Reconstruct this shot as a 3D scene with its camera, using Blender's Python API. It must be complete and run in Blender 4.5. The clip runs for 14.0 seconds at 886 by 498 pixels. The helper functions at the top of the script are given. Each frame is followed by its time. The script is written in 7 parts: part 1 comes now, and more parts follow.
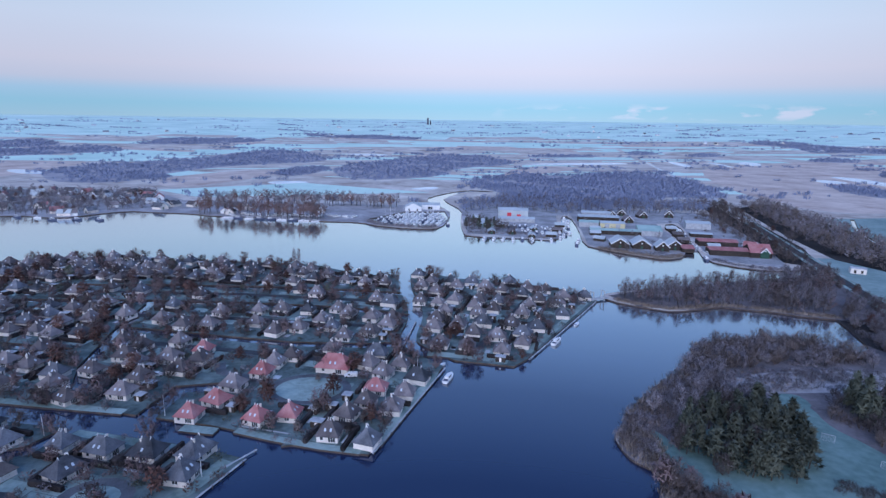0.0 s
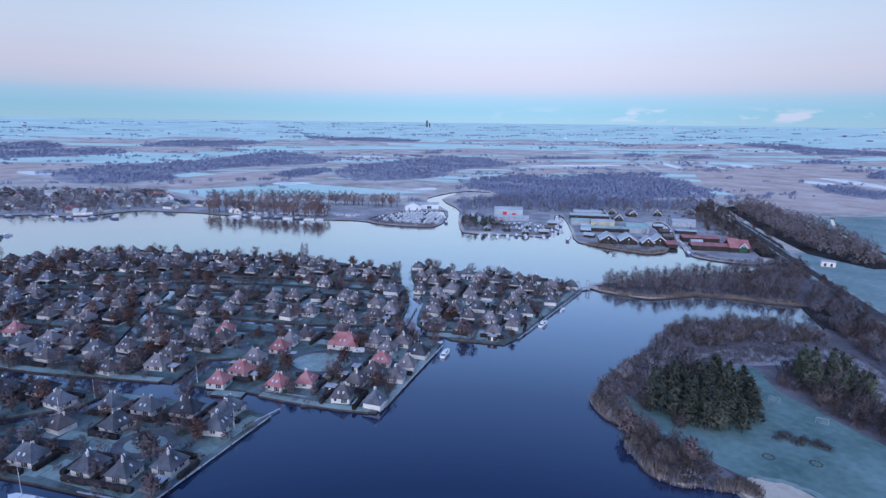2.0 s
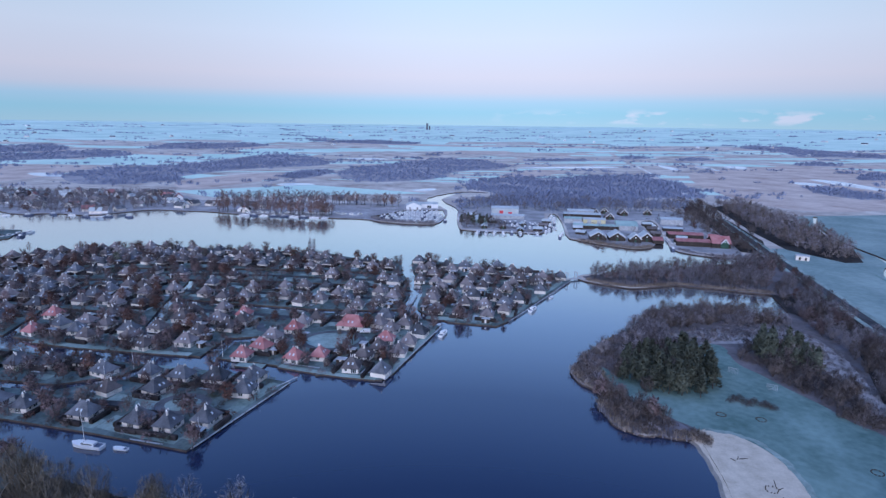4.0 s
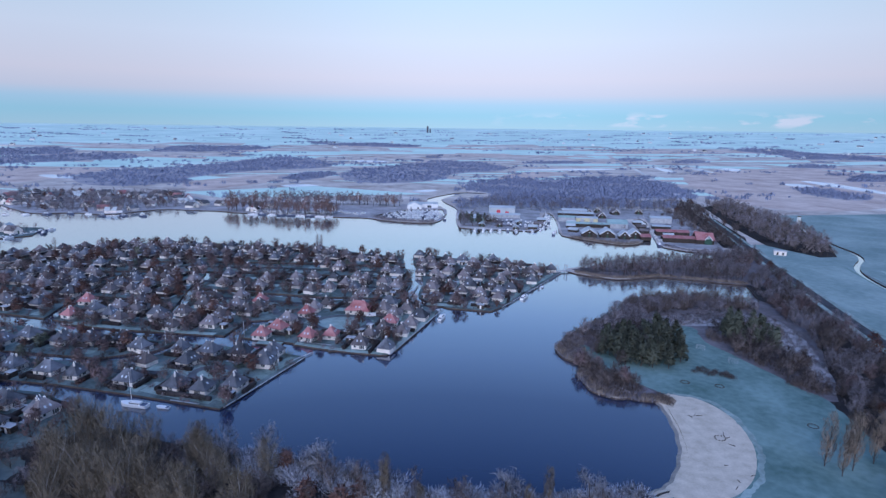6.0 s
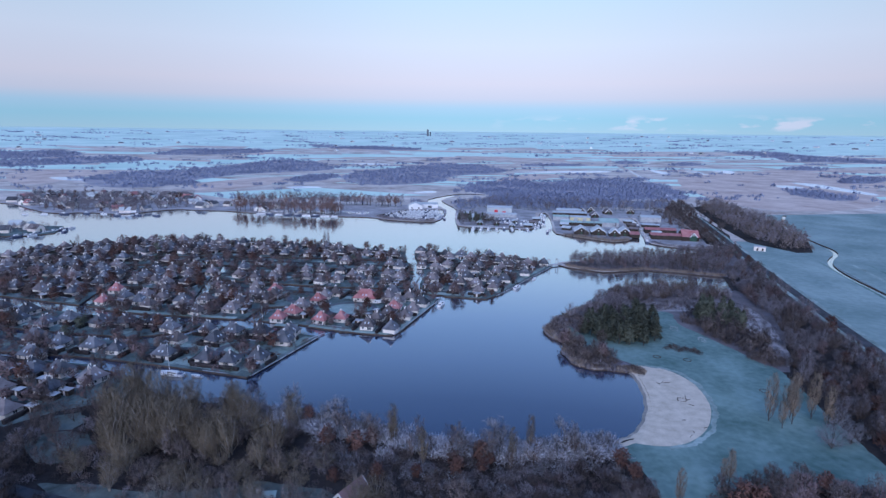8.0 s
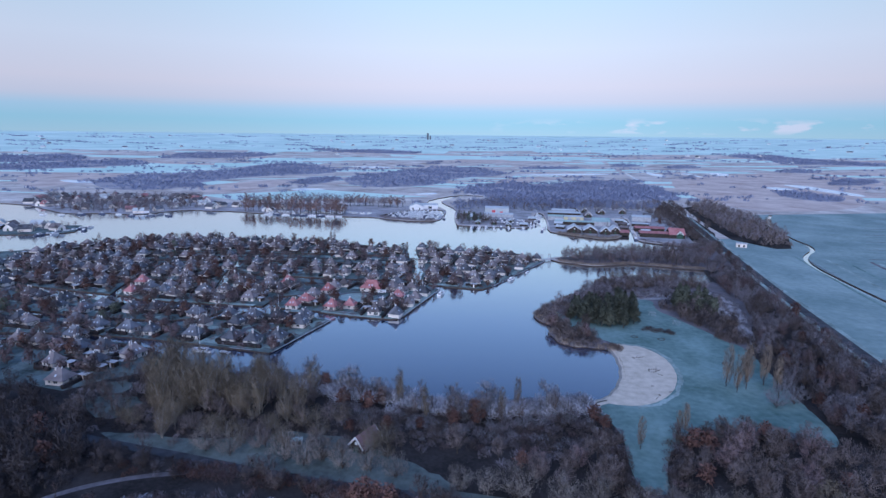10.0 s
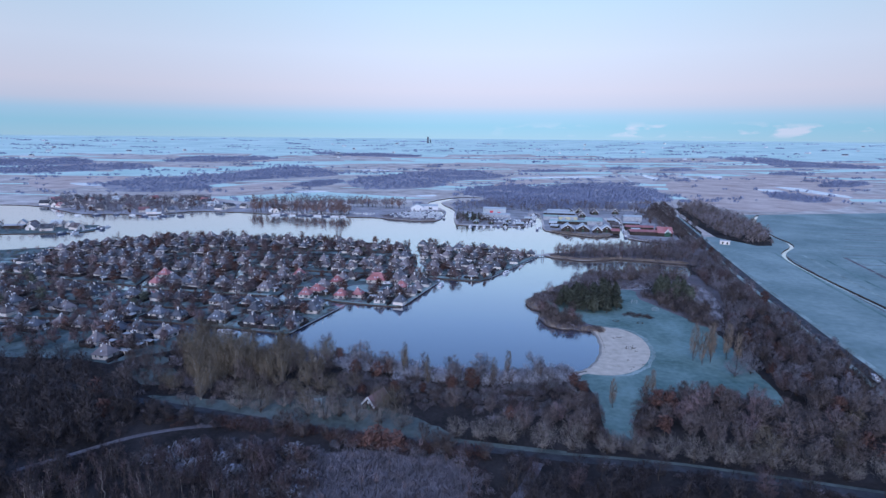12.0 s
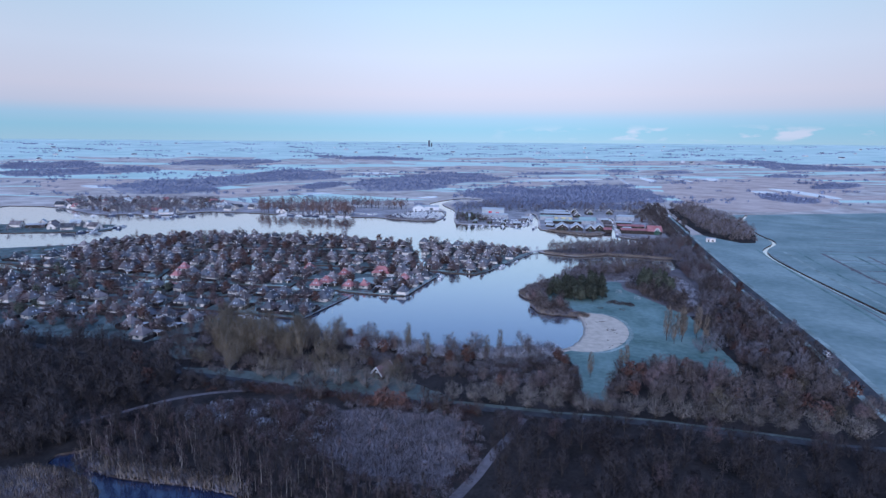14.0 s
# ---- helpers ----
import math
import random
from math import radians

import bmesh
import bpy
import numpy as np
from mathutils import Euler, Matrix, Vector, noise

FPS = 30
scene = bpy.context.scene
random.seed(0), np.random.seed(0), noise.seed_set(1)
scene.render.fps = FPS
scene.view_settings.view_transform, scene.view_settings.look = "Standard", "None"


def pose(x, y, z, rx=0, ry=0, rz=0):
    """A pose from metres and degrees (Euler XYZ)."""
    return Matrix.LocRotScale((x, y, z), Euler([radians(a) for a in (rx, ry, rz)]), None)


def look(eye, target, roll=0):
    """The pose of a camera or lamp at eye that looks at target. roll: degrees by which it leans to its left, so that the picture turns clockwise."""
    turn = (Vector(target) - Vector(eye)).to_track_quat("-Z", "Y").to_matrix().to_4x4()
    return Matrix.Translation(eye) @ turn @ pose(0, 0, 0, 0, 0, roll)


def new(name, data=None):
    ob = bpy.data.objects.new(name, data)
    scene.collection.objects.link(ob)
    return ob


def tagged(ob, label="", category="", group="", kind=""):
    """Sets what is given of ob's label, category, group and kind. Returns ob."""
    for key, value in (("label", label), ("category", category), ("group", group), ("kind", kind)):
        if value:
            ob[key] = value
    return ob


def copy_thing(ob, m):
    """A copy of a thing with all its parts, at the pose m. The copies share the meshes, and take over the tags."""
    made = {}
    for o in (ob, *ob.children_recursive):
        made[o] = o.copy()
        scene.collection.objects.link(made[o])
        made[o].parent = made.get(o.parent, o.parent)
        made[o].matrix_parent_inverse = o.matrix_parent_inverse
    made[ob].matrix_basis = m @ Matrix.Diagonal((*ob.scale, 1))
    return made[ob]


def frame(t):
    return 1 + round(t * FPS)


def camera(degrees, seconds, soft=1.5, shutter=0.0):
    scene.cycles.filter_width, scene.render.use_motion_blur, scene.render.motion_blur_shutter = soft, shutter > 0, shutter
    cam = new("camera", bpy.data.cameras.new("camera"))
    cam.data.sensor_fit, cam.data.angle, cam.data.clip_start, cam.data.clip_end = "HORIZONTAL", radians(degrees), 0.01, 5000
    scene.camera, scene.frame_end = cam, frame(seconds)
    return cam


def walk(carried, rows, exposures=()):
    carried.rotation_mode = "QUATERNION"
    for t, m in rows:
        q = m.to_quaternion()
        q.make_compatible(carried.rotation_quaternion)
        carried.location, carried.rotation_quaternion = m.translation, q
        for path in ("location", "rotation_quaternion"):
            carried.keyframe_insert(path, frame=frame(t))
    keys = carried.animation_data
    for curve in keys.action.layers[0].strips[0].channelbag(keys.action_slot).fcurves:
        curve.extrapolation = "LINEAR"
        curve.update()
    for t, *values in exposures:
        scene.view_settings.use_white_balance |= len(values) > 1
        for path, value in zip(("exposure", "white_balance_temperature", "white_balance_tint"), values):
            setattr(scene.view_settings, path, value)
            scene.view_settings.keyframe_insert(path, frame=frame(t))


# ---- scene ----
import mathutils

cam = camera(76.42, 14.0, 1.4)
PATH = [
    (0.0, look((0.08, 35.23, 98.42), (-7.74, 327.59, 31.62), 0.730)),
    (1.0, look((0.71, 21.20, 98.86), (-6.77, 313.71, 32.67), 0.720)),
    (2.0, look((1.55, 7.20, 99.18), (-5.82, 299.85, 33.60), 0.715)),
    (3.0, look((2.48, -6.85, 99.42), (-4.92, 285.94, 34.47), 0.712)),
    (4.0, look((3.44, -21.02, 99.60), (-4.07, 271.91, 35.30), 0.707)),
    (5.0, look((4.36, -35.37, 99.74), (-3.29, 257.71, 36.14), 0.698)),
    (6.0, look((5.20, -49.92, 99.85), (-2.58, 243.32, 37.00), 0.685)),
    (7.0, look((5.94, -64.71, 99.95), (-1.93, 228.70, 37.89), 0.666)),
    (8.0, look((6.58, -79.72, 100.04), (-1.34, 213.86, 38.82), 0.642)),
    (9.0, look((7.15, -94.95, 100.11), (-0.80, 198.81, 39.78), 0.612)),
    (10.0, look((7.68, -110.37, 100.18), (-0.28, 183.58, 40.76), 0.578)),
    (11.0, look((8.22, -125.91, 100.22), (0.23, 168.23, 41.73), 0.541)),
    (12.0, look((8.86, -141.51, 100.23), (0.77, 152.80, 42.66), 0.504)),
    (13.0, look((9.69, -157.09, 100.18), (1.36, 137.39, 43.51), 0.469)),
    (14.0, look((10.84, -172.55, 100.06), (2.04, 122.08, 44.23), 0.440)),
]
walk(cam, PATH, exposures=[(0.0, 0.0, 5850, 11), (14.0, 0.0, 5850, 11)])

# ---- light ----
world = bpy.data.worlds.new("dusk_sky")
scene.world = world
world.use_nodes = True
wn, wl = world.node_tree.nodes, world.node_tree.links
wn.clear()
w_out, w_bg = wn.new("ShaderNodeOutputWorld"), wn.new("ShaderNodeBackground")
w_tc, w_sep, w_ramp = wn.new("ShaderNodeTexCoord"), wn.new("ShaderNodeSeparateXYZ"), wn.new("ShaderNodeValToRGB")
wl.new(w_tc.outputs["Generated"], w_sep.inputs[0])
wl.new(w_sep.outputs["Z"], w_ramp.inputs[0])
# The sky opposite a sun that is just below the horizon: the earth's blue shadow, the pink belt, then pale blue.
SKY = [(0.0, (0.40, 0.59, 0.71)), (0.022, (0.34, 0.59, 0.73)), (0.040, (0.42, 0.61, 0.77)), (0.056, (0.60, 0.625, 0.74)),
       (0.080, (0.68, 0.665, 0.76)), (0.140, (0.665, 0.725, 0.84)), (0.210, (0.56, 0.71, 0.84)), (0.330, (0.35, 0.53, 0.87)),
       (0.550, (0.195, 0.36, 0.78)), (1.0, (0.15, 0.29, 0.70))]
ramp = w_ramp.color_ramp
while len(ramp.elements) < len(SKY):
    ramp.elements.new(1.0)
for el, (at, col) in zip(ramp.elements, SKY):
    el.position, el.color = at, (*col, 1)
# The glow of the hidden sun stands behind the camera's back, low over the southern horizon.
w_dot, w_map, w_low, w_mul, w_glow = [wn.new("ShaderNode" + k) for k in ("VectorMath", "MapRange", "MapRange", "Math", "Mix")]
w_dot.operation, w_mul.operation, w_glow.data_type, w_glow.blend_type = "DOT_PRODUCT", "MULTIPLY", "RGBA", "ADD"
w_dot.inputs[1].default_value = (-0.25, -0.968, 0.0)
w_map.interpolation_type = w_low.interpolation_type = "SMOOTHSTEP"
w_map.inputs["From Min"].default_value, w_map.inputs["From Max"].default_value = 0.0, 1.0
w_low.inputs["From Min"].default_value, w_low.inputs["From Max"].default_value = 0.75, 0.0
wl.new(w_tc.outputs["Generated"], w_dot.inputs[0])
wl.new(w_dot.outputs["Value"], w_map.inputs["Value"])
wl.new(w_sep.outputs["Z"], w_low.inputs["Value"])
wl.new(w_map.outputs[0], w_mul.inputs[0])
wl.new(w_low.outputs[0], w_mul.inputs[1])
wl.new(w_mul.outputs[0], w_glow.inputs["Factor"])
wl.new(w_ramp.outputs[0], w_glow.inputs["A"])
w_glow.inputs["B"].default_value = (0.99, 1.12, 1.52, 1)
# A few small pale clouds stand low over the north-eastern horizon.
c_map, c_noise, c_ramp, c_band, c_side, c_fac, c_fac2, c_mix = [wn.new("ShaderNode" + k) for k in ("Mapping", "TexNoise", "ValToRGB", "ValToRGB", "MapRange", "Math", "Math", "Mix")]
c_map.inputs["Scale"].default_value = (19, 19, 58)
c_noise.inputs["Scale"].default_value, c_noise.inputs["Detail"].default_value = 1.0, 4
wl.new(w_tc.outputs["Generated"], c_map.inputs[0])
wl.new(c_map.outputs[0], c_noise.inputs["Vector"])
wl.new(c_noise.outputs[0], c_ramp.inputs[0])
c_ramp.color_ramp.elements[0].position, c_ramp.color_ramp.elements[1].position = 0.53, 0.63
wl.new(w_sep.outputs["Z"], c_band.inputs[0])
band = c_band.color_ramp
band.elements[0].position, band.elements[1].position = 0.004, 0.030
band.elements[1].color = (0, 0, 0, 1)
for at in (0.010, 0.020):
    band.elements.new(at).color = (1, 1, 1, 1)
wl.new(w_sep.outputs["X"], c_side.inputs["Value"])
c_side.inputs["From Min"].default_value, c_side.inputs["From Max"].default_value, c_side.inputs["To Max"].default_value = 0.02, 0.30, 0.75
for node, a, b_ in ((c_fac, c_ramp, c_band), (c_fac2, c_fac, c_side)):
    node.operation = "MULTIPLY"
    wl.new(a.outputs[0], node.inputs[0])
    wl.new(b_.outputs[0], node.inputs[1])
c_mix.data_type = "RGBA"
wl.new(c_fac2.outputs[0], c_mix.inputs["Factor"])
wl.new(w_glow.outputs["Result"], c_mix.inputs["A"])
c_mix.inputs["B"].default_value = (0.70, 0.70, 0.83, 1)
# The sky is dimmed to both sides, in place of the lens's vignetting.
v_off, v_abs, v_map, v_mul = [wn.new("ShaderNode" + k) for k in ("Math", "Math", "MapRange", "VectorMath")]
v_off.operation, v_abs.operation, v_mul.operation = "ADD", "ABSOLUTE", "SCALE"
v_off.inputs[1].default_value = -0.06
v_map.interpolation_type = "SMOOTHSTEP"
v_map.inputs["From Min"].default_value, v_map.inputs["From Max"].default_value = 0.05, 0.68
v_map.inputs["To Min"].default_value, v_map.inputs["To Max"].default_value = 1.05, 0.84
wl.new(w_sep.outputs["X"], v_off.inputs[0])
wl.new(v_off.outputs[0], v_abs.inputs[0])
wl.new(v_abs.outputs[0], v_map.inputs["Value"])
wl.new(c_mix.outputs["Result"], v_mul.inputs[0])
wl.new(v_map.outputs[0], v_mul.inputs["Scale"])
wl.new(v_mul.outputs[0], w_bg.inputs[0])
w_bg.inputs[1].default_value = 1.06
wl.new(w_bg.outputs[0], w_out.inputs[0])

sun = new("sun", bpy.data.lights.new("sun", "SUN"))
sun.data.energy, sun.data.angle, sun.data.color = 1.5, radians(50), (1.0, 0.945, 1.02)
sun.matrix_world = look((-40, -150, 95), (0, 0, 0))


# ---- materials ----
def material(name, base, other, scale=1.0, rough=0.85, metal=0.0, fine=12.0, bump=0.0, mixed=0.5, rand=0.0, detail=6.0):
    """Two colours mixed by noise at two scales, in metres, with fine relief."""
    m = bpy.data.materials.new(name)
    m.use_nodes = True
    n, l = m.node_tree.nodes, m.node_tree.links
    b = n["Principled BSDF"]
    b.inputs["Roughness"].default_value, b.inputs["Metallic"].default_value = rough, metal
    b.inputs["Specular IOR Level"].default_value = 0.06 if rough > 0.7 else 0.5
    geo = n.new("ShaderNodeNewGeometry")
    big, small = n.new("ShaderNodeTexNoise"), n.new("ShaderNodeTexNoise")
    big.inputs["Scale"].default_value, small.inputs["Scale"].default_value = scale, fine
    big.inputs["Detail"].default_value = detail
    for t in (big, small):
        l.new(geo.outputs["Position"], t.inputs["Vector"])
    add = n.new("ShaderNodeMath")
    add.operation = "MULTIPLY_ADD"
    l.new(small.outputs[0], add.inputs[0])
    add.inputs[1].default_value = 0.4
    l.new(big.outputs[0], add.inputs[2])
    ramp = n.new("ShaderNodeValToRGB")
    ramp.color_ramp.elements[0].position, ramp.color_ramp.elements[1].position = 0.45 + 0.3 * (0.5 - mixed), 0.95 + 0.3 * (0.5 - mixed)
    ramp.color_ramp.elements[0].color, ramp.color_ramp.elements[1].color = (*base, 1), (*other, 1)
    l.new(add.outputs[0], ramp.inputs[0])
    out = ramp.outputs[0]
    if rand:
        info, hsv, mr = n.new("ShaderNodeObjectInfo"), n.new("ShaderNodeHueSaturation"), n.new("ShaderNodeMapRange")
        l.new(info.outputs["Random"], mr.inputs[0])
        mr.inputs[3].default_value, mr.inputs[4].default_value = 1 - rand, 1 + rand
        l.new(mr.outputs[0], hsv.inputs["Value"])
        l.new(out, hsv.inputs["Color"])
        out = hsv.outputs[0]
    l.new(out, b.inputs["Base Color"])
    if bump:
        bp = n.new("ShaderNodeBump")
        bp.inputs["Strength"].default_value, bp.inputs["Distance"].default_value = 0.6, bump
        l.new(add.outputs[0], bp.inputs["Height"])
        l.new(bp.outputs[0], b.inputs["Normal"])
    return m


M = {
    "lawn": material("frosted_lawn", (0.12, 0.17, 0.155), (0.36, 0.45, 0.43), 0.06, fine=0.7, bump=0.05),
    "garden": material("garden_ground", (0.038, 0.053, 0.053), (0.19, 0.25, 0.25), 0.09, fine=0.6, bump=0.05),
    "south_lawn": material("half_frosted_grass", (0.052, 0.064, 0.06), (0.165, 0.2, 0.19), 0.07, fine=0.6, bump=0.05),
    "scrub": material("scrub_ground", (0.08, 0.072, 0.076), (0.21, 0.195, 0.21), 0.06, fine=0.8, bump=0.2),
    # Frosted scrub; part of the paleness is haze put into the colour.
    "frost_scrub": material("frosted_hazed_scrub", (0.19, 0.18, 0.185), (0.50, 0.485, 0.50), 0.04, fine=0.3),
    "wet_sand": material("wet_sand", (0.16, 0.145, 0.125), (0.30, 0.27, 0.24), 0.4, fine=2.0, rough=0.5),
    "yard": material("frosted_yard", (0.19, 0.185, 0.19), (0.44, 0.435, 0.45), 0.06, fine=0.6),
    "meadow": material("frosted_meadow", (0.073, 0.132, 0.121), (0.22, 0.322, 0.305), 0.045, fine=0.4, bump=0.05),
    # Brown litter, darkened so that its colour carries the shade under trees.
    "wood_floor": material("shaded_leaf_litter", (0.014, 0.013, 0.013), (0.06, 0.053, 0.052), 0.05, fine=0.9, bump=0.2),
    "reed": material("dead_reed", (0.075, 0.068, 0.076), (0.21, 0.2, 0.228), 0.08, fine=1.2, bump=0.2),
    # Frost on heath, its colour raised further in place of haze.
    "heath": material("frosted_hazed_heath", (0.29, 0.235, 0.21), (0.72, 0.67, 0.61), 0.016, fine=0.09, bump=0.2),
    # Frosted grass, with distant haze mixed into the colour as pale teal.
    "field": material("frosted_hazed_field", (0.455, 0.63, 0.56), (0.68, 0.825, 0.735), 0.006, fine=0.06),
    "sand": material("sand", (0.44, 0.385, 0.31), (0.63, 0.56, 0.465), 0.3, fine=1.5, bump=0.06),
    "asphalt": material("asphalt", (0.035, 0.037, 0.042), (0.085, 0.09, 0.10), 0.2, fine=3.0),
    "gravel": material("frosted_track", (0.075, 0.08, 0.09), (0.17, 0.18, 0.20), 0.2, fine=2.0),
    "ice": material("thin_ice", (0.62, 0.68, 0.74), (0.72, 0.78, 0.82), 0.03, rough=0.25),
    "bank": material("wet_bank", (0.05, 0.04, 0.035), (0.13, 0.10, 0.08), 0.3, fine=2.0),
    "thatch": material("brown_tiles", (0.09, 0.077, 0.08), (0.235, 0.211, 0.216), 0.25, fine=3.0, bump=0.04, rand=0.42),
    "slate": material("grey_tiles", (0.046, 0.049, 0.058), (0.165, 0.174, 0.20), 0.25, fine=3.0, bump=0.04, rand=0.42),
    "red_tile": material("red_tiles", (0.30, 0.105, 0.105), (0.44, 0.235, 0.235), 0.25, fine=3.0, bump=0.04, rand=0.12),
    "brick": material("pale_brick", (0.64, 0.58, 0.52), (0.8, 0.74, 0.69), 0.3, fine=5.0, rand=0.12),
    "white": material("white_paint", (0.70, 0.70, 0.70), (0.80, 0.80, 0.80), 0.5, rough=0.5),
    "near_field": material("frosted_pasture", (0.14, 0.212, 0.205), (0.30, 0.385, 0.375), 0.02, fine=0.25),
    # Tinted towards far_twig, so the floor carries the same painted haze.
    "far_floor": material("hazed_wood_floor", (0.235, 0.23, 0.265), (0.44, 0.42, 0.44), 0.02, fine=0.15),
    "pink": material("frosted_sedge", (0.40, 0.305, 0.27), (0.68, 0.58, 0.515), 0.02, fine=0.1),
    "glass": material("window_glass", (0.03, 0.035, 0.04), (0.05, 0.055, 0.06), 0.5, rough=0.05),
    "timber": material("dark_timber", (0.035, 0.03, 0.028), (0.08, 0.065, 0.055), 0.5, fine=6.0),
    "deck": material("frosted_boards", (0.30, 0.31, 0.33), (0.50, 0.52, 0.55), 0.4, fine=3.0),
    "paving": material("frosted_paving", (0.34, 0.37, 0.40), (0.58, 0.62, 0.66), 0.3, fine=2.0),
    "dusty": material("dusty_red_tiles", (0.19, 0.115, 0.115), (0.31, 0.22, 0.225), 0.3, fine=3.0),
    "sheet": material("grey_sheet_roof", (0.36, 0.40, 0.42), (0.50, 0.54, 0.56), 0.1, rough=0.6),
    "green_sheet": material("green_sheet_roof", (0.22, 0.33, 0.31), (0.40, 0.52, 0.49), 0.1, rough=0.6),
    "yellow": material("pale_yellow_cladding", (0.55, 0.50, 0.30), (0.65, 0.60, 0.40), 0.2),
    "red_paint": material("red_paint", (0.55, 0.03, 0.05), (0.62, 0.06, 0.08), 0.5, rough=0.5),
    "blue_paint": material("blue_paint", (0.03, 0.045, 0.10), (0.10, 0.12, 0.18), 0.5, rough=0.5),
    "green_paint": material("green_paint", (0.015, 0.06, 0.04), (0.03, 0.09, 0.06), 0.5, rough=0.5),
    "rubber": material("rubber", (0.02, 0.02, 0.02), (0.03, 0.03, 0.03), 0.5),
    "hedge": material("clipped_hedge", (0.020, 0.018, 0.019), (0.070, 0.060, 0.060), 0.3, fine=3.0, bump=0.3, rand=0.3),
    "twig": material("bare_twigs", (0.10, 0.08, 0.075), (0.24, 0.196, 0.184), 0.09, fine=1.0, rand=0.35),
    # Twig colour lowered to stand in for the lens's dim lower corners.
    "dark_twig": material("dimmed_twigs", (0.044, 0.038, 0.041), (0.113, 0.097, 0.097), 0.09, fine=1.0),
    "tan_twig": material("tan_twigs", (0.20, 0.155, 0.12), (0.34, 0.27, 0.21), 0.12, fine=1.0, rand=0.2),
    "sapling": material("sapling_twigs", (0.065, 0.049, 0.053), (0.16, 0.118, 0.12), 0.09, fine=1.0),
    # Alder twigs, likewise darkened in colour for the dim lower corner.
    "alder": material("dimmed_alder_twigs", (0.033, 0.028, 0.031), (0.10, 0.085, 0.086), 0.09, fine=1.0),
    "pale_twig": material("pale_twigs", (0.17, 0.148, 0.132), (0.32, 0.283, 0.252), 0.12, fine=1.0, rand=0.2),
    "red_twig": material("russet_twigs", (0.155, 0.108, 0.108), (0.295, 0.218, 0.216), 0.10, fine=1.0, rand=0.4),
    "pale_frost": material("half_frosted_twigs", (0.17, 0.165, 0.18), (0.30, 0.295, 0.32), 0.10, fine=1.0),
    "yellow_twig": material("olive_twigs", (0.112, 0.09, 0.065), (0.24, 0.196, 0.143), 0.09, fine=1.0, rand=0.25),
    "rust": material("rust_leaves", (0.11, 0.06, 0.05), (0.195, 0.113, 0.096), 0.12, fine=1.0, rand=0.35),
    "frost_twig": material("frosted_twigs", (0.42, 0.43, 0.48), (0.66, 0.67, 0.74), 0.10, fine=1.0, rand=0.2),
    "violet_twig": material("frosted_birch_twigs", (0.16, 0.14, 0.152), (0.325, 0.292, 0.312), 0.05, fine=0.5, rand=0.2),
    # The bluish haze of distance is put into this twig colour.
    "far_twig": material("hazed_woods", (0.20, 0.23, 0.345), (0.34, 0.375, 0.50), 0.01, fine=0.08),
    "avenue": material("brown_avenue_twigs", (0.2, 0.118, 0.1), (0.33, 0.215, 0.19), 0.05, fine=0.6),
    "needle": material("pine_needles", (0.062, 0.072, 0.056), (0.165, 0.178, 0.135), 0.2, fine=1.5, rand=0.2),
    "reed_stalk": material("reed_stalks", (0.23, 0.18, 0.145), (0.41, 0.335, 0.275), 0.15, fine=1.5),
    # Pale base colour in place of the sky mirrored in the glass.
    "skylight": material("sky_tinted_glass", (0.45, 0.50, 0.56), (0.60, 0.65, 0.70), 0.5, rough=0.2),
    "pale_reed": material("frosted_reed", (0.125, 0.112, 0.122), (0.31, 0.298, 0.335), 0.15, fine=1.5),
    "pale_bark": material("pale_bark", (0.20, 0.175, 0.15), (0.36, 0.33, 0.30), 0.4, fine=2.0),
    "bark": material("bark", (0.05, 0.042, 0.038), (0.12, 0.10, 0.09), 0.3, fine=2.0),
}


def water_material():
    m = bpy.data.materials.new("lake_water")
    m.use_nodes = True
    n, l = m.node_tree.nodes, m.node_tree.links
    n.clear()
    out, mix, deep, gloss = [n.new("ShaderNode" + k) for k in ("OutputMaterial", "MixShader", "BsdfDiffuse", "BsdfGlossy")]
    deep.inputs["Color"].default_value = (0.012, 0.022, 0.060, 1)
    gloss.inputs["Color"].default_value, gloss.inputs["Roughness"].default_value = (0.89, 0.95, 1.0, 1), 0.09
    geo, mp, t1, bp = [n.new("ShaderNode" + k) for k in ("NewGeometry", "Mapping", "TexNoise", "Bump")]
    mp.inputs["Scale"].default_value = (0.5, 1.1, 1)
    l.new(geo.outputs["Position"], mp.inputs[0])
    l.new(mp.outputs[0], t1.inputs["Vector"])
    t1.inputs["Scale"].default_value, t1.inputs["Detail"].default_value = 0.5, 4
    bp.inputs["Strength"].default_value, bp.inputs["Distance"].default_value = 0.10, 0.2
    l.new(t1.outputs[0], bp.inputs["Height"])
    l.new(bp.outputs[0], gloss.inputs["Normal"])
    # Gloss grows towards grazing view faster than on clean water, to brighten the lake.
    face, ramp = n.new("ShaderNodeLayerWeight"), n.new("ShaderNodeValToRGB")
    face.inputs[0].default_value = 0.5
    l.new(face.outputs["Facing"], ramp.inputs[0])
    steps = [(0.0, 0.03), (0.42, 0.06), (0.55, 0.20), (0.65, 0.43), (0.74, 0.66), (0.82, 0.79), (0.88, 0.83), (1.0, 0.90)]
    while len(ramp.color_ramp.elements) < len(steps):
        ramp.color_ramp.elements.new(1.0)
    for el, (at, v) in zip(ramp.color_ramp.elements, steps):
        el.position, el.color = at, (v, v, v, 1)
    l.new(ramp.outputs[0], mix.inputs[0])
    l.new(deep.outputs[0], mix.inputs[1])
    l.new(gloss.outputs[0], mix.inputs[2])
    l.new(mix.outputs[0], out.inputs[0])
    return m


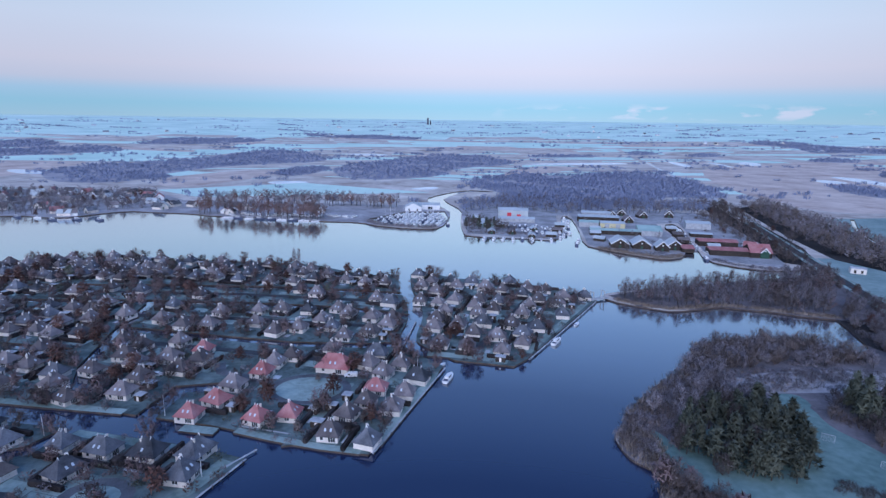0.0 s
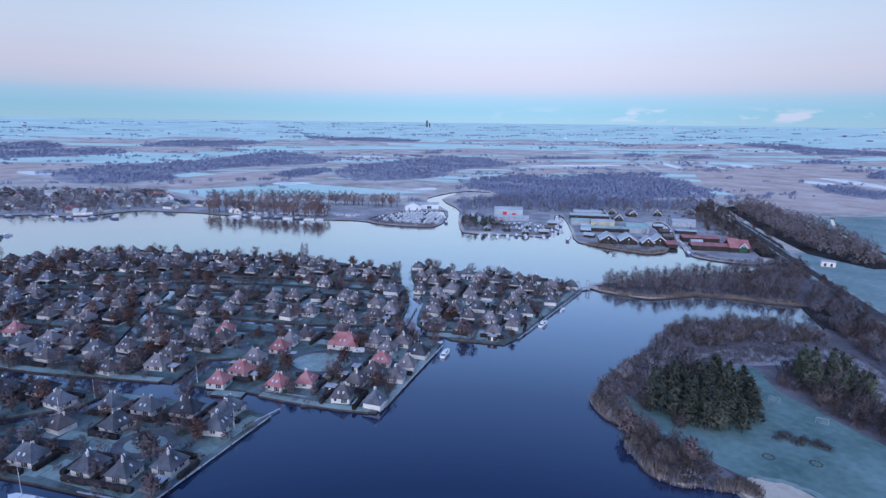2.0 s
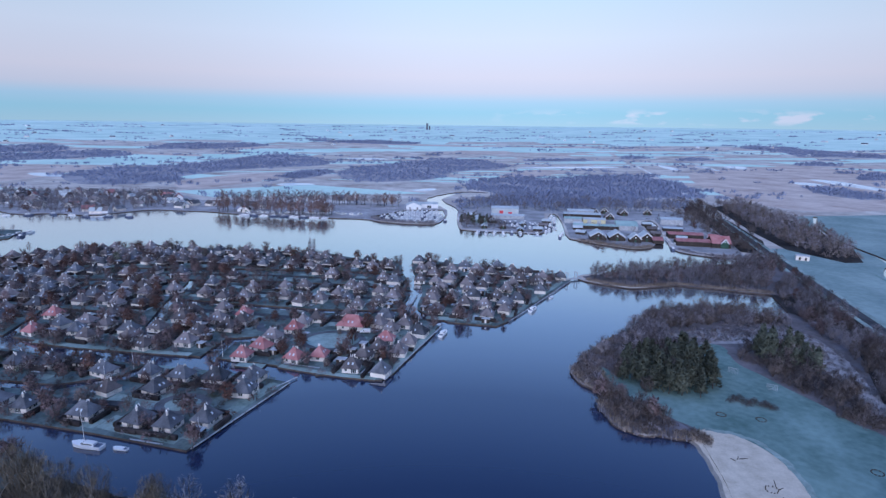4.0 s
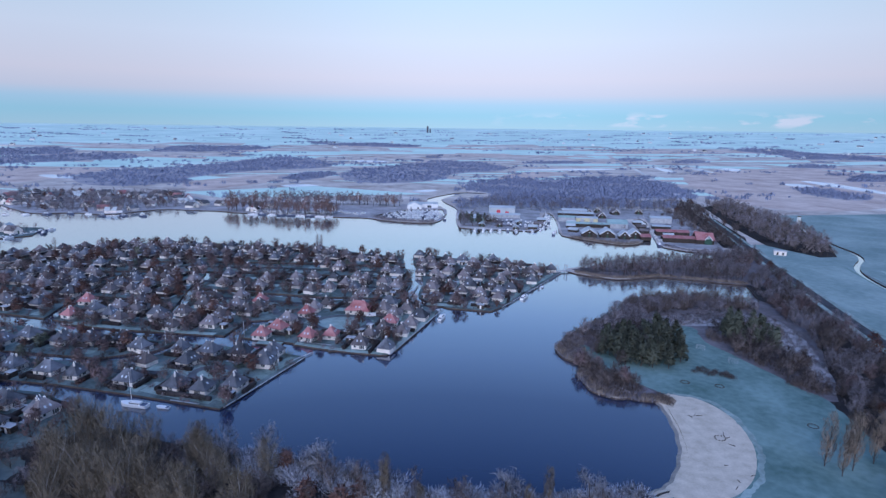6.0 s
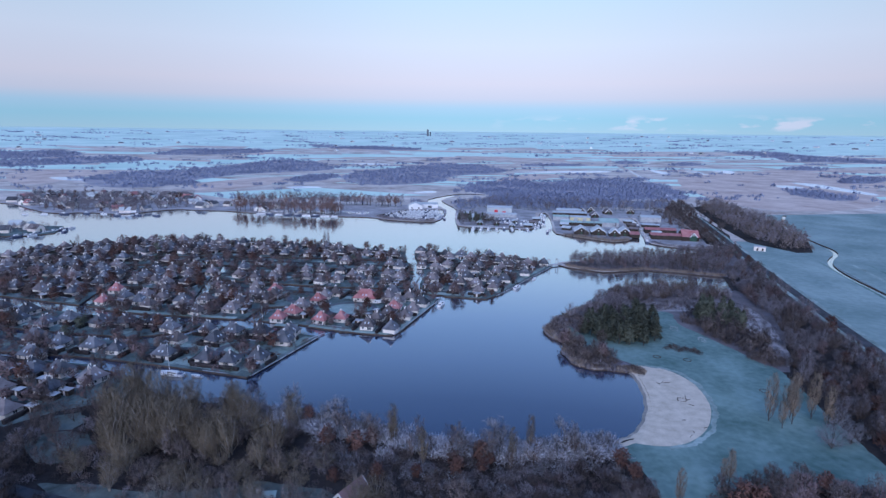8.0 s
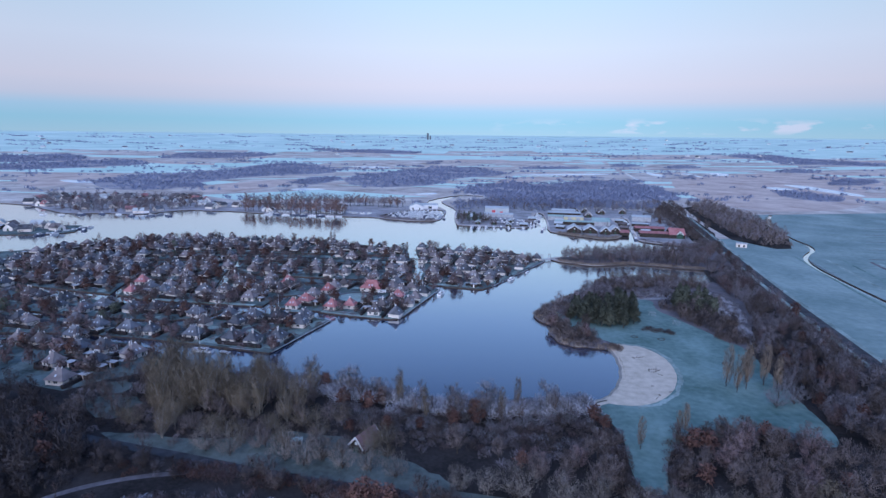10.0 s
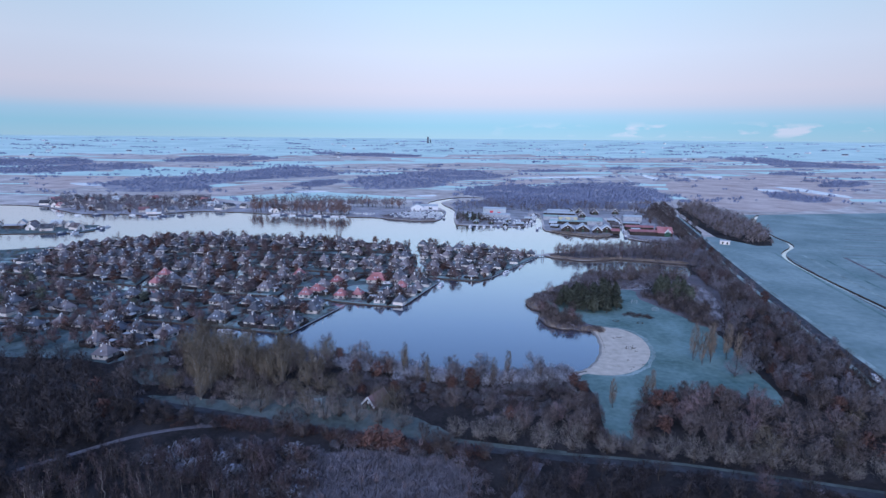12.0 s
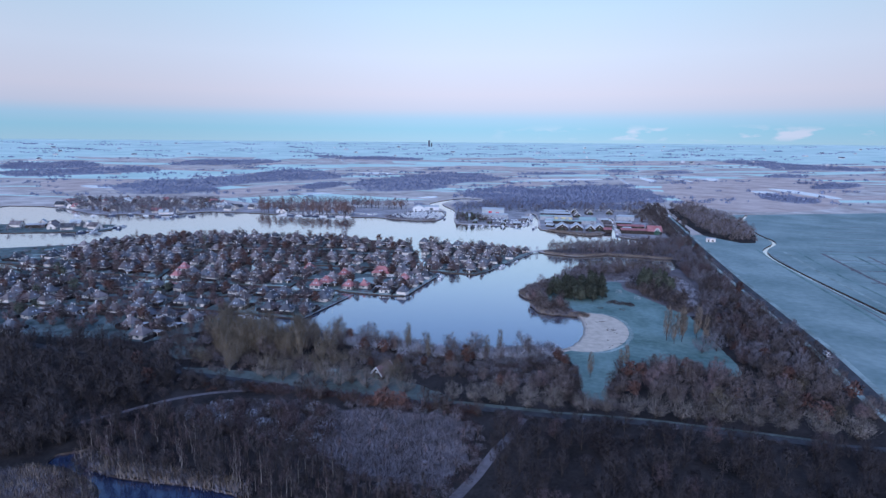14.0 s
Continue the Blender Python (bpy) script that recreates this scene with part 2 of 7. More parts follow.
M["water"] = water_material()


# ---- helpers of this scene ----
def mesh_from(name, verts, faces, mat):
    me = bpy.data.meshes.new(name)
    me.from_pydata(verts, [], faces)
    me.materials.append(mat)
    me.update()
    return me


def part(name, bm, mat, parent=None, label=""):
    me = bpy.data.meshes.new(name)
    bm.to_mesh(me)
    bm.free()
    me.materials.append(mat)
    ob = new(name, me)
    ob.parent = parent
    return tagged(ob, label)


def box(bm, x0, x1, y0, y1, z0, z1):
    v = [bm.verts.new(p) for p in ((x0, y0, z0), (x1, y0, z0), (x1, y1, z0), (x0, y1, z0), (x0, y0, z1), (x1, y0, z1), (x1, y1, z1), (x0, y1, z1))]
    for f in ((3, 2, 1, 0), (4, 5, 6, 7), (0, 1, 5, 4), (1, 2, 6, 5), (2, 3, 7, 6), (3, 0, 4, 7)):
        bm.faces.new([v[i] for i in f])


def smooth_loop(pts, rounds=2):
    for _ in range(rounds):
        out = []
        for a, b in zip(pts, pts[1:] + pts[:1]):
            out += [(a[0] * 0.75 + b[0] * 0.25, a[1] * 0.75 + b[1] * 0.25), (a[0] * 0.25 + b[0] * 0.75, a[1] * 0.25 + b[1] * 0.75)]
        pts = out
    return pts


def strip(line, width):
    """The outline of a band of that width along a line."""
    left, right = [], []
    for i, p in enumerate(line):
        a, b = Vector(line[max(i - 1, 0)]), Vector(line[min(i + 1, len(line) - 1)])
        d = (b - a).normalized()
        n = Vector((-d.y, d.x)) * width / 2
        left.append((p[0] + n.x, p[1] + n.y))
        right.append((p[0] - n.x, p[1] - n.y))
    return left + right[::-1]


def smooth_line(pts, rounds=2):
    """An open line with its corners cut."""
    for _ in range(rounds):
        out = [pts[0]]
        for a, b in zip(pts, pts[1:]):
            out += [(a[0] * 0.75 + b[0] * 0.25, a[1] * 0.75 + b[1] * 0.25), (a[0] * 0.25 + b[0] * 0.75, a[1] * 0.25 + b[1] * 0.75)]
        pts = out + [pts[-1]]
    return pts


def inside(poly, px, py):
    res = np.zeros(len(px), bool)
    if len(px) > 50:  # only the points in the outline's box
        xs, ys = [p[0] for p in poly], [p[1] for p in poly]
        near = np.flatnonzero((px >= min(xs)) & (px <= max(xs)) & (py >= min(ys)) & (py <= max(ys)))
        if len(near) < len(px):
            res[near] = inside(poly, px[near], py[near]) if len(near) else False
            return res
    for (x0, y0), (x1, y1) in zip(poly, poly[1:] + poly[:1]):
        if y0 != y1:
            res ^= ((y0 > py) != (y1 > py)) & (px < (x1 - x0) * (py - y0) / (y1 - y0) + x0)
    return res


def within(poly, x, y):
    return bool(inside(poly, np.array([x]), np.array([y]))[0])


# ---- the plan ----
VILLAGE = [(-25.5, 185), (-5, 248), (-8, 256), (24, 250), (30, 257), (79, 341), (72, 352), (58, 362), (40, 372), (0, 380), (-20, 392), (-34, 386), (-60, 384), (-100, 408),
           (-150, 412), (-200, 416), (-250, 420), (-294, 402), (-325, 380), (-354, 352), (-420, 325), (-520, 290), (-620, 250), (-620, 215),
           (-260, 151), (-190, 154), (-150, 149), (-116, 142), (-79, 133), (-60.5, 184), (-58, 187.5), (-49, 189)]
CANALS = [
    ([(-54, 185), (-63, 188), (-80, 193), (-104, 197.5), (-125, 201), (-165, 206), (-230, 222), (-300, 240), (-400, 270)], 12),
    ([(-104, 196), (-101, 223), (-78, 227.5)], 8),
    (smooth_line([(0, 249), (-8, 257), (-17, 266), (-23, 276), (-20, 306), (-24, 331), (-32, 360), (-35, 404)]), 7.5),
    ([(-20, 272), (-40, 268), (-75, 268), (-112, 274), (-160, 282)], 5.5),
    ([(-18, 306), (-60, 318), (-120, 322), (-180, 322), (-260, 318)], 5.5),
    ([(-26, 345), (-90, 352), (-160, 352), (-250, 348), (-340, 320)], 5.5),
    ([(-128, 202), (-148, 240), (-158, 280), (-165, 325)], 5.5),
    ([(-120, 200), (-128, 182), (-150, 172), (-200, 178), (-260, 190)], 5.5),
    ([(-205, 214), (-215, 260), (-220, 318)], 5.5),
    ([(-165, 255), (-260, 268), (-340, 276)], 5.5),
]
NORTH_SHORE = [(-700, 660), (-597, 655), (-512, 589), (-474, 566), (-442, 578), (-388, 566), (-372, 590), (-352, 617), (-317, 611), (-276, 606), (-251, 594),
               (-204, 594), (-172, 580), (-132, 575), (-96, 574), (-72, 553), (-32, 543), (-16, 549), (-8, 606), (-10, 660), (-40, 722), (-38, 770),
               (9, 850), (50, 835), (48, 825), (14, 835), (-20, 760), (-15, 720), (5, 660), (2, 600)]
HARBOUR_SHORE = [(4, 534), (8, 514), (57, 511), (85.4, 502), (95.1, 546), (108.6, 630), (118.3, 630), (112.5, 553.4), (102.8, 487), (113.5, 472), (135.8, 453), (153.3, 441), (171.7, 451),
                 (186.2, 495), (199.8, 588), (219.2, 596.4), (194, 489), (181.4, 441), (196.9, 421), (220.2, 413), (247, 422), (225, 400), (212, 397), (135, 372), (90, 356), (84, 350), (86, 340)]
INNER_SHORE = [(100, 331), (114, 324), (127, 327), (145, 333), (163, 328), (183, 320), (197, 316), (186, 278), (180, 272),
               (157, 288), (109, 279), (96, 255), (79, 238), (59, 214), (51, 197), (53, 186), (59, 180), (55, 167), (59, 153), (67, 148), (73, 150), (82, 150.5), (84, 146), (84, 138), (83, 126), (80, 114), (75, 103),
               (68.5, 93.5), (60, 89.5), (41, 87), (19, 85), (0, 86), (-14, 92), (-41, 99), (-62, 104), (-112, 118), (-128, 129), (-150, 141), (-190, 146), (-260, 141), (-640, 205)]


def ragged(points, step, amount, seed):
    """The same shore with small uneven bays."""
    rng, out = random.Random(seed), []
    for a, b in zip(points, points[1:]):
        n = max(int(math.dist(a, b) / step), 1)
        out += [(a[0] + (b[0] - a[0]) * k / n + rng.uniform(-amount, amount) * (k > 0), a[1] + (b[1] - a[1]) * k / n + rng.uniform(-amount, amount) * (k > 0)) for k in range(n)]
    return out + [points[-1]]


LAKE = NORTH_SHORE + HARBOUR_SHORE + ragged(INNER_SHORE, 4.0, 0.9, 3)
LEFT_ISLE = [(-560, 470), (-455, 481), (-399, 480), (-381, 441), (-398, 425), (-560, 400)]
BEACH = [(85, 154), (92, 153), (99, 148.5), (104, 137), (103.5, 124), (101, 113.5), (94, 100), (84.5, 91), (76, 88), (68, 89), (64, 91), (74, 100), (79, 112), (82, 126), (83, 140)]
ROAD = [(160, -60), (175.5, 34), (180, 52), (191, 97), (198, 137), (218, 245), (245, 374), (297, 610), (387, 1029), (470, 1500), (555, 2080)]
PATH_S = [(-220, 92), (-160, 72), (-130, 62), (-114, 56.5), (-103, 53.5), (-78, 47.5), (-59, 42.3), (-41, 37.5), (-24, 34.5), (5, 29.5), (27, 25.5), (45, 22.5), (64, 20.5), (81, 18), (113, 11), (137, 5), (166, 2)]
POND = [(-118, -15), (-118, -11), (-115, -10), (-111, -8), (-110, -13), (-104, -17), (-96, -21), (-87, -23), (-78, -24), (-69, -25), (-59, -27), (-50, -30), (-40, -40), (-44, -62), (-78, -60), (-90, -33), (-93, -28), (-97, -25), (-103, -22), (-110, -18), (-116, -17)]
MEADOW = [(62, 80), (65, 66), (62, 52), (61, 36), (69, 33), (72, 46), (79, 60), (90, 67), (111, 68), (126, 61), (138, 63), (141, 96), (143, 122), (148, 152), (141, 160), (140, 170), (133, 187), (130, 198), (124, 210), (130, 231), (117, 232), (108, 213), (107, 199), (102, 179), (90, 171), (77, 171), (79, 160), (84, 156), (90, 146), (98, 136), (99, 105)]
DITCH = [(420, 640), (372, 560), (346, 470), (340, 410), (305, 372), (292, 340), (284, 297), (276, 240), (268, 170), (255, 60), (245, -60)]
OVAL_RING = [(-54 + 15.6 * math.cos(a / 12 * math.pi), 226 + 12.2 * math.sin(a / 12 * math.pi)) for a in range(24)]
OVAL_LAWN = [(-54 + 12.5 * math.cos(a / 12 * math.pi), 226 + 9.5 * math.sin(a / 12 * math.pi)) for a in range(24)]

LAND_Z = 0.7
rng_plot = random.Random(31)
LAWN_PLOTS = []
for _ in range(520):
    LAWN_PLOTS.append((rng_plot.uniform(-370, 60), rng_plot.uniform(125, 400), rng_plot.uniform(2.5, 5.5), rng_plot.uniform(2, 4.5), math.cos(radians(-12)), math.sin(radians(-12))))
for x, y in ((-31, 190), (-20, 206), (-16, 218), (-13, 230), (-92, 196), (-70, 195), (-48, 192), (-80, 140), (-70, 160), (-66, 172), (40, 276), (50, 296), (58, 312), (66, 326), (14, 258), (0, 262), (-110, 148)):
    LAWN_PLOTS.append((x, y, 4.2, 4.2, math.cos(radians(-14)), math.sin(radians(-14))))
WOODS_FAR = {}  # outlines of the distant woods
WOODS_FAR["a"] = [(-761, 1038), (-776, 1194), (-685, 1268), (-613, 1504), (-613, 1739), (-554, 1785), (-427, 1650), (-312, 1430), (-344, 1316), (-437, 1259), (-497, 1144), (-520, 1012), (-505, 880), (-572, 860), (-633, 881)]
WOODS_FAR["b"] = [(-1351, 1466), (-1265, 1605), (-1215, 1682), (-1175, 1790), (-996, 1705), (-931, 1589), (-1018, 1462), (-1067, 1379), (-1177, 1265)]
WOODS_FAR["c"] = [(-1602, 1758), (-1513, 1913), (-1464, 2017), (-1236, 1797), (-1243, 1671), (-1399, 1523)]
WOODS_FAR["d"] = [(-1081, 1895), (-1125, 2139), (-1117, 2316), (-964, 2292), (-896, 2365), (-751, 2289), (-764, 2123), (-876, 1973), (-1000, 1892)]
WOODS_FAR["e"] = [(-787, 2869), (-573, 2678), (-425, 2778), (-164, 2650), (-177, 2464), (-376, 2454), (-662, 2596)]
WOODS_FAR["f"] = [(-263, 1139), (-229, 1298), (-165, 1461), (-46, 1736), (69, 1654), (143, 1432), (98, 1303), (-10, 1231), (-26, 1066), (-91, 984), (-173, 971)]
WOODS_FAR["g"] = [(14, 977), (83, 1071), (133, 1118), (199, 1089), (298, 1174), (414, 1193), (393, 940), (379, 812), (320, 791), (283, 808), (240, 747), (153, 712), (75, 715), (66, 810), (23, 889)]
WOODS_FAR["h"] = [(1153, 2391), (1308, 2594), (1416, 2468), (1382, 2281), (1451, 2114), (1506, 1911), (1432, 1810), (1227, 1911), (1132, 1908), (1222, 2146)]
WOODS_FAR["i"] = [(935, 1610), (1054, 1706), (1102, 1621), (1033, 1537), (932, 1548)]
WOODS_FAR["j"] = [(843, 1205), (952, 1322), (1056, 1302), (903, 1160), (824, 1148)]
WOODS_FAR["k"] = [(600, 968), (669, 1008), (656, 895), (655, 839), (596, 804), (571, 875)]
WOODS_FAR["l"] = [(513, 1829), (585, 1922), (637, 1844), (574, 1759), (501, 1749)]
WOODS_FAR["m"] = [(188, 1651), (241, 1736), (428, 1739), (393, 1660), (200, 1604)]
WOODS_FAR["n"] = [(-342, 1041), (-337, 1141), (-278, 1270), (-256, 1110), (-286, 1000)]
WOODS_FAR["o"] = [(-538, 961), (-510, 1014), (-469, 937), (-507, 921)]
WOODS_FAR["p"] = [(667, 1745), (763, 1857), (804, 1758), (747, 1705), (658, 1695)]
ICE = [
    [(-842, 1053), (-789, 1062), (-686, 985), (-749, 975)], [(-311, 908), (-271, 945), (-230, 920), (-251, 869)], [(-233, 1317), (-170, 1370), (-152, 1222), (-214, 1246)],
    [(-75, 857), (-34, 890), (-28, 855), (-60, 842)], [(-329, 1674), (-207, 1675), (-198, 1600), (-306, 1601)], [(147, 1391), (415, 1484), (408, 1400), (150, 1351)],
    [(549, 1568), (561, 1408), (516, 1343), (528, 1482)], [(632, 1516), (648, 1519), (643, 1366), (621, 1362)], [(705, 1526), (770, 1533), (738, 1433), (698, 1410)],
    [(636, 1082), (679, 1088), (684, 1032), (631, 1013)],
]
ICE += [[(720, 1171), (759, 1138), (754, 1042), (747, 932), (719, 895), (709, 974), (706, 1069)], [(302, 857), (331, 904), (307, 804), (280, 772)]]
PINK = [
    [(-1038, 1195), (-924, 1278), (-784, 1251), (-761, 1055), (-735, 898), (-790, 891)], [(-499, 968), (-377, 1151), (-321, 1047), (-374, 843), (-427, 819)],
    [(74, 1110), (153, 1315), (266, 1336), (250, 1244), (157, 1123), (100, 1013)], [(400, 830), (455, 1100), (560, 1360), (900, 1560), (1100, 1330), (760, 980), (620, 730), (420, 660)],
]
MARINA = [(-90, 594), (-60, 640), (-15, 650), (-10, 606), (-18, 564), (-32, 557), (-72, 566)]
LAWN_PLOTS = [p for p in LAWN_PLOTS if all(within(VILLAGE, p[0] + dx, p[1] + dy) and not any(within(strip(c, w + 1), p[0] + dx, p[1] + dy) for c, w in CANALS) for dx in (-p[2] - 1, 0, p[2] + 1) for dy in (-p[3] - 1, 0, p[3] + 1))]
rng_patch = random.Random(12)
PATCHES = []
for k in range(170):
    d, a = rng_patch.uniform(1000, 2700), rng_patch.uniform(-0.75, 0.7)
    x, y, w, h, s = d * math.sin(a), d * math.cos(a), rng_patch.uniform(60, 330), rng_patch.uniform(8, 60) * d / 1700, rng_patch.uniform(-0.3, 0.3)
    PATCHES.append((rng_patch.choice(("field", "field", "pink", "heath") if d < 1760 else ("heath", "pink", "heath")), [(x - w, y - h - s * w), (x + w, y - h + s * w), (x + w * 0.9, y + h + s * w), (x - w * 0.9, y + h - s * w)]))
FURROWS = []
for k in range(20):
    x0 = 222 + k * 13 + rng_patch.uniform(-6, 6)
    FURROWS.append(strip([(x0, 10 + k * 3), (x0 + 22, 130), (x0 + 46, 260), (x0 + 70, 370 - k * 4)], rng_patch.uniform(0.8, 3.5)))
for k in range(34):
    x0, y0 = 292 + k * 4.5 + max(k - 14, 0) * 5, 170 + k * 14
    FURROWS.append(strip([(x0, y0), (x0 + 250, y0 - 30), (x0 + 600, y0 - 60)], rng_patch.uniform(0.7, 2.2)))
ZONES = [  # later ones lie over earlier ones
    *PATCHES,
    *[("pink", smooth_loop(p)) for p in PINK],
    *[("ice", smooth_loop(p)) for p in ICE],
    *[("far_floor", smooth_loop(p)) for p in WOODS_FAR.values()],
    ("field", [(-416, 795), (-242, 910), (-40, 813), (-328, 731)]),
    ("near_field", [(150, -200), (168, -30), (180, 30), (195, 97), (201, 137), (222, 245), (251, 374), (270, 455), (330, 455), (390, 640), (1200, 790), (1700, 500), (1700, -200)]),
    *[(("meadow", "scrub", "lawn")[i % 3], p) for i, p in enumerate(FURROWS)],
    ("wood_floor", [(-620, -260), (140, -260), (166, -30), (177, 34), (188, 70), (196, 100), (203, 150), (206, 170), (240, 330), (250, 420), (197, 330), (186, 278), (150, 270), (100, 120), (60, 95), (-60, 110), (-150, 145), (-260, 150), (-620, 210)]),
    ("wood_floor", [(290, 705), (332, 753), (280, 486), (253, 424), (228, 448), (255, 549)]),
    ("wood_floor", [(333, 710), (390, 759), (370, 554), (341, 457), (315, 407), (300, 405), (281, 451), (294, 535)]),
    ("scrub", [(88, 350), (100, 330), (128, 326), (164, 327), (198, 315), (229, 318), (249, 418), (240, 420), (212, 398), (135, 373)]),
    ("scrub", [(50, 190), (58, 214), (95, 256), (108, 280), (158, 290), (188, 280), (200, 250), (150, 150), (90, 150), (60, 150), (52, 170)]),
    ("frost_scrub", [(-640, 780), (-600, 640), (-470, 560), (-380, 560), (-350, 600), (-250, 590), (-130, 570), (-70, 560), (-10, 560), (0, 640), (-60, 690), (-330, 700), (-420, 790)]),
    ("frost_scrub", [(8, 525), (60, 520), (100, 640), (200, 700), (340, 720), (300, 750), (100, 770), (40, 760), (0, 700)]),
    ("yard", [(8, 530), (58.2, 514), (85.4, 508), (92.1, 546), (104.8, 635.2), (120.3, 635.2), (114.5, 553.4), (106.7, 489), (135.8, 458), (182.4, 456), (186.2, 495), (196.9, 593.2), (221.2, 600.6), (197.9, 489), (186.2, 444), (232.8, 422), (254.1, 506), (280, 660), (174.6, 693), (40, 690), (10, 600)]),
    ("water", smooth_loop(LAKE, 1)),
    ("water", MARINA),
    ("water", strip(smooth_line(DITCH), 3.8)),
    ("garden", VILLAGE),
    ("garden", LEFT_ISLE),
    ("garden", [(-112, 119), (-128, 130), (-150, 142), (-190, 147), (-260, 142), (-400, 165), (-400, 110), (-250, 100), (-185, 95), (-164, 95), (-146, 90), (-136, 101), (-122, 110)]),
    *[("water", strip(line, w)) for line, w in CANALS],
    ("frost_scrub", ragged(smooth_loop([(100, 240), (130, 252), (166, 254), (179, 250), (177, 222), (169, 191), (159, 164), (151, 153), (155, 166), (158, 190), (159, 210), (164, 227), (146, 234), (128, 232), (113, 231)]), 3.0, 1.0, 4)),
    ("reed", [(54, 199), (62, 215), (72, 212), (76, 192), (66, 176), (60, 181), (54, 187)]),
    ("meadow", ragged(smooth_loop(MEADOW), 2.5, 1.0, 6)),
    ("meadow", ragged(smooth_loop([(67, 186), (80, 172), (96, 169), (109, 182), (113, 200), (112, 222), (100, 221), (86, 206), (72, 198)]), 2.5, 0.8, 10)),
    ("reed", smooth_loop([(59, 181), (64, 176), (74, 165), (83, 156), (84, 146), (73, 148), (60, 154), (56, 167)])),
    ("meadow", ragged(smooth_loop([(64, 206), (69, 196), (69, 186), (77, 176), (90, 172), (86, 160), (80, 160), (72, 169), (64, 179), (61, 190)]), 2.5, 0.8, 9)),
    ("meadow", [(57, 84), (58, 89), (68, 90), (76, 89), (86, 92), (76, 78), (62, 76)]),
    ("sand", smooth_loop(BEACH)),
    ("lawn", ragged(strip([(88, 153.8), (95.5, 152), (101.5, 147), (104.8, 137), (104.4, 123.5), (102, 112.5), (95, 99), (85.3, 90), (76, 87)], 2.0), 1.5, 0.5, 13)),
    ("south_lawn", ragged([(-112, 60), (-99, 61), (-82, 58), (-70, 58), (-47, 64), (-28, 60), (-5, 47), (8, 36), (8, 30), (-24, 36), (-59, 43), (-103, 54)], 3.0, 0.9, 8)),
    ("reed", ragged([(-38, 20), (-22, 25), (-10, 23), (6, 20), (15, 14), (14, -6), (8, -24), (-8, -22), (-23, -16), (-36, -4)], 2.5, 1.2, 5)),
    ("water", smooth_loop(POND, 1)),
    ("reed", smooth_loop([(-111, -10), (-97, -15), (-78, -19), (-61, -22), (-50, -27), (-50, -29.5), (-59, -26.5), (-78, -23.5), (-96, -20.5), (-104, -16.5)])),
    ("reed", [(-133, -23), (-120, -18.5), (-109, -20.5), (-98, -25.5), (-93, -30), (-84, -44), (-114, -48)]),
    ("scrub", strip(smooth_line([(-124, 9), (-116, 15.5), (-109, 22), (-100, 30), (-87, 36), (-72, 39)]), 2.2)),
    ("scrub", strip([(0, -48), (8, -33), (17, -17), (24, -2), (30, 8), (35, 20)], 3.4)),
    ("south_lawn", strip([(x, y + 3.2) for x, y in PATH_S[8:12]], 2.6)),
    ("south_lawn", strip([(x, y + 2.8) for x, y in PATH_S[11:16]], 1.6)),
    ("asphalt", strip(PATH_S, 3.6)),
    ("south_lawn", ragged([(-133, 92), (-134, 98), (-127, 101), (-121, 95), (-122, 89), (-128, 88)], 2.0, 0.5, 11)),
    ("south_lawn", ragged([(-131, 79), (-131, 85), (-125, 88), (-115, 87), (-108, 80), (-112, 70), (-120, 70)], 2.0, 0.6, 12)),
    ("lawn", strip(ROAD[:8], 12)),
    ("heath", strip(ROAD[7:], 16)),
    ("ice", strip([(x + 5, y) for x, y in ROAD[7:-1]], 4.5)),
    ("asphalt", strip(ROAD[:8], 6.2)),
    *[("lawn", strip(line, w)) for line, w in (
        ([(-70, 196.5), (-57, 192.5), (-41, 188.5), (-28, 186.5)], 3), ([(-24, 190), (-17, 212), (-10, 234), (-8, 243)], 3.4), ([(-12, 261), (4, 259), (22, 254.5)], 5),
        ([(31, 264), (52, 301), (72, 336)], 3.4), ([(-82, 139), (-74, 160), (-66, 180)], 5), ([(-112, 146), (-96, 141), (-84, 138)], 4), ([(-88, 197), (-76, 195.5)], 4),
        ([(-112, 206), (-140, 209), (-165, 212), (-190, 217)], 3.5), ([(-120, 192.5), (-105, 189.5), (-84, 185.5)], 3.5))],
    *[("lawn", [(x + c * w - s * d, y + s * w + c * d) for w, d in ((-a, -e), (a, -e), (a, e), (-a, e))]) for x, y, a, e, c, s in LAWN_PLOTS],
    ("gravel", OVAL_RING),
    ("gravel", strip([(-70, 230), (-92, 238), (-96, 246)], 4.5)),
    ("asphalt", strip([(-44, 236), (-56, 252), (-90, 258), (-140, 266)], 4)),
    ("asphalt", strip([(-116, 161), (-150, 163), (-200, 168), (-250, 180)], 4)),
    ("asphalt", strip([(-170, 300), (-100, 298), (-40, 292)], 4)),
    ("asphalt", strip([(-230, 338), (-120, 338), (-40, 330)], 4)),
    ("asphalt", strip([(10, 268), (24, 300), (40, 340)], 4)),
    ("asphalt", strip([(-190, 190), (-250, 206), (-340, 235)], 4)),
    ("gravel", [(-94 + 10 * math.cos(a / 8 * math.pi), 162 + 8.5 * math.sin(a / 8 * math.pi)) for a in range(16)]),
    ("lawn", OVAL_LAWN),
    ("lawn", [(-94 + 6.5 * math.cos(a / 8 * math.pi), 162 + 5 * math.sin(a / 8 * math.pi)) for a in range(16)]),
]


def rise(x, y):
    """Bends the far land up to the camera's eye level, to fit its view."""
    d = math.hypot(x, y)
    return 0.0 if d < 1500 else 100.0 * ((d - 1500) / 3300) ** 1.5


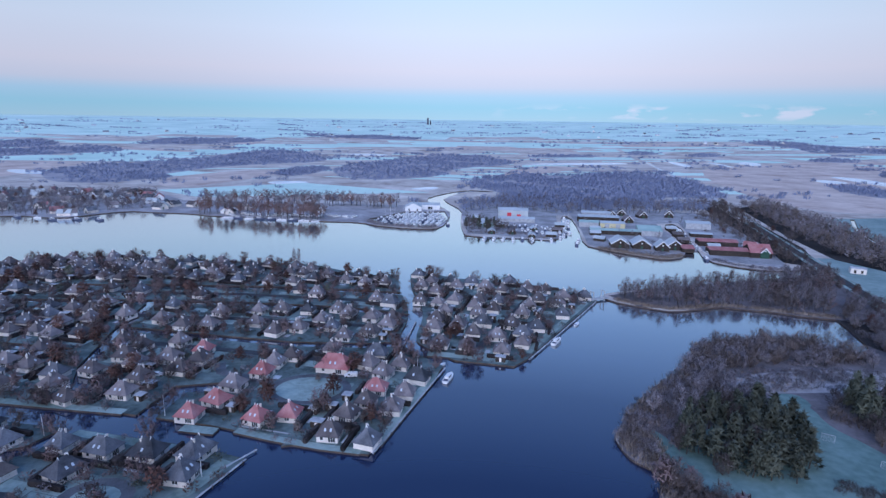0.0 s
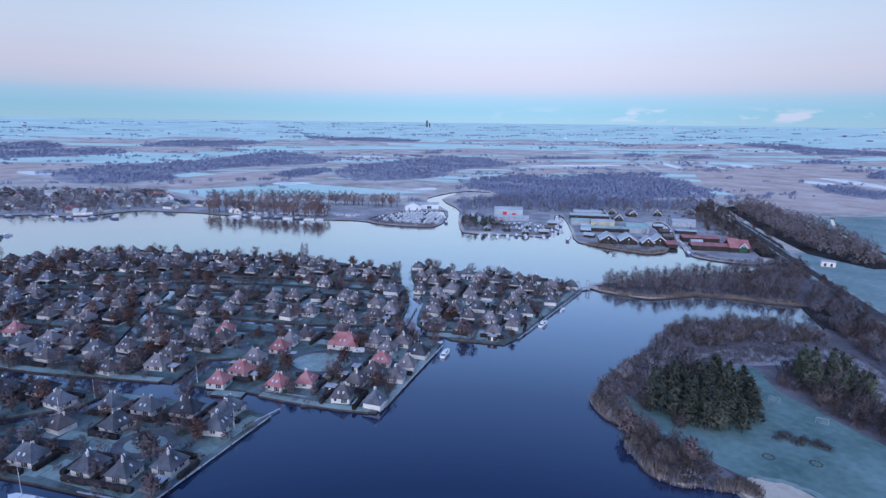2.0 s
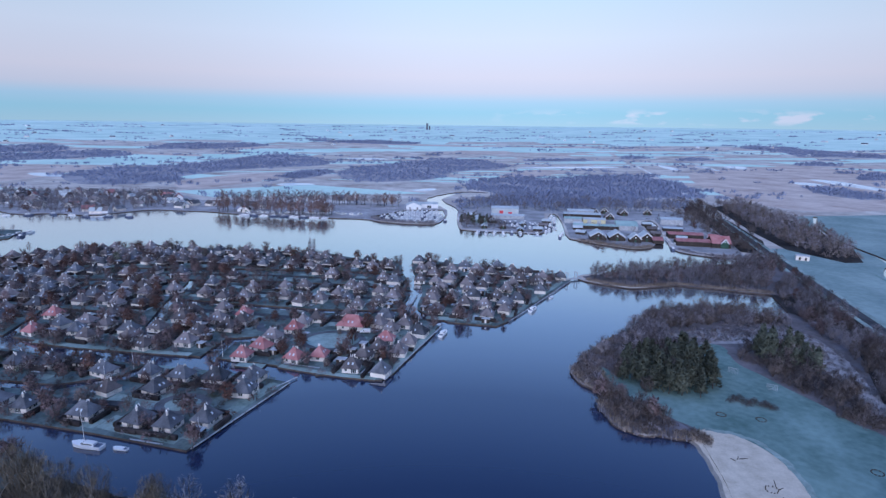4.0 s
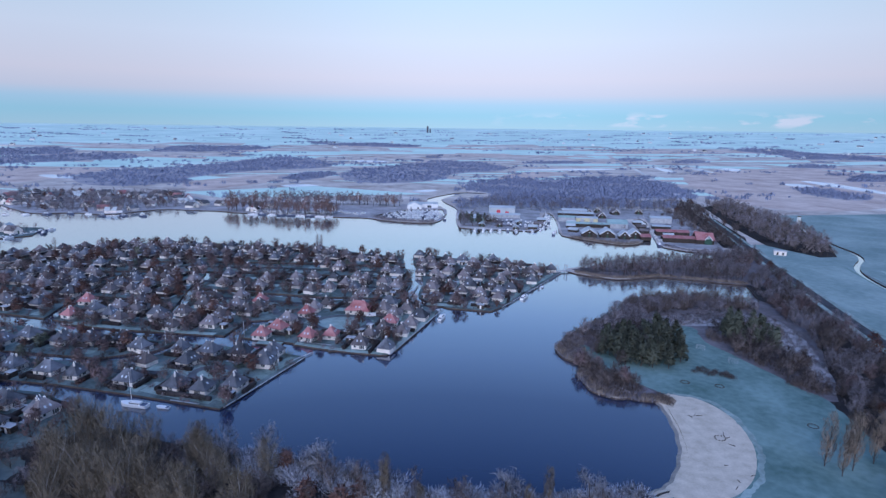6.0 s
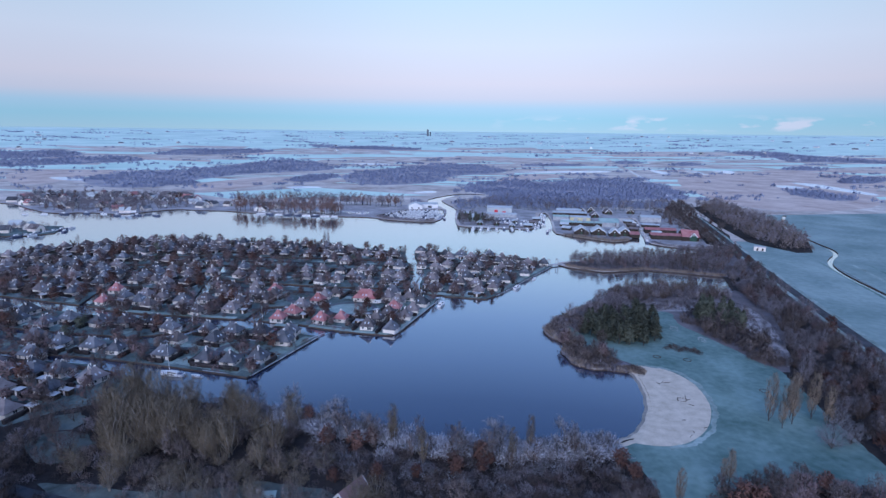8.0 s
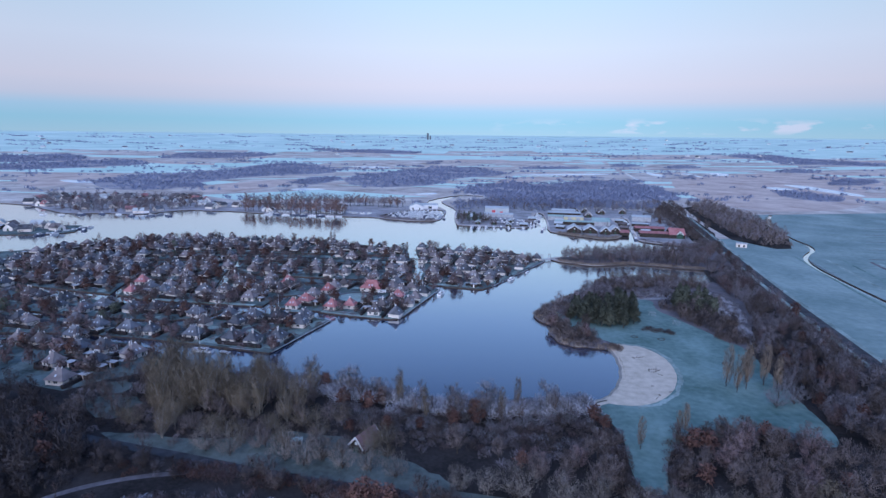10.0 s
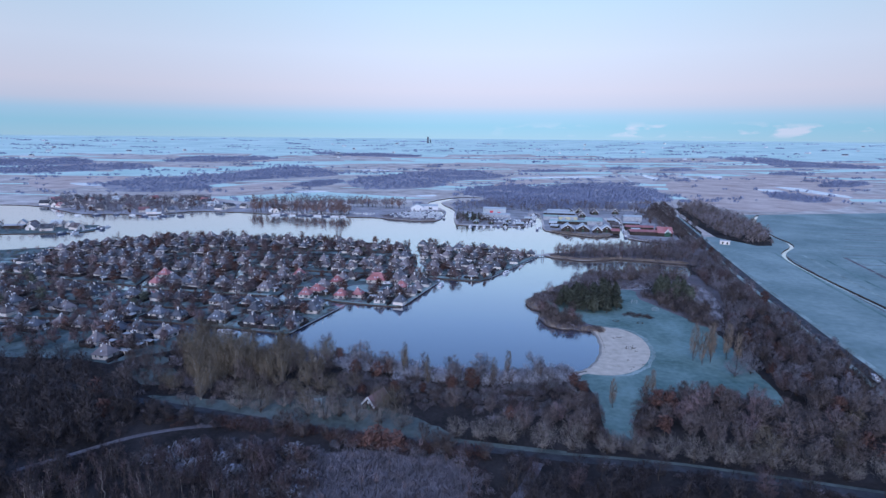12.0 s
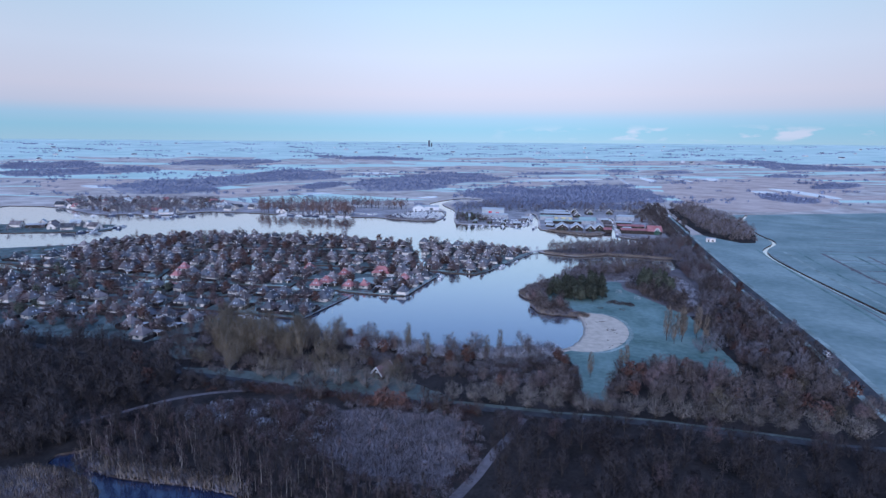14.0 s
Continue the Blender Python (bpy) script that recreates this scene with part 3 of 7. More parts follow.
def build_ground():
    verts, edges = [], []
    for _, poly in ZONES:
        k = len(verts)
        verts += [Vector(p) for p in poly]
        edges += [(k + i, k + (i + 1) % len(poly)) for i in range(len(poly))]
    for r in (700, 1100, 1500, 1900, 2300, 2700, 3100, 3500, 3900, 4300, 4600, 4800):
        n = 72
        verts += [Vector((r * math.cos(2 * math.pi * i / n), r * math.sin(2 * math.pi * i / n))) for i in range(n)]
    vo, _, fo, *_ = mathutils.geometry.delaunay_2d_cdt(verts, edges, [], 0, 0.01)
    P = np.array([tuple(v) for v in vo])
    F = np.array([tuple(f) for f in fo if len(f) == 3])
    C = P[F].mean(1)
    zone = np.array(["heath"] * len(F), dtype=object)
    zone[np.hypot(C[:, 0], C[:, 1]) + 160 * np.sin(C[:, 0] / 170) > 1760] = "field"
    for name, poly in ZONES:
        zone[inside(list(poly), C[:, 0], C[:, 1])] = name
    owner = {}
    for f, z in zip(F.tolist(), zone):
        for a, b in zip(f, f[1:] + f[:1]):
            owner[a, b] = z
    banks = [(a, b) for (a, b), z in owner.items() if z != "water" and owner.get((b, a)) == "water"]
    labels = {"water": ("water", "still dark blue lake water mirroring the dusk sky"), "lawn": ("ground", "frosted green lawns and verges"), "south_lawn": ("ground", "dull half-frosted grass by the side road"), "garden": ("ground", "dark frost-patched garden ground between the canals"),
              "meadow": ("ground", "frosted grass meadow beside the beach"), "heath": ("ground", "frosted brown marsh and heath, colour lightened for haze"), "field": ("ground", "frosted farm fields, tinted pale teal for haze"),
              "wood_floor": ("ground", "leaf litter under the bare trees, colour darkened for their shade"), "sand": ("ground", "pale sand of the small beach"), "reed": ("ground", "flattened frosted reed"),
              "near_field": ("ground", "frosted pasture beside the road"), "far_floor": ("ground", "floor of the distant woods, tinted pale for haze"), "pink": ("ground", "frosted pinkish brown sedge marsh"), "ice": ("water", "frozen white marsh pool"), "scrub": ("ground", "brown scrub ground with frost"), "frost_scrub": ("ground", "frosted brown scrub on the north shore, lightened for haze"), "wet_sand": ("ground", "dark wet sand at the water"), "yard": ("pavement", "frosted paved boatyard"), "asphalt": ("road", "dark asphalt road"), "gravel": ("pavement", "frosted verge and track")}
    for z in sorted(set(zone)):
        f = F[zone == z]
        used, inv = np.unique(f, return_inverse=True)
        h = 0.0 if z == "water" else LAND_Z
        vs = [(P[i, 0], P[i, 1], h + rise(*P[i])) for i in used]
        ob = new(labels[z][0] + "_" + z, mesh_from(z, vs, inv.reshape(-1, 3).tolist(), M[z]))
        tagged(ob, labels[z][1], labels[z][0], kind="structure")
    vs, fs = [], []
    for a, b in banks:
        k = len(vs)
        vs += [(*P[a], LAND_Z), (*P[b], LAND_Z), (*P[b], -1.0), (*P[a], -1.0)]
        fs.append((k, k + 1, k + 2, k + 3))
    tagged(new("bank", mesh_from("bank", vs, fs, M["bank"])), "dark timbered bank along the water", "bank", kind="structure")
    return P, F, zone


GROUND_P, GROUND_F, GROUND_Z = build_ground()


GREEN = ("lawn", "garden")


ZONE_BOXES = [(name, list(p), min(q[0] for q in p), max(q[0] for q in p), min(q[1] for q in p), max(q[1] for q in p)) for name, p in ZONES]


def zone_at(x, y):
    for name, poly, x0, x1, y0, y1 in reversed(ZONE_BOXES):
        if x0 <= x <= x1 and y0 <= y <= y1 and within(poly, x, y):
            return name
    return "heath"


# ---- houses ----
def hip_roof(w, d, h, ridge, z):
    """A steep hipped roof with a short ridge and flared eaves."""
    bm = bmesh.new()
    rings = []
    for k, sx, sy in ((-0.035, w / 2 + 0.5, d / 2 + 0.5), (0.0, w / 2 + 0.55, d / 2 + 0.55), (0.13, w / 2 - 0.1, d / 2 - 0.1), (0.6, w * 0.2 + ridge * 0.29, d * 0.195), (1.0, ridge / 2, 0.07)):
        rings.append([bm.verts.new((x * sx, y * sy, z + h * k)) for x, y in ((-1, -1), (1, -1), (1, 1), (-1, 1))])
    for a, b in zip(rings, rings[1:]):
        for i in range(4):
            bm.faces.new((a[i], a[(i + 1) % 4], b[(i + 1) % 4], b[i]))
    bm.faces.new(rings[-1])
    bm.faces.new(rings[0][::-1])
    return bm


def window_frame(w, h, bars, glazed=False):
    """A frame with upright bars, one connected piece; glazed: with its panes in it."""
    bm = bmesh.new()
    t = 0.11
    xs = [-w / 2]
    for i in range(bars + 2):
        x = -w / 2 + (w - t) * i / (bars + 1)
        xs += [x, x + t] if i else [x + t]
    zs = [0, t, h - t, h]
    grid = [[bm.verts.new((x, 0.02, z)) for z in zs] for x in xs]
    solid = []
    for i in range(len(xs) - 1):
        for k in range(3):
            pane = k == 1 and i % 2 == 1
            if pane and not glazed:
                continue
            f = bm.faces.new((grid[i][k], grid[i + 1][k], grid[i + 1][k + 1], grid[i][k + 1]))
            f.material_index = int(pane)
            if not pane:
                solid.append(f)
    out = bmesh.ops.extrude_face_region(bm, geom=solid)
    bmesh.ops.translate(bm, vec=(0, -0.12, 0), verts=[v for v in out["geom"] if isinstance(v, bmesh.types.BMVert)])
    return bm


def pane_mesh(w, h):
    bm = bmesh.new()
    box(bm, -w / 2 + 0.1, w / 2 - 0.1, -0.05, 0.01, 0.1, h - 0.1)
    return bm


def build_house(w, d, roof_mat, roof_word, wall_h=2.4, roof_h=4.6, ridge=2.2, near=True):
    root = new("house", None)
    bm = bmesh.new()
    box(bm, -w / 2, w / 2, -d / 2, d / 2, -0.3, wall_h)
    box(bm, -w / 2 - 0.06, w / 2 + 0.06, -d / 2 - 0.06, d / 2 + 0.06, -0.3, 0.25)
    part("wall", bm, M["brick"], root)
    roof = part("roof", hip_roof(w, d, roof_h, ridge, wall_h), M[roof_mat], root, "steep " + roof_word + " hipped roof")
    spots = [(w * 0.22, 0, 2.6, 2), (-w * 0.26, 0, 1.3, 0), (0.0, 1, 2.8, 3), (w * 0.1, 2, 2.2, 1), (-w * 0.25, 2, 1.1, 0), (0.3, 3, 1.9, 1)]
    for off, side, ww, bars in spots if near else (spots[0], spots[2], spots[3]):
        hh = 1.95 if bars > 1 else 1.3
        base = 0.2 if bars > 1 else 0.85
        reach = (d if side in (0, 2) else w) / 2
        m = pose(0, 0, 0, 0, 0, 90 * side) @ pose(off, -reach - 0.01, base)
        win = part("window", window_frame(ww, hh, bars, not near), M["white"], root, "white framed window")
        win.data.materials.append(M["glass"])
        win.matrix_basis = m
        if near:
            part("pane", pane_mesh(ww, hh), M["glass"], win)
    # skylights lie in the roof slopes
    slope = math.degrees(math.atan2(roof_h * 0.47, (d / 2 - 0.1) - d * 0.195))
    for x, side in ((-0.9, 0), (1.1, 0), (0.0, 2)) if near else ((-0.9, 0), (1.0, 2)):
        bm = bmesh.new()
        box(bm, -0.36, 0.36, -0.55, 0.55, -0.06, 0.08)
        sky = part("skylight", bm, M["skylight"], roof, "skylight with the sky's reflection in its colour")
        sky.matrix_basis = pose(0, 0, 0, 0, 0, 90 * side) @ pose(x, -(d / 2 - 0.1 + d * 0.195) / 2, wall_h + roof_h * 0.365, slope)
    for s in (-1, 1):
        bm = bmesh.new()
        vs = [bm.verts.new(p) for p in ((s * ridge / 2, -0.55, wall_h + roof_h - 0.75), (s * ridge / 2, 0.55, wall_h + roof_h - 0.75), (s * ridge / 2, 0.1, wall_h + roof_h + 0.55), (s * ridge / 2, -0.1, wall_h + roof_h + 0.55))]
        f = bm.faces.new(vs)
        ext = bmesh.ops.extrude_face_region(bm, geom=[f])
        bmesh.ops.translate(bm, vec=(s * 0.12, 0, 0), verts=[v for v in ext["geom"] if isinstance(v, bmesh.types.BMVert)])
        bmesh.ops.recalc_face_normals(bm, faces=bm.faces)
        part("ridge_board", bm, M["white"], roof, "white painted ridge end board")
    bm = bmesh.new()
    box(bm, w * 0.12, w * 0.12 + 0.55, 0.5, 1.05, wall_h + roof_h * 0.5, wall_h + roof_h * 0.98)
    box(bm, w * 0.12 - 0.06, w * 0.12 + 0.61, 0.44, 1.11, wall_h + roof_h * 0.98, wall_h + roof_h * 1.01)
    part("chimney", bm, M["brick"], root)
    return tagged(root, "bungalow with pale brick walls and a steep " + roof_word + " roof", "house", "bungalows of the water village")


random.seed(4)
RED_A = [(-88, 203), (-83, 213), (-65, 202), (-55, 205), (-29, 225), (-75, 236), (-107, 256), (-197, 226), (-203, 249)]
RED = RED_A
BROWN_A = [(-39, 194), (-36, 206), (-31, 215), (-28, 238), (-22, 246), (-68, 252), (-73, 245), (-82, 225), (-136, 212), (-119, 217), (-141, 234), (-119, 229), (-135, 259), (-136, 248), (-117, 247), (-121, 264), (-118, 286), (-143, 291), (-164, 296), (-186, 302), (-192, 274), (-175, 254), (-180, 240), (-101, 307), (-119, 303), (-90, 310), (-61, 312), (-66, 296), (-51, 275), (-42, 301)]
BROWN_B = [(-33, 291), (-40, 281), (-74, 284), (-44, 330), (-79, 338), (-21, 357), (-20, 328), (-68, 367), (-48, 372), (-7, 269), (5, 266), (20, 263), (-10, 326), (0, 358), (17, 357), (55, 330), (52, 354), (34, 311), (27, 294), (39, 324), (11, 309), (1, 292), (19, 279)]
BROWN = BROWN_A + BROWN_B
GREY_A = [(-104, 182), (-108, 171), (-90, 181), (-76, 182), (-75, 171), (-123, 152), (-102, 148), (-91, 146), (-80, 150), (-137, 185), (-149, 193), (-147, 156), (-160, 159), (-177, 162), (-193, 168), (-203, 188), (-196, 196), (-164, 192), (-140, 127), (-156, 132), (-169, 134), (-149, 116), (-177, 228), (-240, 243), (-226, 206), (-305, 203), (-256, 176), (-226, 171), (-180, 148), (-213, 135)]
GREY_B = [(-232, 128), (-225, 104), (-221, 193), (-223, 264), (-250, 263), (-290, 282), (-290, 240), (-330, 258), (-360, 278)]
GREY = GREY_A + GREY_B

GRID_TURN = -12.0
protos = {
    "r": [build_house(9.0, 7.6, "red_tile", "red tiled", roof_h=4.3), build_house(7.8, 7.4, "red_tile", "red tiled", ridge=1.0, roof_h=4.6)],
    "b": [build_house(8.8, 7.6, "thatch", "brown tiled", roof_h=4.3), build_house(7.4, 7.4, "thatch", "brown tiled", ridge=0.8, roof_h=4.8)],
    "g": [build_house(9.6, 7.8, "slate", "dark grey tiled", ridge=3, roof_h=4.4), build_house(7.8, 7.4, "slate", "dark grey tiled", ridge=0.9, roof_h=4.8)],
    "fb": [build_house(8.6, 7.4, "thatch", "brown tiled", roof_h=4.3, near=False), build_house(7.2, 7.2, "thatch", "brown tiled", ridge=0.8, roof_h=4.8, near=False)],
    "fg": [build_house(9.0, 7.4, "slate", "dark grey tiled", ridge=3, roof_h=4.3, near=False), build_house(7.4, 7.2, "slate", "dark grey tiled", ridge=0.9, roof_h=4.8, near=False)],
}
protos["big"] = [build_house(13, 8.6, "red_tile", "red tiled", ridge=6.5, roof_h=4.6)]
placed = []


def put_house(x, y, kind, turn=None):
    ob = random.choice(protos[kind])
    if turn is None:
        turn = random.choice((0, 90, 0, 180, 270)) + GRID_TURN + random.uniform(-10, 10)
    placed.append((x, y))
    size = 1.0 if kind == "big" else random.uniform(0.84, 0.95)
    return copy_thing(ob, pose(x, y, LAND_Z, 0, 0, turn) @ Matrix.Diagonal((size, size, size, 1)))


put_house(-48, 243, "big", -8)
for kind, spots in (("r", RED), ("b", BROWN), ("g", GREY)):
    for x, y in spots:
        if min(math.hypot(x - a, y - b) for a, b in placed) > 8.5:
            put_house(x, y, kind)


def dry(x, y, r, ok=("lawn", "garden")):
    return all(zone_at(x + r * dx, y + r * dy) in ok for dx, dy in ((0, 0), (1, 0), (-1, 0), (0, 1), (0, -1)))


for x, y in ((-167, 131), (-138, 126), (-149, 116), (-167, 115), (-152, 98)):
    put_house(x, y, random.choice(("b", "g")))
for i in range(-36, 8):
    for j in range(0, 31):
        x, y = i * 11.4 - 8 + j * 2.6 + random.uniform(-2.8, 2.8), 108 + j * 10.8 - i * 1.8 + random.uniform(-2.8, 2.8)
        if x < -345 or not (within(VILLAGE, x, y) or (x < -115 and 96 < y < 150)) or math.hypot(x + 54, y - 226) < 18 or math.hypot(x + 94, y - 162) < 12 or not dry(x, y, 4.4):
            continue
        if min(math.hypot(x - a, y - b) for a, b in placed) > 9.7:
            put_house(x, y, random.choice(("fb", "fb", "fb", "fg", "fg")))
for group in protos.values():
    for ob in group:
        for o in (*ob.children_recursive, ob):
            bpy.data.objects.remove(o)


# ---- trees ----
def rounded(V, F):
    """Twig faces turned outward, and normals that follow the crown's round form."""
    if len(V) == 0:
        return V, F, V
    lo, hi = V.min(0), V.max(0)
    c = (lo + hi) / 2
    c[2] = lo[2] + 0.3 * (hi[2] - lo[2])
    n = (V - c) / (hi - lo + 0.01)
    n /= np.linalg.norm(n, axis=1)[:, None] + 1e-6
    rng = np.random.default_rng(len(V))
    out = n.reshape(-1, 3, 3)[:, 2] + rng.normal(size=(len(V) // 3, 3)) * 0.45 + np.array([0, 0, 0.25])
    blade = V.reshape(-1, 3, 3)
    mid, half = (blade[:, 0] + blade[:, 1]) / 2, np.linalg.norm(blade[:, 1] - blade[:, 0], axis=1)[:, None] / 2
    side = np.cross(blade[:, 2] - mid, out)
    side *= half / (np.linalg.norm(side, axis=1)[:, None] + 1e-9)
    V = np.stack([mid - side, mid + side, blade[:, 2]], 1).reshape(-1, 3)
    n = np.repeat(out / np.linalg.norm(out, axis=1)[:, None], 3, 0)
    g = np.cross(V[F[:, 1]] - V[F[:, 0]], V[F[:, 2]] - V[F[:, 0]])
    away = (g * n[F[:, 0]]).sum(1) < 0
    F = F.copy()
    F[away] = F[away][:, ::-1]
    return V, F, n


def smooth_normals(V, F):
    n = np.zeros((len(V), 3))
    g = np.cross(V[F[:, 1]] - V[F[:, 0]], V[F[:, 2]] - V[F[:, 0]])
    for k in range(3):
        np.add.at(n, F[:, k], g)
    return n / (np.linalg.norm(n, axis=1)[:, None] + 1e-9)


def raw_mesh(name, V, F, mats, index=None, normals=None):
    """A triangle mesh from arrays."""
    me = bpy.data.meshes.new(name)
    V, F = np.asarray(V, np.float32), np.asarray(F, np.int32)
    me.vertices.add(len(V))
    me.vertices.foreach_set("co", V.ravel())
    me.loops.add(F.size)
    me.loops.foreach_set("vertex_index", F.ravel())
    me.polygons.add(len(F))
    me.polygons.foreach_set("loop_start", np.arange(0, F.size, 3, dtype=np.int32))
    for m in mats:
        me.materials.append(m)
    if index is not None:
        me.polygons.foreach_set("material_index", np.asarray(index, np.int32))
    me.update(calc_edges=True)
    if normals is not None:
        me.polygons.foreach_set("use_smooth", np.ones(len(F), bool))
        me.attributes.new("custom_normal", "FLOAT_VECTOR", "POINT").data.foreach_set("vector", np.asarray(normals, np.float32).ravel())
    return me


def tube(points, radii, sides=4):
    V, F = [], []
    for i, (p, r) in enumerate(zip(points, radii)):
        p = np.asarray(p, float)
        a = np.asarray(points[min(i + 1, len(points) - 1)], float) - np.asarray(points[max(i - 1, 0)], float)
        a /= np.linalg.norm(a) + 1e-9
        s = np.cross(a, (0.3, 1, 0.2))
        s /= np.linalg.norm(s) + 1e-9
        t = np.cross(a, s)
        for k in range(sides):
            w = 2 * math.pi * k / sides
            V.append(p + r * (math.cos(w) * s + math.sin(w) * t))
        if i:
            for k in range(sides):
                c, d = (i - 1) * sides + k, (i - 1) * sides + (k + 1) % sides
                F += [(c, d, d + sides), (c, d + sides, c + sides)]
    return V, F


def join(chunks):
    V, F, k = [], [], 0
    for v, f in chunks:
        V.append(np.asarray(v, float).reshape(-1, 3))
        F.append(np.asarray(f, int).reshape(-1, 3) + k)
        k += len(v)
    return np.concatenate(V), np.concatenate(F)


def blades(rng, start, way, width):
    """One thin triangle a twig, from its foot along its way."""
    n = len(start)
    side = np.cross(way, rng.normal(size=(n, 3)))
    side *= (width / (np.linalg.norm(side, axis=1) + 1e-9))[:, None]
    V = np.stack([start - side, start + side, start + way], 1).reshape(-1, 3)
    return V, np.arange(3 * n).reshape(-1, 3)


def bare_tree(seed, h=10.0, wide=7.0, foot=0.28, limbs=16, twigs=420, upright=0.35, twig=1.5, thick=0.055, trunk=0.016, stems=1):
    """A leafless tree: trunk and limbs that fan out to a rounded crown, and the twigs that fill its outer shell."""
    rng = np.random.default_rng(seed)
    wood, feet, ways = [], [], []
    centre = np.array([0, 0, h * (foot * 0.5 + 0.52)])
    size = np.array([wide / 2, wide / 2, h * (0.46 - foot * 0.45)])
    knots = np.linspace(0, 1, 6)
    for st in range(stems):
        lean = rng.normal(size=2) * (0.04 if stems == 1 else 0.12) * h
        base = rng.normal(size=2) * (0 if stems == 1 else 0.04) * h
        line = [np.array([base[0] + lean[0] * s * s, base[1] + lean[1] * s * s, h * 0.86 * s]) + np.r_[rng.normal(size=2) * 0.014 * h * (s > 0), 0] for s in knots]
        line[0][2] = -0.2
        wood.append(tube(line, [h * trunk * (1.12 - s) + 0.015 for s in knots], 5))
        m = max(limbs // stems, 3)
        for k in range(m):
            up = 1 - 1.55 * (k + 0.5) / m  # from the crown's top down past its widest part
            a = k * 2.39996 + rng.uniform(-0.5, 0.5) + st
            flat = math.sqrt(max(1 - up * up, 0.02))
            end = centre + size * np.array([flat * math.cos(a), flat * math.sin(a), up]) * rng.uniform(0.72, 1.0)
            s = np.clip((end[2] / h - 0.5 * flat * wide / h * (0.3 + upright)) / 0.86, foot * 0.7, 0.92)
            at = np.array([np.interp(s, knots, [p[i] for p in line]) for i in range(3)])
            mid = (at + end) / 2 + np.array([0, 0, -0.04 * h]) + rng.normal(size=3) * 0.02 * h
            wood.append(tube([at, mid, end], [h * trunk * 0.45 * (1.15 - s) + 0.015, h * trunk * 0.24 * (1.1 - s) + 0.012, 0.012], 3))
            n = max(int(twigs / limbs), 3)
            u = rng.uniform(0.2, 1.0, n)[:, None] ** 0.7
            foot_p = np.where(u < 0.5, at + (mid - at) * u * 2, mid + (end - mid) * (u * 2 - 1))
            out = (foot_p - centre) / size
            w = out * 0.5 + rng.normal(size=(n, 3)) * 0.6 + np.array([0, 0, upright * 0.7])
            w *= (twig * rng.uniform(0.5, 1.2, n) / np.linalg.norm(w, axis=1))[:, None]
            foot_p = foot_p + rng.normal(size=(n, 3)) * wide * 0.055
            feet.append(foot_p)
            ways.append(w)
            q = n // 2  # side twigs start half way along other twigs
            feet.append(foot_p[:q] + w[:q] * 0.5)
            ways.append(w[:q] * 0.5 + rng.normal(size=(q, 3)) * twig * 0.42)
    feet, ways = np.concatenate(feet), np.concatenate(ways)
    tip = (feet + ways - centre) / size  # keep the crown's outline rounded
    over = np.maximum(np.linalg.norm(tip, axis=1) / rng.uniform(0.92, 1.12, len(tip)), 1)[:, None]
    ways = centre + tip * size / over - feet
    low = feet[:, 2] + ways[:, 2] < 0.1
    ways[low, 2] = abs(ways[low, 2])
    return join(wood), blades(rng, feet, ways, np.full(len(feet), thick / 2))


def bush(seed, h=3.0, wide=4.0, twigs=420, thick=0.06, stems=6):
    """A shrub: many thin stems fanning out of the ground and twigs all through a low dome."""
    rng = np.random.default_rng(seed)
    wood = []
    for k in range(stems):
        a, r = rng.uniform(0, 2 * math.pi), rng.uniform(0.1, 0.8) * wide / 2
        wood.append(tube([(0.1 * math.cos(a), 0.1 * math.sin(a), -0.1), (0.6 * r * math.cos(a), 0.6 * r * math.sin(a), h * 0.5), (r * math.cos(a), r * math.sin(a), h * 0.8)], [0.05, 0.035, 0.015], 3))
    a, q = rng.uniform(0, 2 * math.pi, twigs), np.sqrt(rng.random(twigs))
    lump = 1 + 0.25 * np.sin(3 * a + seed) + 0.15 * np.sin(5 * a + 2 * seed)
    r = wide / 2 * q * lump
    z = h * (0.05 + 0.75 * rng.random(twigs) * np.sqrt(np.clip(1 - 0.75 * q * q, 0.05, 1)))
    feet = np.stack([r * np.cos(a), r * np.sin(a), z], 1)
    ways = np.stack([np.cos(a) * q, np.sin(a) * q, np.full(twigs, 0.8)], 1) + rng.normal(size=(twigs, 3)) * 0.5
    ways *= (0.3 * h * rng.uniform(0.5, 1.2, twigs) / np.linalg.norm(ways, axis=1))[:, None]
    ways[:, 2] = np.maximum(ways[:, 2], 0.02 - z)
    return join(wood), blades(rng, feet, ways, np.full(twigs, thick / 2))


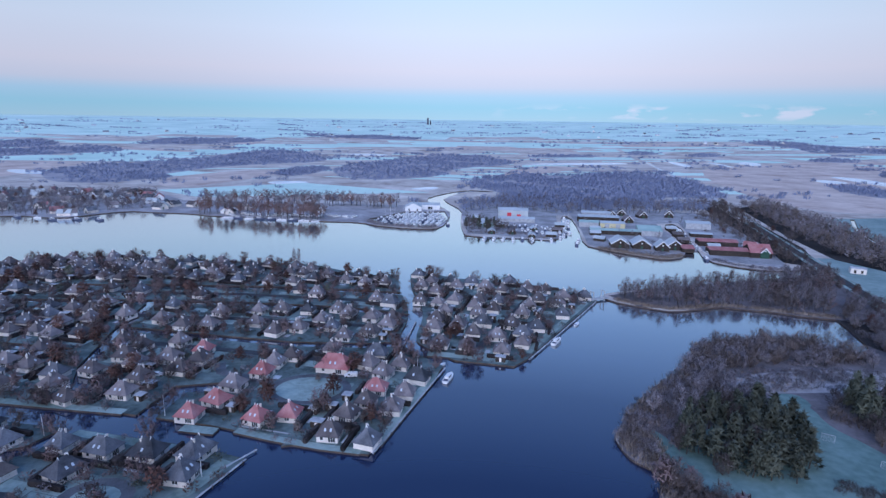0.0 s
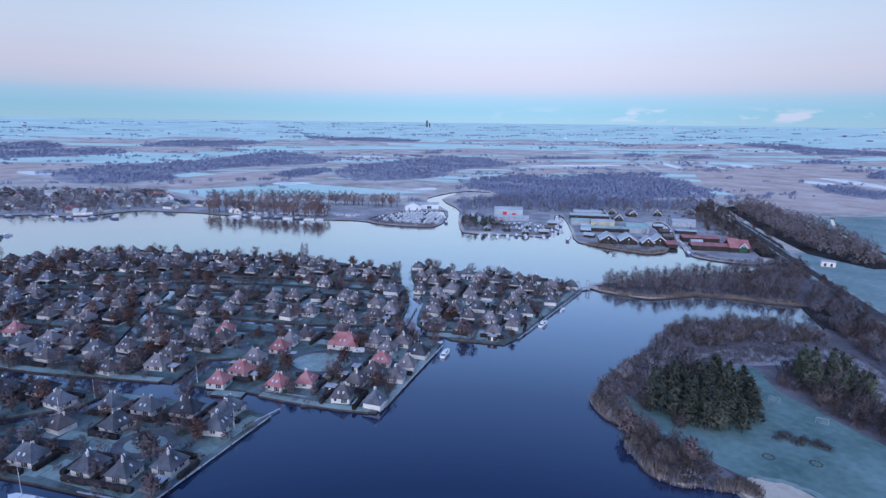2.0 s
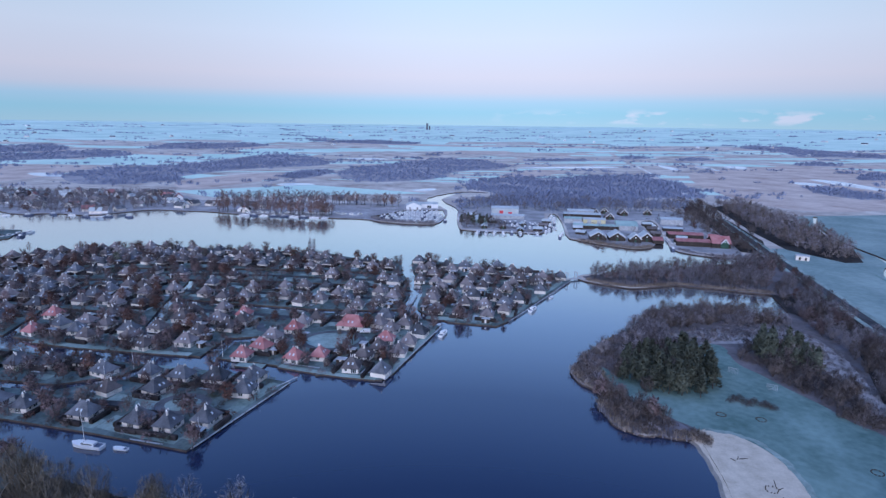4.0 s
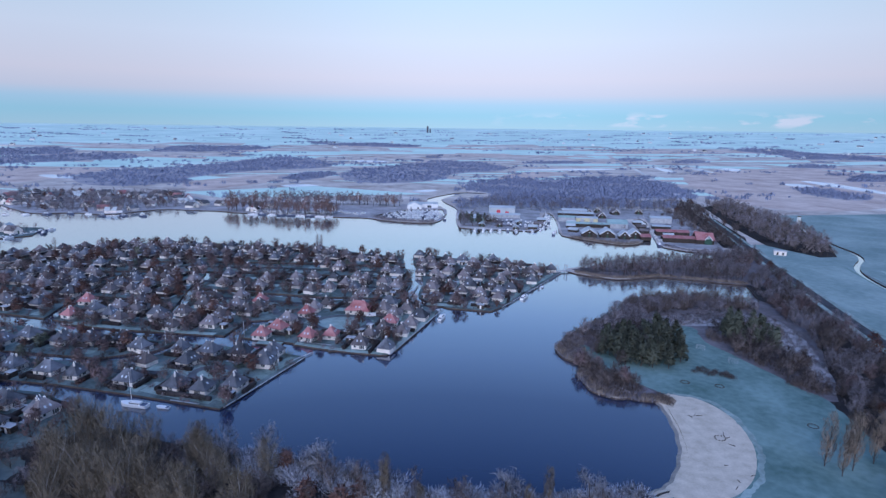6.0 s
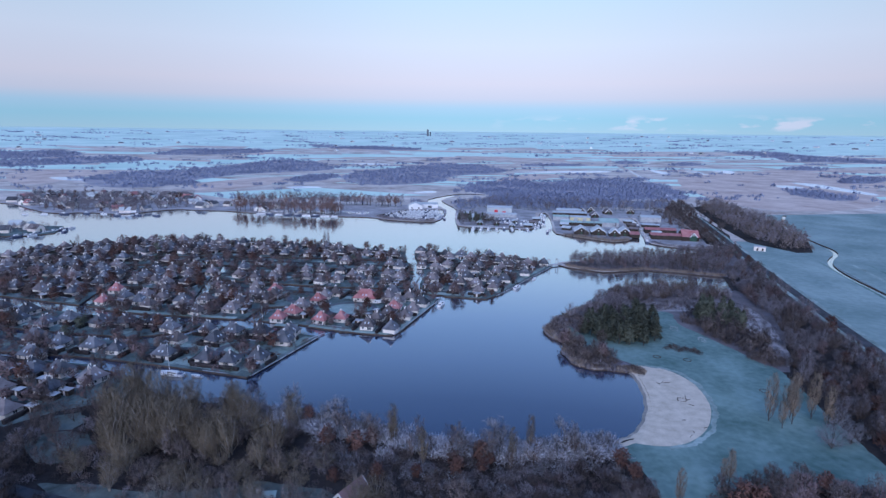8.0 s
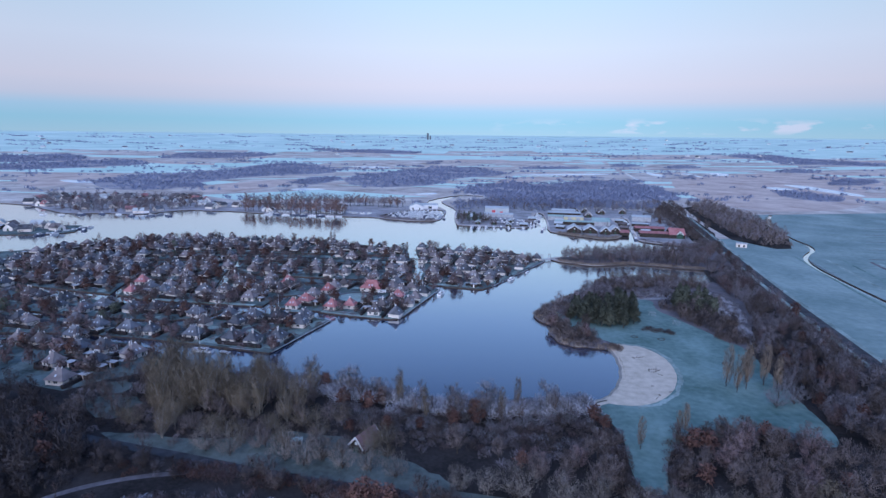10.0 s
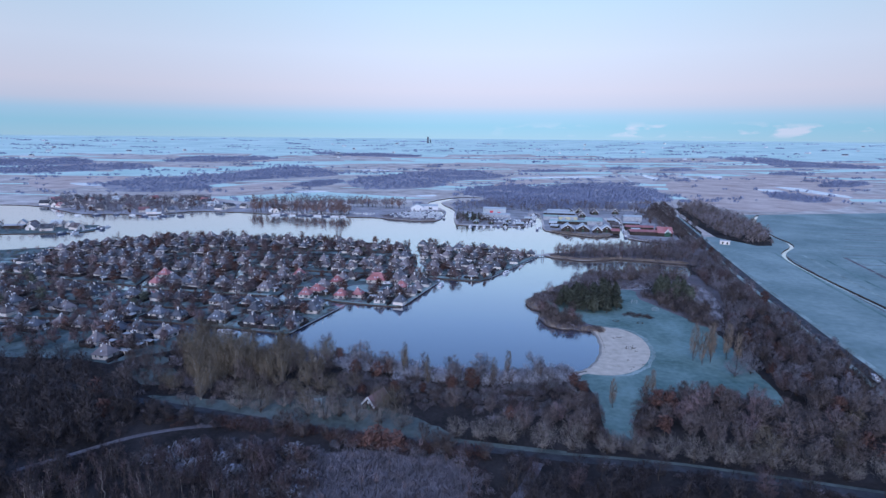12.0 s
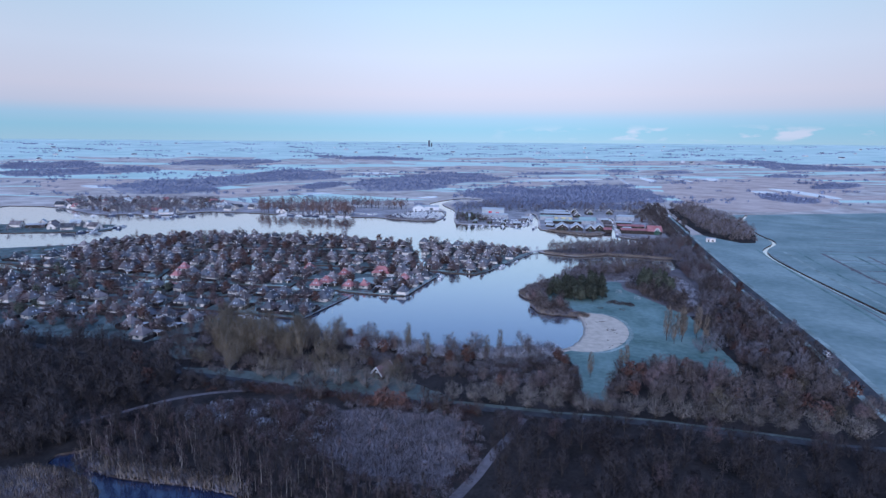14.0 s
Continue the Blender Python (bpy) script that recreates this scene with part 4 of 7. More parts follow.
def leafy_tree(seed, h=7.0, wide=5.0, leaves=700, size=0.42, cone=0.0, foot=0.15):
    """A trunk with limbs and a crown of many small leaf or needle clumps in lobes with gaps."""
    rng = np.random.default_rng(seed)
    (tv, tf), _ = bare_tree(seed, h, wide * 0.8, foot, 12, 40)
    lobes = 11 if cone < 0.5 else 16
    cs = []
    for k in range(lobes):
        s = (k + 0.5) / lobes
        a = k * 2.4 + rng.uniform(-0.5, 0.5)
        rad = wide / 2 * ((1 - s) * 0.8 + 0.1 if cone >= 0.5 else 0.62 * math.sin(math.pi * (0.2 + 0.75 * s)))
        cs.append((rad * math.cos(a), rad * math.sin(a), h * (foot + 0.1 + (0.92 - foot - 0.1) * s), wide * (0.20 if cone < 0.5 else 0.17 * (1.25 - s))))
    cs = np.array(cs)
    pick = rng.integers(0, lobes, leaves)
    d = rng.normal(size=(leaves, 3))
    d /= np.linalg.norm(d, axis=1)[:, None]
    feet = cs[pick, :3] + d * (cs[pick, 3] * rng.random(leaves) ** 0.4)[:, None] * np.array([1.1, 1.1, 0.85])
    ways = (d + rng.normal(size=(leaves, 3)) * 0.7) * size
    return (tv, tf), blades(rng, feet, ways, np.full(leaves, size * 0.42))


def reed_tuft(seed, n=26, h=1.9, wide=1.6):
    rng = np.random.default_rng(seed)
    feet = np.c_[rng.normal(size=(n, 2)) * wide / 2, np.zeros(n)]
    ways = np.c_[rng.normal(size=(n, 2)) * 0.35, rng.uniform(0.6, 1.0, n) * h]
    V, F = blades(rng, feet, ways, np.full(n, 0.11))
    return (np.zeros((0, 3)), np.zeros((0, 3), int)), (V, F)


def far_tree(seed, h=10.0):
    rng = np.random.default_rng(seed)
    n = 22
    feet = np.c_[rng.normal(size=(n, 2)) * 2.4, rng.uniform(0, h * 0.4, n)]
    ways = np.c_[rng.normal(size=(n, 2)) * 1.3, rng.uniform(0.25, 0.5, n) * h]
    return (np.zeros((0, 3)), np.zeros((0, 3), int)), blades(rng, feet, ways, np.full(n, 0.75))


KINDS = {
    "tree": [bare_tree(k, 9.5, 7, 0.2, 12, 320, 0.9, 1.6, 0.12) for k in range(4)],
    "mid": [bare_tree(10 + k, 9.5, 7, 0.2, 6, 90, 0.4, 1.6, 0.36) for k in range(4)],
    "tall": [bare_tree(20 + k, 16.5, 8.6, 0.1, 30, 1150, 1.9, 2.0, 0.085, 0.013, 1 + k % 3) for k in range(4)],
    "big": [bare_tree(130 + k, 13, 8, 0.15, 11, 280, 1.2, 2.0, 0.19, 0.011) for k in range(4)],
    "birch": [bare_tree(30 + k, 10.5, 4.4, 0.3, 9, 170, 1.3, 1.5, 0.14, 0.009) for k in range(4)],
    "pole": [bare_tree(35 + k, 9, 2.6, 0.4, 7, 90, 1.0, 0.9, 0.105, 0.013) for k in range(3)],
    "poplar": [bare_tree(40 + k, 14, 3.4, 0.05, 22, 700, 2.6, 1.9, 0.06, 0.006) for k in range(3)],
    "pollard": [bare_tree(50 + k, 6.5, 7, 0.25, 15, 480, 0.45, 1.0, 0.075, 0.016) for k in range(3)],
    "vase": [bare_tree(150 + k, 9.0, 10.5, 0.12, 24, 760, 1.3, 1.7, 0.075, 0.013, 2) for k in range(3)],
    "round": [bare_tree(160 + k, 8.8, 7.8, 0.06, 16, 700, 0.9, 1.5, 0.12, 0.014, 1 + k % 2) for k in range(5)],
    "low": [bare_tree(60 + k, 7.5, 5.8, 0.1, 10, 300, 1.0, 1.5, 0.13, 0.012, 2) for k in range(4)],
    "garden": [bare_tree(120 + k, 6.6, 6.2, 0.08, 9, 230, 0.8, 1.4, 0.20, 0.013, 1 + k % 2) for k in range(4)],
    "bush": [bush(70 + k, 3.2, 4.6, 230, 0.15, 5) for k in range(4)],
    "shrub": [bush(75 + k, 3.2, 4.6, 66, 0.38, 2) for k in range(4)],
    "rust": [leafy_tree(80 + k, 7, 5, 330, 0.56) for k in range(3)],
    "pine": [leafy_tree(90 + k, 11.5, 4.6, 640, 0.68, 1.0, 0.08) for k in range(5)],
    "reed": [reed_tuft(100 + k, 22, 2.1, 1.7) for k in range(4)],
    "far": [far_tree(110 + k) for k in range(4)],
}


for shapes in KINDS.values():
    for i, (wood, crown) in enumerate(shapes):
        wood = (np.asarray(wood[0], float), np.asarray(wood[1], int))
        shapes[i] = (*wood, smooth_normals(*wood)), rounded(np.asarray(crown[0], float), np.asarray(crown[1], int))


def spots_in(poly, gap, seed, jitter=0.45, keep=None):
    """Jittered places inside an outline."""
    rng = np.random.default_rng(seed)
    xs, ys = np.array([p[0] for p in poly]), np.array([p[1] for p in poly])
    gx, gy = np.meshgrid(np.arange(xs.min(), xs.max(), gap), np.arange(ys.min(), ys.max(), gap))
    px = gx.ravel() + rng.uniform(-jitter, jitter, gx.size) * gap
    py = gy.ravel() + rng.uniform(-jitter, jitter, gx.size) * gap
    ok = inside(list(poly), px, py)
    if keep is not None:
        zone = np.array(["heath"] * len(px), dtype=object)
        for name, p in ZONES:
            zone[inside(list(p), px, py)] = name
        ok &= np.isin(zone.astype(str), keep)
    return px[ok], py[ok]


def planted(name, label, places, mix, seed, low=0.8, high=1.2, ground=LAND_Z):
    """A whole wood or thicket as one mesh. mix: kind, share, trunk material, crown material."""
    px, py = places
    rng = np.random.default_rng(seed)
    mats, chunks, index = [], [], []
    share = np.array([m[1] for m in mix], float)
    pick = rng.choice(len(mix), len(px), p=share / share.sum())
    k0 = 0
    for i, (x, y) in enumerate(zip(px, py)):
        kind, _, tm, cm = mix[pick[i]]
        shapes = KINDS[kind]
        (tv, tf, tn), (cv, cf, cn) = shapes[rng.integers(len(shapes))]
        a, s = rng.uniform(0, 2 * math.pi), rng.uniform(low, high)
        R = np.array([[math.cos(a), -math.sin(a), 0], [math.sin(a), math.cos(a), 0], [0, 0, 1]]) * s
        base = np.array([x, y, ground + rise(x, y)])
        for v, f, nv, mt in ((tv, tf, tn, tm), (cv, cf, cn, cm)):
            if len(v):
                if mt not in mats:
                    mats.append(mt)
                chunks.append((v @ R.T + base, f + k0, nv @ R.T / s))
                k0 += len(v)
                index.append(np.full(len(f), mats.index(mt)))
    if not chunks:
        return None
    me = raw_mesh(name, np.concatenate([c[0] for c in chunks]), np.concatenate([c[1] for c in chunks]), [M[m] for m in mats], np.concatenate(index), np.concatenate([c[2] for c in chunks]))
    return tagged(new(name, me), label, name.replace("_", " "), kind="stuff")


LANDY = ["frost_scrub", "south_lawn", "garden", "scrub", "yard", "wood_floor", "lawn", "heath", "meadow", "reed", "near_field", "field", "pink"]
WF = ["scrub", "wood_floor", "heath", "reed"]
ROUND_MIX = [("round", 5, "bark", "twig"), ("round", 2, "bark", "red_twig"), ("tree", 2, "bark", "twig"), ("rust", 1.8, "bark", "rust"), ("round", 1.0, "bark", "yellow_twig"), ("bush", 3, "bark", "twig")]
FAR_MIX = [("mid", 6, "bark", "twig"), ("rust", 0.4, "bark", "rust"), ("shrub", 3, "bark", "twig")]
DARK_MIX = [("big", 5, "bark", "dark_twig"), ("tree", 4, "bark", "dark_twig"), ("low", 3, "bark", "dark_twig"), ("rust", 0.3, "bark", "rust"), ("bush", 2, "bark", "dark_twig")]
TALL_MIX = [("tall", 5, "pale_bark", "yellow_twig"), ("tree", 2, "bark", "twig"), ("low", 2, "bark", "twig"), ("bush", 3, "bark", "twig")]
LOW_MIX = [("round", 3, "bark", "alder"), ("low", 4, "bark", "alder"), ("tree", 3, "bark", "alder"), ("bush", 3, "bark", "alder"), ("round", 0.7, "bark", "sapling"), ("birch", 0.8, "bark", "dark_twig")]

planted("shore_wood", "tall leafless olive-brown trees along the lake's south shore", spots_in([(-121, 106), (-112, 111), (-62, 101), (-44, 95), (-44, 70), (-80, 72), (-104, 74), (-108, 88), (-116, 98)], 4.9, 1, keep=WF), TALL_MIX, 1)
planted("lawn_trees", "leafless trees and bushes on the grass behind the bungalows", spots_in([(-142, 88), (-128, 104), (-120, 104), (-108, 88), (-104, 74), (-110, 62), (-128, 66)], 5.2, 54, keep=["wood_floor", "south_lawn", "garden"]), [("tree", 3, "bark", "twig"), ("round", 2, "bark", "twig"), ("birch", 2, "bark", "dark_twig"), ("bush", 4, "bark", "twig"), ("bush", 2, "bark", "dark_twig"), ("low", 1, "bark", "violet_twig")], 54, 0.6, 1.1)
planted("dark_wood", "dense leafless brown wood beside the side road", spots_in([(-250, 98), (-182, 91), (-165, 92), (-147, 83), (-127, 64), (-175, 76), (-250, 88)], 5.4, 2, 0.4, keep=WF), DARK_MIX, 2, 0.7, 1.05)
planted("dark_wood", "dense leafless brown wood south of the side road", spots_in([(-240, 86), (-175, 72), (-112, 54), (-104, 46), (-112, 34), (-122, 20), (-150, 11), (-200, 20), (-240, 40)], 6.2, 3, 0.4, keep=WF), DARK_MIX, 3, 0.9, 1.35)
planted("dark_wood", "dark leafless trees on the pond's banks", spots_in([(-185, 24), (-150, 16), (-130, 8), (-119, 2), (-116, -7), (-122, -14), (-140, -14), (-185, -4)], 3.4, 311, keep=WF), DARK_MIX, 311, 0.7, 1.0)
planted("pond_scrub", "bare bushes and low trees between track and pond", spots_in([(-140, 6), (-124, 7), (-112, 16), (-100, 24), (-90, 12), (-104, -8), (-120, -3), (-134, 4)], 2.8, 313, keep=WF), [("bush", 4, "bark", "dark_twig"), ("low", 2, "bark", "dark_twig"), ("pole", 1, "bark", "sapling")], 313, 0.5, 0.85)
planted("dark_wood", "dark leafless scrub south of the pond", spots_in([(-185, 0), (-140, -10), (-130, -24), (-114, -48), (-110, -58), (-185, -58)], 4.2, 312, keep=WF), [("bush", 4, "bark", "dark_twig"), ("low", 2, "bark", "dark_twig"), ("bush", 1, "bark", "violet_twig")], 312, 0.7, 1.2)
planted("frosted_shrubs", "violet and frosted shrubs behind the shore", spots_in([(-44, 84), (-30, 64), (-4, 60), (20, 66), (54, 70), (61, 64), (62, 80), (30, 82), (0, 80)], 3.3, 51, keep=WF), [("bush", 3, "bark", "violet_twig"), ("bush", 2, "bark", "pale_frost"), ("bush", 2, "bark", "twig"), ("birch", 0.5, "bark", "twig"), ("rust", 0.5, "bark", "rust")], 51, 0.6, 1.1)
planted("frosted_shrubs", "low brown and violet bushes between shore and thicket", spots_in([(-8, 62), (-4, 53), (20, 55), (50, 55), (58, 50), (62, 66), (54, 71), (20, 67)], 2.9, 52, keep=WF), [("bush", 3, "bark", "twig"), ("bush", 2, "bark", "violet_twig"), ("bush", 1, "bark", "pale_frost"), ("bush", 0.6, "bark", "red_twig")], 52, 0.45, 0.95)
planted("path_shrubs", "low brown bushes under the trees by the side road", spots_in([(-128, 88), (-112, 84), (-44, 72), (-30, 62), (-44, 52), (-100, 52), (-112, 36), (-128, 40)], 3.6, 53, keep=WF), [("bush", 3, "bark", "twig"), ("bush", 1.5, "bark", "dark_twig"), ("bush", 1, "bark", "violet_twig")], 53, 0.4, 0.9)
for line in ([(60, 68), (59, 58), (57.5, 44), (56, 33)], [(74, 36), (76, 47), (82, 60.5), (92, 68), (106, 69.5), (116, 67.5), (128, 60)]):
    planted("path_shrubs", "bare brown bushes at the meadow's southern edge", spots_in(strip(line, 7), 2.5, 134, keep=WF + ["meadow"]), [("bush", 4, "bark", "twig"), ("bush", 1, "bark", "violet_twig"), ("low", 1, "bark", "twig"), ("bush", 1, "bark", "red_twig")], 134, 0.55, 1.0)
planted("path_shrubs", "dark scrub between the wood and the track", spots_in([(-128, 52), (-104, 50), (-96, 46), (-84, 42), (-100, 34), (-112, 24), (-122, 14), (-150, 11), (-132, 34)], 3.6, 135, keep=WF), [("bush", 3, "bark", "dark_twig"), ("low", 2, "bark", "dark_twig"), ("tree", 1, "bark", "dark_twig"), ("bush", 1, "bark", "twig")], 135, 0.55, 0.95)
planted("path_shrubs", "bare bushes where the meadow meets the side road", spots_in([(56, 30), (74, 27), (75, 33), (57, 36)], 2.6, 132), [("bush", 3, "bark", "twig"), ("bush", 1, "bark", "violet_twig")], 132, 0.5, 0.9)
planted("path_shrubs", "dark bushes between the track and the side road", spots_in([(-100, 38), (-98, 50), (-84, 45), (-60, 40), (-66, 35.5), (-90, 34.5)], 3.2, 133, keep=WF), [("bush", 3, "bark", "dark_twig"), ("bush", 1, "bark", "rust"), ("bush", 1, "bark", "violet_twig"), ("low", 0.5, "bark", "dark_twig")], 133, 0.4, 0.8)
planted("shore_trees", "slender leafless trees and shrubs on the lake shore", spots_in([(-46, 98), (-14, 91), (0, 85), (19, 84), (32, 84), (32, 74), (0, 72), (-46, 82)], 6.4, 4, keep=WF), [("birch", 4, "bark", "twig"), ("tree", 2, "bark", "twig"), ("bush", 3, "bark", "frost_twig"), ("poplar", 0.6, "bark", "yellow_twig"), ("rust", 0.5, "bark", "rust")], 4)
planted("lawn_trees", "tall pale leafless trees standing on the lawn by the side road", spots_in([(-112, 82), (-44, 74), (-24, 70), (-6, 58), (-12, 48), (-36, 47), (-70, 51), (-112, 60)], 6.0, 41, keep=["wood_floor", "lawn", "south_lawn", "meadow"]), [("tall", 1.2, "pale_bark", "yellow_twig"), ("vase", 3, "pale_bark", "yellow_twig"), ("vase", 1.5, "pale_bark", "twig"), ("tree", 2, "bark", "twig"), ("bush", 2, "bark", "twig")], 41, 0.6, 0.95)
planted("frosted_shrubs", "low shrubs white with hoar frost on the shore", spots_in(strip([(-78, 104), (-41, 96), (-14, 89), (0, 83), (19, 82), (41, 83), (62, 86)], 9), 2.1, 5, keep=WF), [("bush", 6, "bark", "frost_twig"), ("bush", 1.0, "bark", "pale_frost"), ("low", 0.5, "bark", "pale_frost")], 5, 0.9, 1.75)
planted("thicket", "mixed brown thicket between meadow and side road", spots_in([(-4, 54), (20, 56), (50, 56), (57, 52), (59, 42), (52, 32), (34, 38), (14, 50)], 6.4, 6, 0.36, keep=WF), [("tree", 4, "bark", "twig"), ("round", 3, "bark", "twig"), ("rust", 1.6, "bark", "rust"), ("round", 1.2, "bark", "red_twig"), ("bush", 3, "bark", "violet_twig")], 6, 0.75, 1.15)
planted("thicket", "leafless thicket between meadow and side road", spots_in([(76, 42), (82, 58), (92, 65), (111, 66), (131, 59), (150, 62), (166, 60), (172, 30), (160, 18), (120, 23), (92, 30)], 6.8, 7, 0.36, keep=WF), ROUND_MIX, 7, 0.75, 1.3)
planted("roadside_wood", "dense leafless wood along the straight road", spots_in([(140, 64), (144, 98), (146, 142), (158, 162), (170, 191), (179, 222), (184, 253), (193, 290), (200, 318), (226, 352), (246, 420), (252, 420), (240, 350), (213, 245), (193, 137), (186, 97), (174, 45)], 6.3, 8, 0.38, keep=WF), [("round", 4, "bark", "violet_twig"), ("round", 3, "bark", "twig"), ("round", 1.5, "bark", "red_twig"), ("rust", 0.8, "bark", "rust"), ("low", 2, "bark", "violet_twig"), ("bush", 3, "bark", "violet_twig")], 8, 0.7, 1.2)
planted("low_wood", "dense dark alder wood south of the side road", spots_in([(26, 20), (60, 14), (110, 6), (164, -3), (150, -50), (18, -55), (21, -20)], 6.6, 9, 0.34, keep=WF), LOW_MIX, 9, 0.8, 1.25)
planted("pole_wood", "slender reddish brown saplings around the marsh", spots_in([(-116, 4), (-108, 8), (-94, 13), (-76, 9), (-60, 3), (-44, -5), (-28, -18), (-10, -26), (6, -30), (12, -44), (12, -60), (-104, -60), (-104, -20), (-112, -8)], 3.0, 10, keep=WF), [("pole", 5, "bark", "sapling"), ("pole", 2, "pale_bark", "sapling"), ("birch", 2, "bark", "dark_twig"), ("bush", 2, "bark", "dark_twig")], 10, 0.7, 1.1)
planted("frosted_shrubs", "frosted willow shrubs on the marsh", spots_in([(-92, 20), (-75, 25), (-50, 27), (-34, 19), (-30, 1), (-44, -3), (-63, 2), (-82, 10)], 3.0, 11, keep=WF), [("bush", 1, "bark", "frost_twig"), ("bush", 4, "bark", "violet_twig"), ("bush", 3, "bark", "twig"), ("low", 2, "bark", "sapling")], 11, 0.7, 1.3)
planted("marsh_reed", "flattened frosted reed on the marsh", spots_in([(-60, 31), (16, 31), (16, -26), (-60, -26)], 1.2, 12, keep=["reed"]), [("reed", 1, "reed_stalk", "pale_reed")], 12, 0.5, 0.9)
planted("marsh_shrubs", "frosted bushes and saplings round the reed marsh", spots_in(strip([(-40, 22), (-20, 27), (10, 21), (17, 8), (14, -16), (6, -26), (-12, -25), (-26, -18), (-38, -4), (-40, 22)], 7), 2.8, 421, keep=WF), [("bush", 3, "bark", "violet_twig"), ("bush", 2, "bark", "sapling"), ("pole", 1, "bark", "sapling"), ("bush", 0.6, "bark", "pale_frost")], 421, 0.4, 0.9)
planted("marsh_saplings", "scattered bare saplings and bushes on the reed marsh", spots_in([(-40, 28), (18, 28), (18, -14), (-40, -14)], 5.6, 42, keep=["reed"]), [("bush", 3, "bark", "violet_twig"), ("pole", 1, "bark", "red_twig")], 42, 0.4, 0.9)
planted("path_shrubs", "bare shrubs beside the side road and the track", (np.array([x + random.uniform(-1.2, 1.2) for x, y in PATH_S for _ in range(9)]) + np.random.default_rng(4).uniform(-9, 9, 9 * len(PATH_S)), np.array([y - 3.4 for x, y in PATH_S for _ in range(9)]) + np.random.default_rng(5).uniform(-2.2, 0.6, 9 * len(PATH_S))), [("bush", 3, "bark", "dark_twig"), ("bush", 1, "bark", "violet_twig")], 43, 0.4, 0.8)
planted("path_shrubs", "rust-brown shrubs along the side road", spots_in(strip([(-75, 41), (-41, 33), (-14, 29), (20, 22)], 5), 2.8, 13, keep=WF), [("bush", 3, "bark", "rust"), ("bush", 3, "bark", "red_twig"), ("low", 1, "bark", "twig")], 13, 0.7, 1.2)
planted("path_shrubs", "clump of rust-red shrubs beside the side road", spots_in([(-25, 31), (-8, 29), (-8, 25), (-25, 26)], 2.4, 131), [("bush", 4, "bark", "rust"), ("rust", 1, "bark", "rust")], 131, 0.7, 1.1)
planted("bridge_wood", "leafless birches on the strip of land by the bridge", spots_in([(92, 352), (101, 336), (127, 331), (163, 333), (197, 321), (246, 400), (240, 418), (212, 394), (135, 369)], 3.7, 14, keep=["heath", "wood_floor", "scrub"]), [("birch", 6, "bark", "violet_twig"), ("mid", 2, "bark", "twig"), ("mid", 1, "bark", "red_twig"), ("shrub", 2, "bark", "violet_twig")], 14, 0.7, 1.1)
planted("peninsula_scrub", "violet-brown leafless trees along the inlet", spots_in([(92, 250), (98, 258), (112, 277), (157, 285), (178, 268), (174, 256), (132, 256), (101, 246)], 3.2, 15, keep=["heath", "wood_floor", "scrub"]), [("low", 4, "bark", "violet_twig"), ("round", 2, "bark", "twig"), ("shrub", 4, "bark", "violet_twig"), ("birch", 0.7, "bark", "twig")], 15, 0.65, 1.0)
planted("peninsula_scrub", "frosted bushes and bare scrub on the peninsula", spots_in([(57, 205), (66, 216), (82, 237), (92, 248), (104, 243), (112, 229), (104, 218), (90, 219), (80, 212), (72, 200)], 3.2, 151, keep=["heath", "wood_floor", "scrub"]), [("bush", 3, "bark", "violet_twig"), ("bush", 3, "bark", "twig"), ("low", 2, "bark", "violet_twig"), ("bush", 0.7, "bark", "pale_frost")], 151, 0.8, 1.4)
planted("peninsula_scrub", "low frosted shrubs on the marsh strip", spots_in([(100, 240), (130, 252), (180, 252), (178, 222), (170, 191), (159, 163), (150, 152), (158, 190), (164, 227), (138, 234)], 2.4, 152, keep=["frost_scrub"]), [("bush", 2, "bark", "pale_frost"), ("bush", 1.5, "bark", "violet_twig"), ("reed", 3, "reed_stalk", "pale_reed")], 152, 0.3, 0.75)
planted("peninsula_scrub", "pale frosted bushes behind the pine grove", spots_in([(84, 222), (104, 226), (122, 232), (140, 240), (172, 254), (130, 253), (96, 246), (86, 236)], 2.7, 153, keep=["scrub", "frost_scrub", "heath"]), [("bush", 3, "bark", "pale_frost"), ("bush", 3, "bark", "violet_twig"), ("reed", 3, "reed_stalk", "reed_stalk"), ("bush", 1, "bark", "twig")], 153, 0.4, 0.8)
planted("point_scrub", "frosted bushes on the western point of the peninsula", spots_in([(53, 198), (60, 212), (74, 212), (72, 196), (64, 190), (57, 186)], 2.8, 44, keep=["reed", "scrub", "heath"]), [("bush", 3, "bark", "violet_twig"), ("bush", 4, "bark", "twig")], 44, 0.6, 1.2)
planted("shore_scrub", "brown scrub on the peninsula's point", spots_in([(58, 180), (66, 176), (76, 165), (80, 157), (72, 151), (62, 155), (57, 168)], 3.0, 16, keep=["heath", "reed", "scrub"]), [("bush", 5, "bark", "twig"), ("low", 2.4, "bark", "twig"), ("rust", 0.4, "bark", "red_twig")], 16, 0.75, 1.25)
planted("pine_grove", "dark green pine grove on the peninsula", spots_in([(70, 194), (79, 212), (92, 219), (106, 216), (109, 200), (105, 184), (94, 174), (81, 176), (71, 185)], 4.3, 17, 0.5), [("pine", 6, "bark", "needle"), ("round", 1.0, "bark", "twig"), ("bush", 0.8, "bark", "twig")], 17, 0.7, 1.25)
